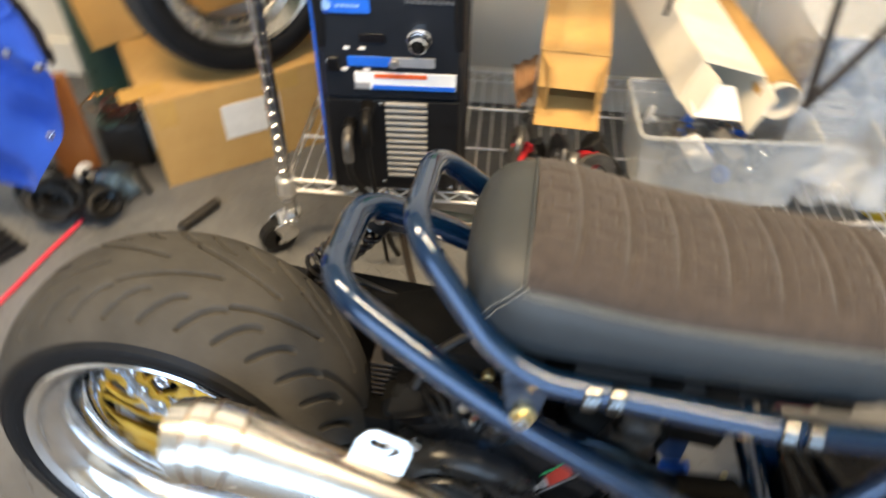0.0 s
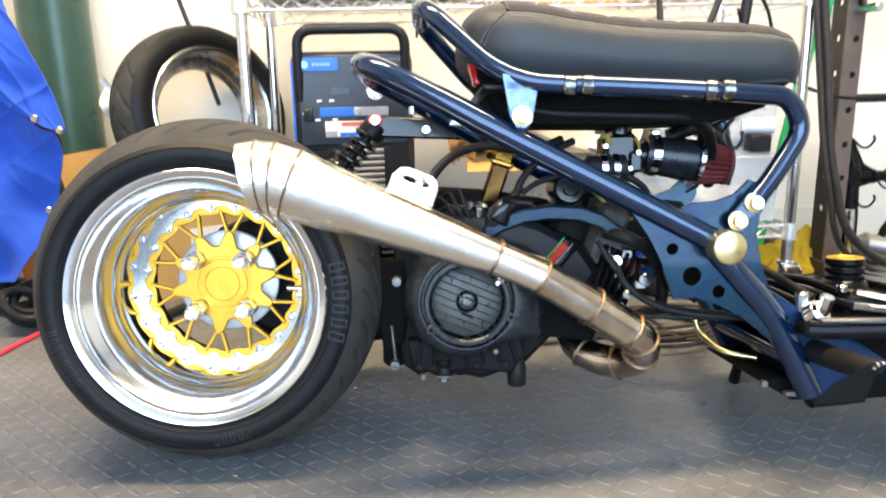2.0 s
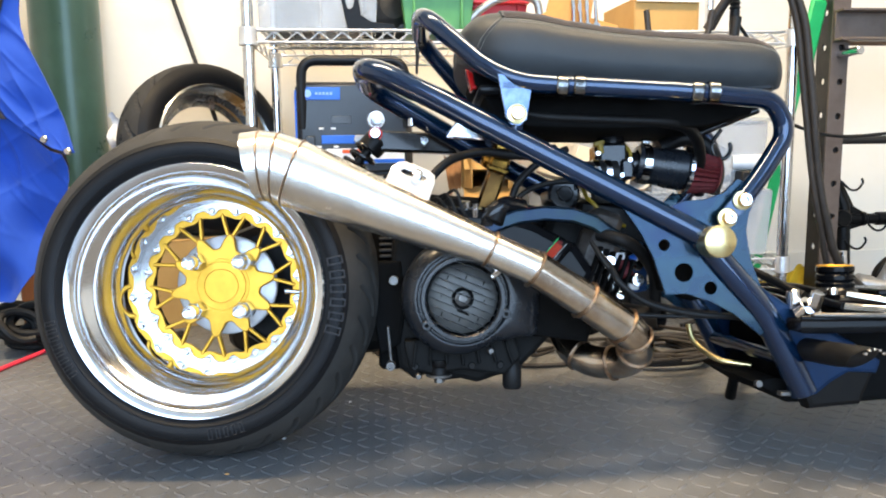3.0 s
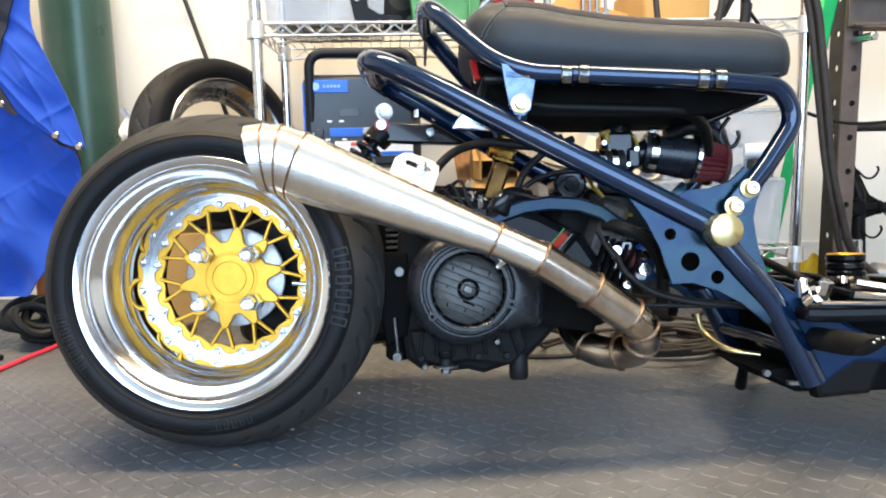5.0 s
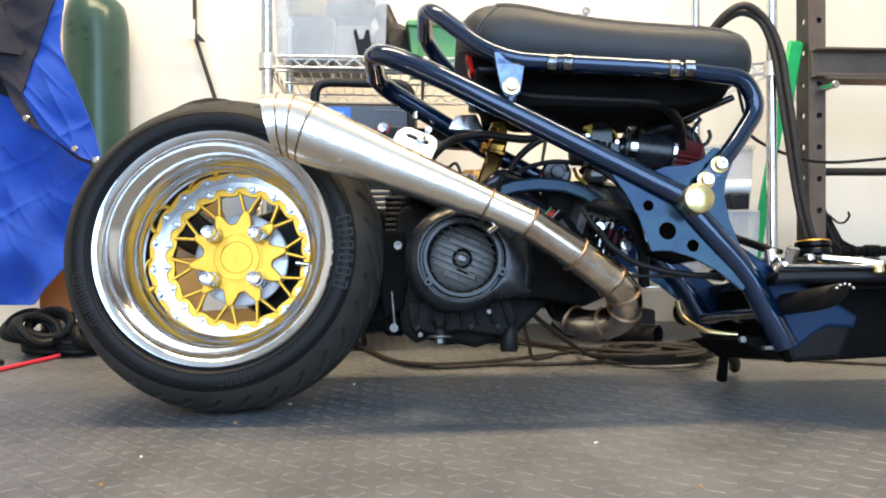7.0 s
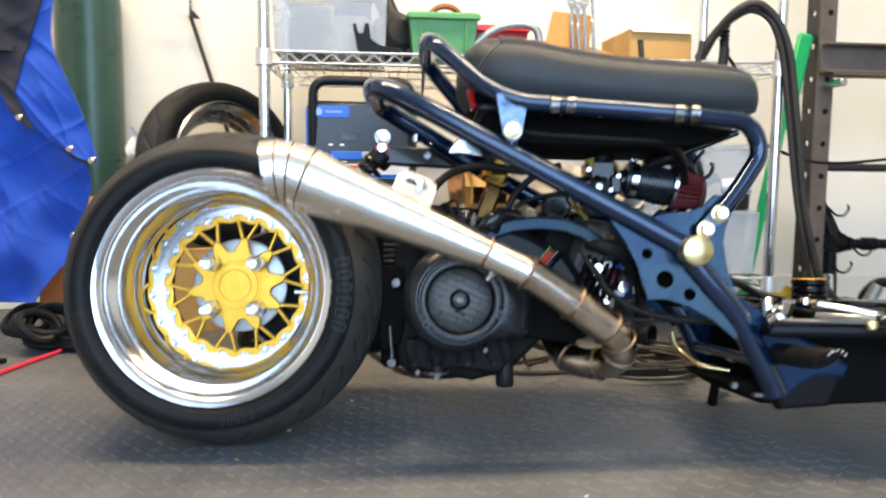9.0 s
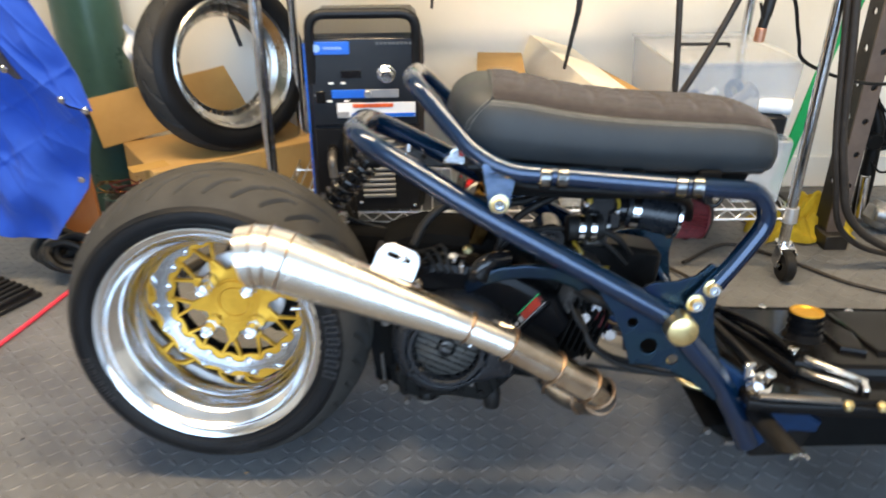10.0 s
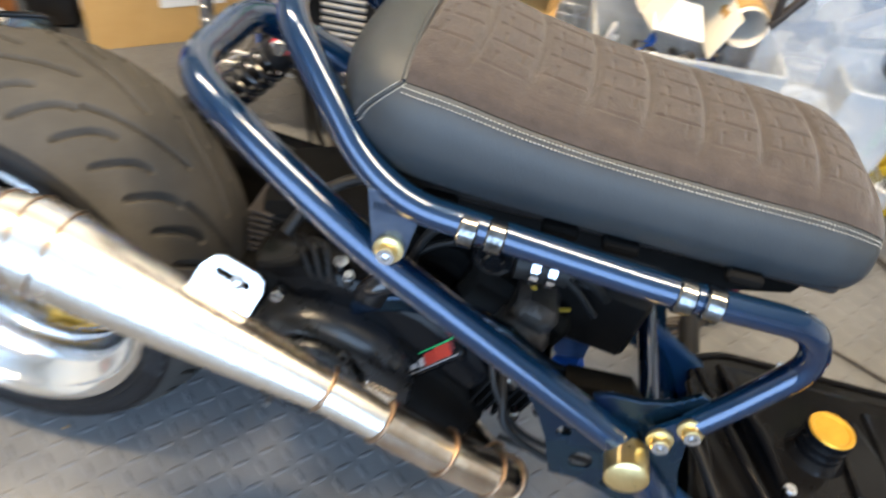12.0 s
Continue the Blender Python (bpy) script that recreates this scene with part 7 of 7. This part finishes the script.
spare_wheel()
single("rag", Geo().grid(lambda u, v: (0.03 * u - 0.015 + 0.006 * math.sin(9 * v), 0.012 * math.sin(6.28 * v), -0.09 * v + 0.01 * math.sin(5 * u)), 8, 12), WHITEL, pose(-0.425, 0.93, 0.52), "white rag tucked by the tyre", "rag")
u = thing("tagged_rod", pose(0, 0, 0), "black strap with a paper tag hanging on the wall", "strap")
part("strap", Geo().tube([(-0.315, 1.10, 1.2), (-0.31, 1.09, 0.86), (-0.225, 1.06, 0.60), (-0.18, 1.05, 0.45)], 0.006, 8), DARKST, u)
part("tag", Geo().plate([[(-0.028, 0.02), (-0.008, 0.06), (0.006, 0.06), (0.004, 0.005), (-0.012, 0.002)]], 0.002, Matrix.Translation((-0.312, 0, 0.845)) @ xz(1.075), 0.0003), PAPER, u)
part("tag_clip", Geo().plate([[(0.0, 0.02), (0.022, -0.004), (0.006, -0.004), (-0.006, 0.004)]], 0.003, Matrix.Translation((-0.298, 0, 0.845)) @ xz(1.073), 0.0003), DARKST, u)

# ---- blue jacket ----
def crease(x, z):
    """Soft hanging folds, with small puckers along the yoke seam."""
    pucker = math.exp(-((x + 0.47 + 0.35 * (z - 0.6)) / 0.035) ** 2)
    # sharp slanting creases that fade in and out along their length
    sharp = 0.0
    for a, p, q, w, fade in ((0.0075, 19, 23, 0.3, 9), (0.0060, 34, 14, 1.9, 13), (0.0045, -21, 37, 0.8, 17), (0.0035, 52, 41, 2.6, 23)):
        line = 1 - abs(math.sin(p * x + q * z + w + 0.5 * math.sin(11 * z - 7 * x + w)))
        sharp += a * line ** 5 * (0.5 + 0.5 * math.sin(fade * (z - 0.6 * x) + 2.3 * w))
    return 0.006 * math.sin(31 * x + 5 * z + 0.4) ** 2 + 0.0018 * math.sin(95 * z + 30 * x) * pucker + sharp


def cloth(outline_l, outline_r, z0, z1, y, folds, thick=0.004, nu=50, nv=26):
    """A hanging cloth between a left and a right edge, each a list of (z, x)."""
    def edge(o, z):
        return float(np.interp(z, [p[0] for p in o], [p[1] for p in o]))

    def surf(dy):
        def fn(u, v):
            z = z0 + (z1 - z0) * u
            a, b = edge(outline_l, z), edge(outline_r, z)
            x = a + (b - a) * v
            f = sum(k * math.sin(q * x + w * z + s) for k, q, w, s in folds)
            return (x, y + dy + f - crease(x, z), z)
        return fn
    g = Geo().grid(surf(0), nu, nv).grid(surf(thick), nu, nv)
    n = nu * nv
    rim = [i * nv for i in range(nu)] + [(nu - 1) * nv + j for j in range(nv)] + [i * nv + nv - 1 for i in range(nu)][::-1] + list(range(nv))[::-1]
    g.f += [(a, b, b + n, a + n) for a, b in zip(rim[:-1], rim[1:]) if a != b]
    return g


jk = thing("jacket", pose(0, 0, 0), "bright blue work jacket with dark lining hanging open", "jacket")
F1 = ((0.007, 17, 4, 0.5), (0.005, 34, -21, 1.0), (0.003, 13, 39, 0.3))
F2 = ((0.014, 23, 13, 1.7), (0.009, 36, -27, 0.2), (0.005, 14, 48, 1.3), (0.003, 75, 22, 0.6))
part("front_panel", cloth([(0.12, -0.62), (0.2, -0.80), (1.0, -0.80)], [(0.12, -0.535), (0.125, -0.518), (0.15, -0.500), (0.20, -0.462), (0.24, -0.432), (0.30, -0.418), (0.36, -0.398), (0.40, -0.392), (0.425, -0.395), (0.435, -0.418), (0.45, -0.440), (0.47, -0.470), (0.495, -0.499), (0.56, -0.540), (0.62, -0.70)], 0.122, 0.62, 0.545, F2, 0.004, 170, 110), BLUECLOTH, jk)
part("flap_panel", cloth([(0.428, -0.372), (0.438, -0.408), (0.455, -0.435), (0.475, -0.462), (0.50, -0.490), (0.57, -0.529), (0.64, -0.512), (0.73, -0.478), (0.77, -0.464), (1.0, -0.44)], [(0.428, -0.364), (0.50, -0.387), (0.597, -0.421), (0.67, -0.452), (0.70, -0.454), (0.77, -0.445), (1.0, -0.43)], 0.429, 1.0, 0.508, F1, 0.004, 170, 60), BLUECLOTH, jk)
# the navy sheet also stands in for deep shade in the hollow under the flap
part("lining", cloth([(0.37, -0.42), (0.40, -0.47), (0.44, -0.55), (0.5, -0.66), (0.6, -0.78), (1.0, -0.78)], [(0.37, -0.418), (0.40, -0.412), (0.45, -0.425), (0.55, -0.465), (0.70, -0.510), (1.0, -0.50)], 0.371, 1.0, 0.600, F1, 0.004, 80, 40), NAVY, jk, "dark navy lining that also paints the shade under the flap")
part("yoke", cloth([(0.495, -0.498), (0.53, -0.532), (0.57, -0.551), (0.62, -0.568), (0.66, -0.80), (1.0, -0.80)], [(0.495, -0.488), (0.53, -0.508), (0.57, -0.525), (0.64, -0.508), (0.73, -0.474), (0.77, -0.460), (1.0, -0.436)], 0.496, 1.0, 0.501, F1, 0.004, 70, 40), NAVY, jk, "dark navy yoke and edging")
part("collar", cloth([(0.652, -0.60), (0.66, -0.70), (1.0, -0.70)], [(0.652, -0.520), (0.660, -0.516), (0.69, -0.533), (0.74, -0.552), (0.80, -0.565), (1.0, -0.59)], 0.653, 1.0, 0.486, F1, 0.004, 40, 24), NAVY, jk, "dark navy folded collar")
for x, z, y in ((-0.416, 0.4555, 0.502), (-0.374, 0.432, 0.502), (-0.428, 0.272, 0.532), (-0.512, 0.518, 0.494)):
    y -= crease(x, z)
    part("snap", Geo().cyl((x, y, z), (x, y - 0.007, z), 0.0075, 18, 0.002), CHROME, jk, "metal snap button")
part("hanger_hook", Geo().tube([(-0.6, 0.54, 0.98), (-0.6, 0.6, 1.05), (-0.6, 1.13, 1.1)], 0.004, 8), DARKST, jk)

# ---- floor clutter on the jacket side ----
single("wood_plank", Geo().box((0, 0, 0.13), (0.085, 0.02, 0.26), None, 0.003), WOOD, pose(-0.535, 0.71, 0.0, -6, -3, 12), "reddish wooden board leaning behind the jacket", "board")
def coil_cable(m, r, turns, rr, seed, material, label, name="cable_coil"):
    pts = []
    for i in range(turns * 18):
        a = 2 * math.pi * i / 18
        k = r * (0.8 + 0.25 * math.sin(i * 0.37 + seed))
        pts.append((k * math.cos(a), k * 0.75 * math.sin(a), rr + 0.010 * (i / 18) + 0.004 * math.sin(i * 0.7)))
    return single(name, Geo().tube(smooth_path(pts, 2), rr, 8), material, m, label, "cable")


coil_cable(pose(-0.545, 0.63, 0.0), 0.065, 4, 0.0095, 1, RUBBER, "coil of black cable on the floor")
for k, (x, y, z, rx, ry, r, sd) in enumerate(((-0.500, 0.60, 0.055, 62, 0, 0.055, 5), (-0.545, 0.575, 0.050, 55, 25, 0.050, 6), (-0.585, 0.62, 0.048, 48, -15, 0.055, 7), (-0.46, 0.605, 0.045, 70, 10, 0.042, 8))):
    coil_cable(pose(x, y, z, rx, ry, 20 * k), r, 3, 0.0085, sd, RUBBER, "tangled loops of black cable by the jacket")
coil_cable(pose(-0.475, 0.62, 0.0), 0.05, 4, 0.0085, 2, RUBBER, "coil of black cable on the floor")
lamp = thing("work_lamp", pose(-0.43, 0.66, 0.045, 20, 0, 15), "smoky glass work lamp lying on the floor", "lamp")
part("lamp_glass", Geo().grid(lambda u, v: tuple(Vector(((0.036 + 0.008 * math.sin(5 * 2 * math.pi * v + 6 * u)) * math.cos(2 * math.pi * v) * math.sin(math.pi * u) ** 0.6, (0.036 + 0.006 * math.sin(3 * 2 * math.pi * v - 9 * u)) * math.sin(2 * math.pi * v) * math.sin(math.pi * u) ** 0.6, -0.055 * math.cos(math.pi * u)))), 22, 40, True), GLASSY, lamp, angle=25)
part("lamp_core", Geo().cyl((0, 0, -0.04), (0, 0, 0.03), 0.018, 18, 0.004), BLACKP, lamp)
part("lamp_frame", Geo().tube(fillet([(-0.05, 0.0, -0.05), (-0.055, 0, 0.06), (0.05, 0, 0.065), (0.055, 0, -0.045)], 0.02), 0.006, 10), BLACKP, lamp)
single("white_cap", Geo().lathe([(0.0, 0.035), (0.016, 0.034), (0.019, 0.028), (0.019, 0.0), (0.0, 0.0)], None, 24), WHITEL, pose(-0.505, 0.675, 0.05, 30, 20, 0), "small white plastic cap on the cables", "cap")
for i, (x, y, z, a) in enumerate(((-0.49, 0.80, 0.125, 10), (-0.46, 0.83, 0.135, 60), (-0.50, 0.83, 0.14, 120), (-0.47, 0.79, 0.13, 30), (-0.45, 0.80, 0.125, 200))):
    rnd = random.Random(40 + i)
    pts, ang, q = [], a, Vector((0, 0, 0))
    for k in range(26):
        ang += rnd.uniform(0.2, 0.75)
        q = q * 0.93 + Vector((0.016 * math.cos(ang), 0.016 * math.sin(ang), rnd.uniform(-0.005, 0.006)))
        pts.append(q.copy())
    single("tangled_wire", Geo().tube(smooth_path(pts, 4), 0.0017, 6), (GREENC, REDF, GOLD2, RUBBER, CABLEB)[i], pose(x, y, z), "tangle of thin wire on a dark box", "wire")
single("parts_crate", Geo().box((0, 0, 0.06), (0.10, 0.12, 0.12), None, 0.01), DARKST, pose(-0.47, 0.82, 0.0, 0, 0, 20), "dark box of wiring", "box")
single("red_cord", Geo().tube(smooth_path([(-0.485, 0.575, 0.008), (-0.496, 0.547, 0.005), (-0.515, 0.47, 0.005), (-0.538, 0.36, 0.005), (-0.58, 0.20, 0.005), (-0.66, -0.05, 0.005), (-0.8, -0.3, 0.005)], 8), 0.0048, 10), REDCORD, pose(0, 0, 0), "red extension cord lying on the floor", "cord")
rs = thing("ribbed_step", pose(-0.62, 0.43, 0.0, 0, 0, 60), "black ribbed plastic step by the jacket", "step")
part("step_base", Geo().box((0, 0.066, 0.006), (0.17, 0.17, 0.012), None, 0.002), BLACKP, rs)
for k in range(7):
    part("rib", Geo().box((0, k * 0.022, 0.017), (0.16, 0.010, 0.012), None, 0.003), BLACKP, rs)
single("jack_handle", Geo().cyl((0, 0, 0.012), (0.05, 0.09, 0.012), 0.011, 18, 0.002), DARKST, pose(-0.27, 0.575, 0.0), "short dark steel bar on the floor", "bar")
# ---- cables and pipe under the shelf ----
def flat_loop(cx, cy, rx, ry, turns, seed):
    pts = []
    for i in range(turns * 14):
        a = 2 * math.pi * i / 14
        pts.append((cx + rx * (0.88 + 0.14 * math.sin(i * 0.61 + seed)) * math.cos(a), cy + ry * (0.85 + 0.2 * math.sin(i * 0.43)) * math.sin(a), 0.006 + 0.005 * (i / 14)))
    return pts


single("cable_coil", Geo().tube(smooth_path(flat_loop(0.80, 0.37, 0.12, 0.10, 5, 3) + [(0.70, 0.36, 0.008), (0.56, 0.34, 0.006), (0.48, 0.353, 0.006), (0.40, 0.335, 0.006), (0.32, 0.336, 0.006), (0.25, 0.42, 0.006), (0.19, 0.6, 0.006), (0.15, 0.75, 0.006)], 4), 0.0042, 8), CABLEB, pose(0, 0, 0), "flat coil of brown-black cable under the scooter", "cable")
single("floor_cable", Geo().tube(smooth_path([(0.52, 0.62, 0.03), (0.56, 0.50, 0.03), (0.63, 0.40, 0.03), (0.72, 0.31, 0.034), (0.82, 0.29, 0.03), (0.90, 0.33, 0.02)], 6), 0.0042, 8), CABLEB, pose(0, 0, 0), "loose brown-black cable on the floor", "cable")
single("floor_cable", Geo().tube(smooth_path([(0.16, 0.75, 0.006), (0.237, 0.463, 0.006), (0.306, 0.336, 0.012), (0.412, 0.375, 0.006), (0.564, 0.447, 0.006), (0.70, 0.52, 0.006), (0.773, 0.437, 0.02), (0.789, 0.262, 0.03), (0.866, 0.291, 0.03), (0.945, 0.47, 0.02), (0.878, 0.633, 0.006), (0.80, 0.74, 0.006)], 6), 0.004, 8), CABLEB, pose(0, 0, 0), "loose brown-black cable on the floor", "cable")
single("floor_cable", Geo().tube(smooth_path([(0.50, 0.70, 0.006), (0.60, 0.62, 0.006), (0.66, 0.50, 0.006), (0.645, 0.36, 0.022), (0.68, 0.285, 0.03), (0.737, 0.255, 0.034), (0.83, 0.27, 0.034), (0.91, 0.36, 0.03), (0.90, 0.46, 0.025), (0.80, 0.47, 0.025), (0.72, 0.40, 0.03), (0.71, 0.33, 0.036)], 6), 0.004, 8), CABLEB, pose(0, 0, 0), "loose brown-black cable on the floor", "cable")
single("floor_cable", Geo().tube(smooth_path([(0.92, 0.45, 0.006), (1.0, 0.39, 0.004), (1.078, 0.351, 0.004), (1.134, 0.321, 0.004), (1.3, 0.24, 0.004), (1.7, 0.1, 0.004)], 6), 0.003, 8), CABLEB, pose(0, 0, 0), "loose dark cable on the floor", "cable")
single("floor_cable", Geo().tube(smooth_path([(1.62, 0.55, 0.006), (1.45, 0.45, 0.006), (1.32, 0.50, 0.006), (1.22, 0.62, 0.006), (1.10, 0.72, 0.006), (0.95, 0.62, 0.006)], 8), 0.0045, 8), CABLEB, pose(0, 0, 0), "loose dark cable on the floor", "cable")
single("engine_lead", Geo().tube(smooth_path([(0.462, 0.06, 0.150), (0.487, 0.10, 0.128), (0.530, 0.18, 0.098), (0.570, 0.25, 0.073), (0.620, 0.32, 0.040), (0.680, 0.395, 0.010), (0.75, 0.43, 0.012), (0.83, 0.42, 0.02)], 6), 0.0045, 8), CABLEB, pose(0, 0, 0), "brown-black cable running from the engine to the floor", "cable")
single("engine_lead", Geo().tube(smooth_path([(0.455, 0.06, 0.145), (0.464, 0.10, 0.124), (0.490, 0.20, 0.088), (0.515, 0.29, 0.050), (0.549, 0.41, 0.006), (0.60, 0.45, 0.006)], 6), 0.0035, 8), CABLEB, pose(0, 0, 0), "brown-black cable running from the engine to the floor", "cable")
single("black_pipe", Geo().lathe([(0.022, 0.0), (0.026, 0.0), (0.026, 0.30), (0.022, 0.30), (0.022, 0.0)], pose(0, 0, 0.026, 0, 90, 0), 28), BLACKP, pose(0.70, 0.83, 0.0, 0, 0, -50), "black plastic pipe lying under the shelf", "pipe")
single("black_box", Geo().box((0, 0, 0.035), (0.08, 0.08, 0.07), None, 0.006), DARKST, pose(0.925, 0.84, 0.0), "dark box under the shelf", "box")
single("yellow_rag", Geo().grid(lambda u, v: (-0.12 + 0.27 * u + 0.018 * math.sin(9 * v + 4 * u), -0.07 + 0.15 * v + 0.012 * math.sin(13 * u), 0.006 + (0.062 + 0.026 * math.sin(9 * u + 3 * v) + 0.02 * math.sin(19 * v + 8 * u) + 0.014 * abs(math.sin(23 * u - 11 * v))) * math.sin(math.pi * u) ** 0.55 * math.sin(math.pi * v) ** 0.55), 70, 48), YELLOWR, pose(1.31, 0.80, 0.0, 0, 0, 5), "crumpled yellow rag on the floor", "rag")
rnd = random.Random(4)
for i in range(26):
    x, y = rnd.uniform(-0.55, 1.5), rnd.uniform(-0.75, 0.5)
    single("floor_debris", Geo().box((0, 0, 0.0015), (rnd.uniform(0.003, 0.008), rnd.uniform(0.002, 0.004), 0.002), None, 0.0006), (WHITEL, DARKST, ORANGEB, ALU)[i % 4], pose(x, y, 0.002, 0, 0, rnd.uniform(0, 180)), "tiny scrap of debris on the floor", "debris", "floor debris")

# ---- raised lozenges of the tread mat ----
vs, fs = [], []
P = 0.0255
base = [(-0.0125, 0), (-0.0068, -0.0034), (0.0068, -0.0034), (0.0125, 0), (0.0068, 0.0034), (-0.0068, 0.0034)]
topp = [(-0.0085, 0), (-0.0048, -0.0015), (0.0048, -0.0015), (0.0085, 0), (0.0048, 0.0015), (-0.0048, 0.0015)]
for i in range(-44, 72):
    for j in range(-42, 44):
        a = radians(42 if (i + j) % 2 else -42)
        c, s = math.cos(a), math.sin(a)
        k = len(vs)
        cx, cy = i * P, j * P
        vs += [(cx + c * x - s * y, cy + s * x + c * y, 0.0) for x, y in base]
        vs += [(cx + c * x - s * y, cy + s * x + c * y, 0.0010) for x, y in topp]
        fs += [(k + q, k + (q + 1) % 6, k + 6 + (q + 1) % 6, k + 6 + q) for q in range(6)] + [tuple(range(k + 6, k + 12))]
me = bpy.data.meshes.new("tread_lozenges")
me.from_pydata(vs, [], fs)
me.materials.append(TREADP)
loz = new("tread_lozenges", me)
loz.parent = floor
tagged(loz, "raised tread lozenges of the floor mat", kind="stuff")
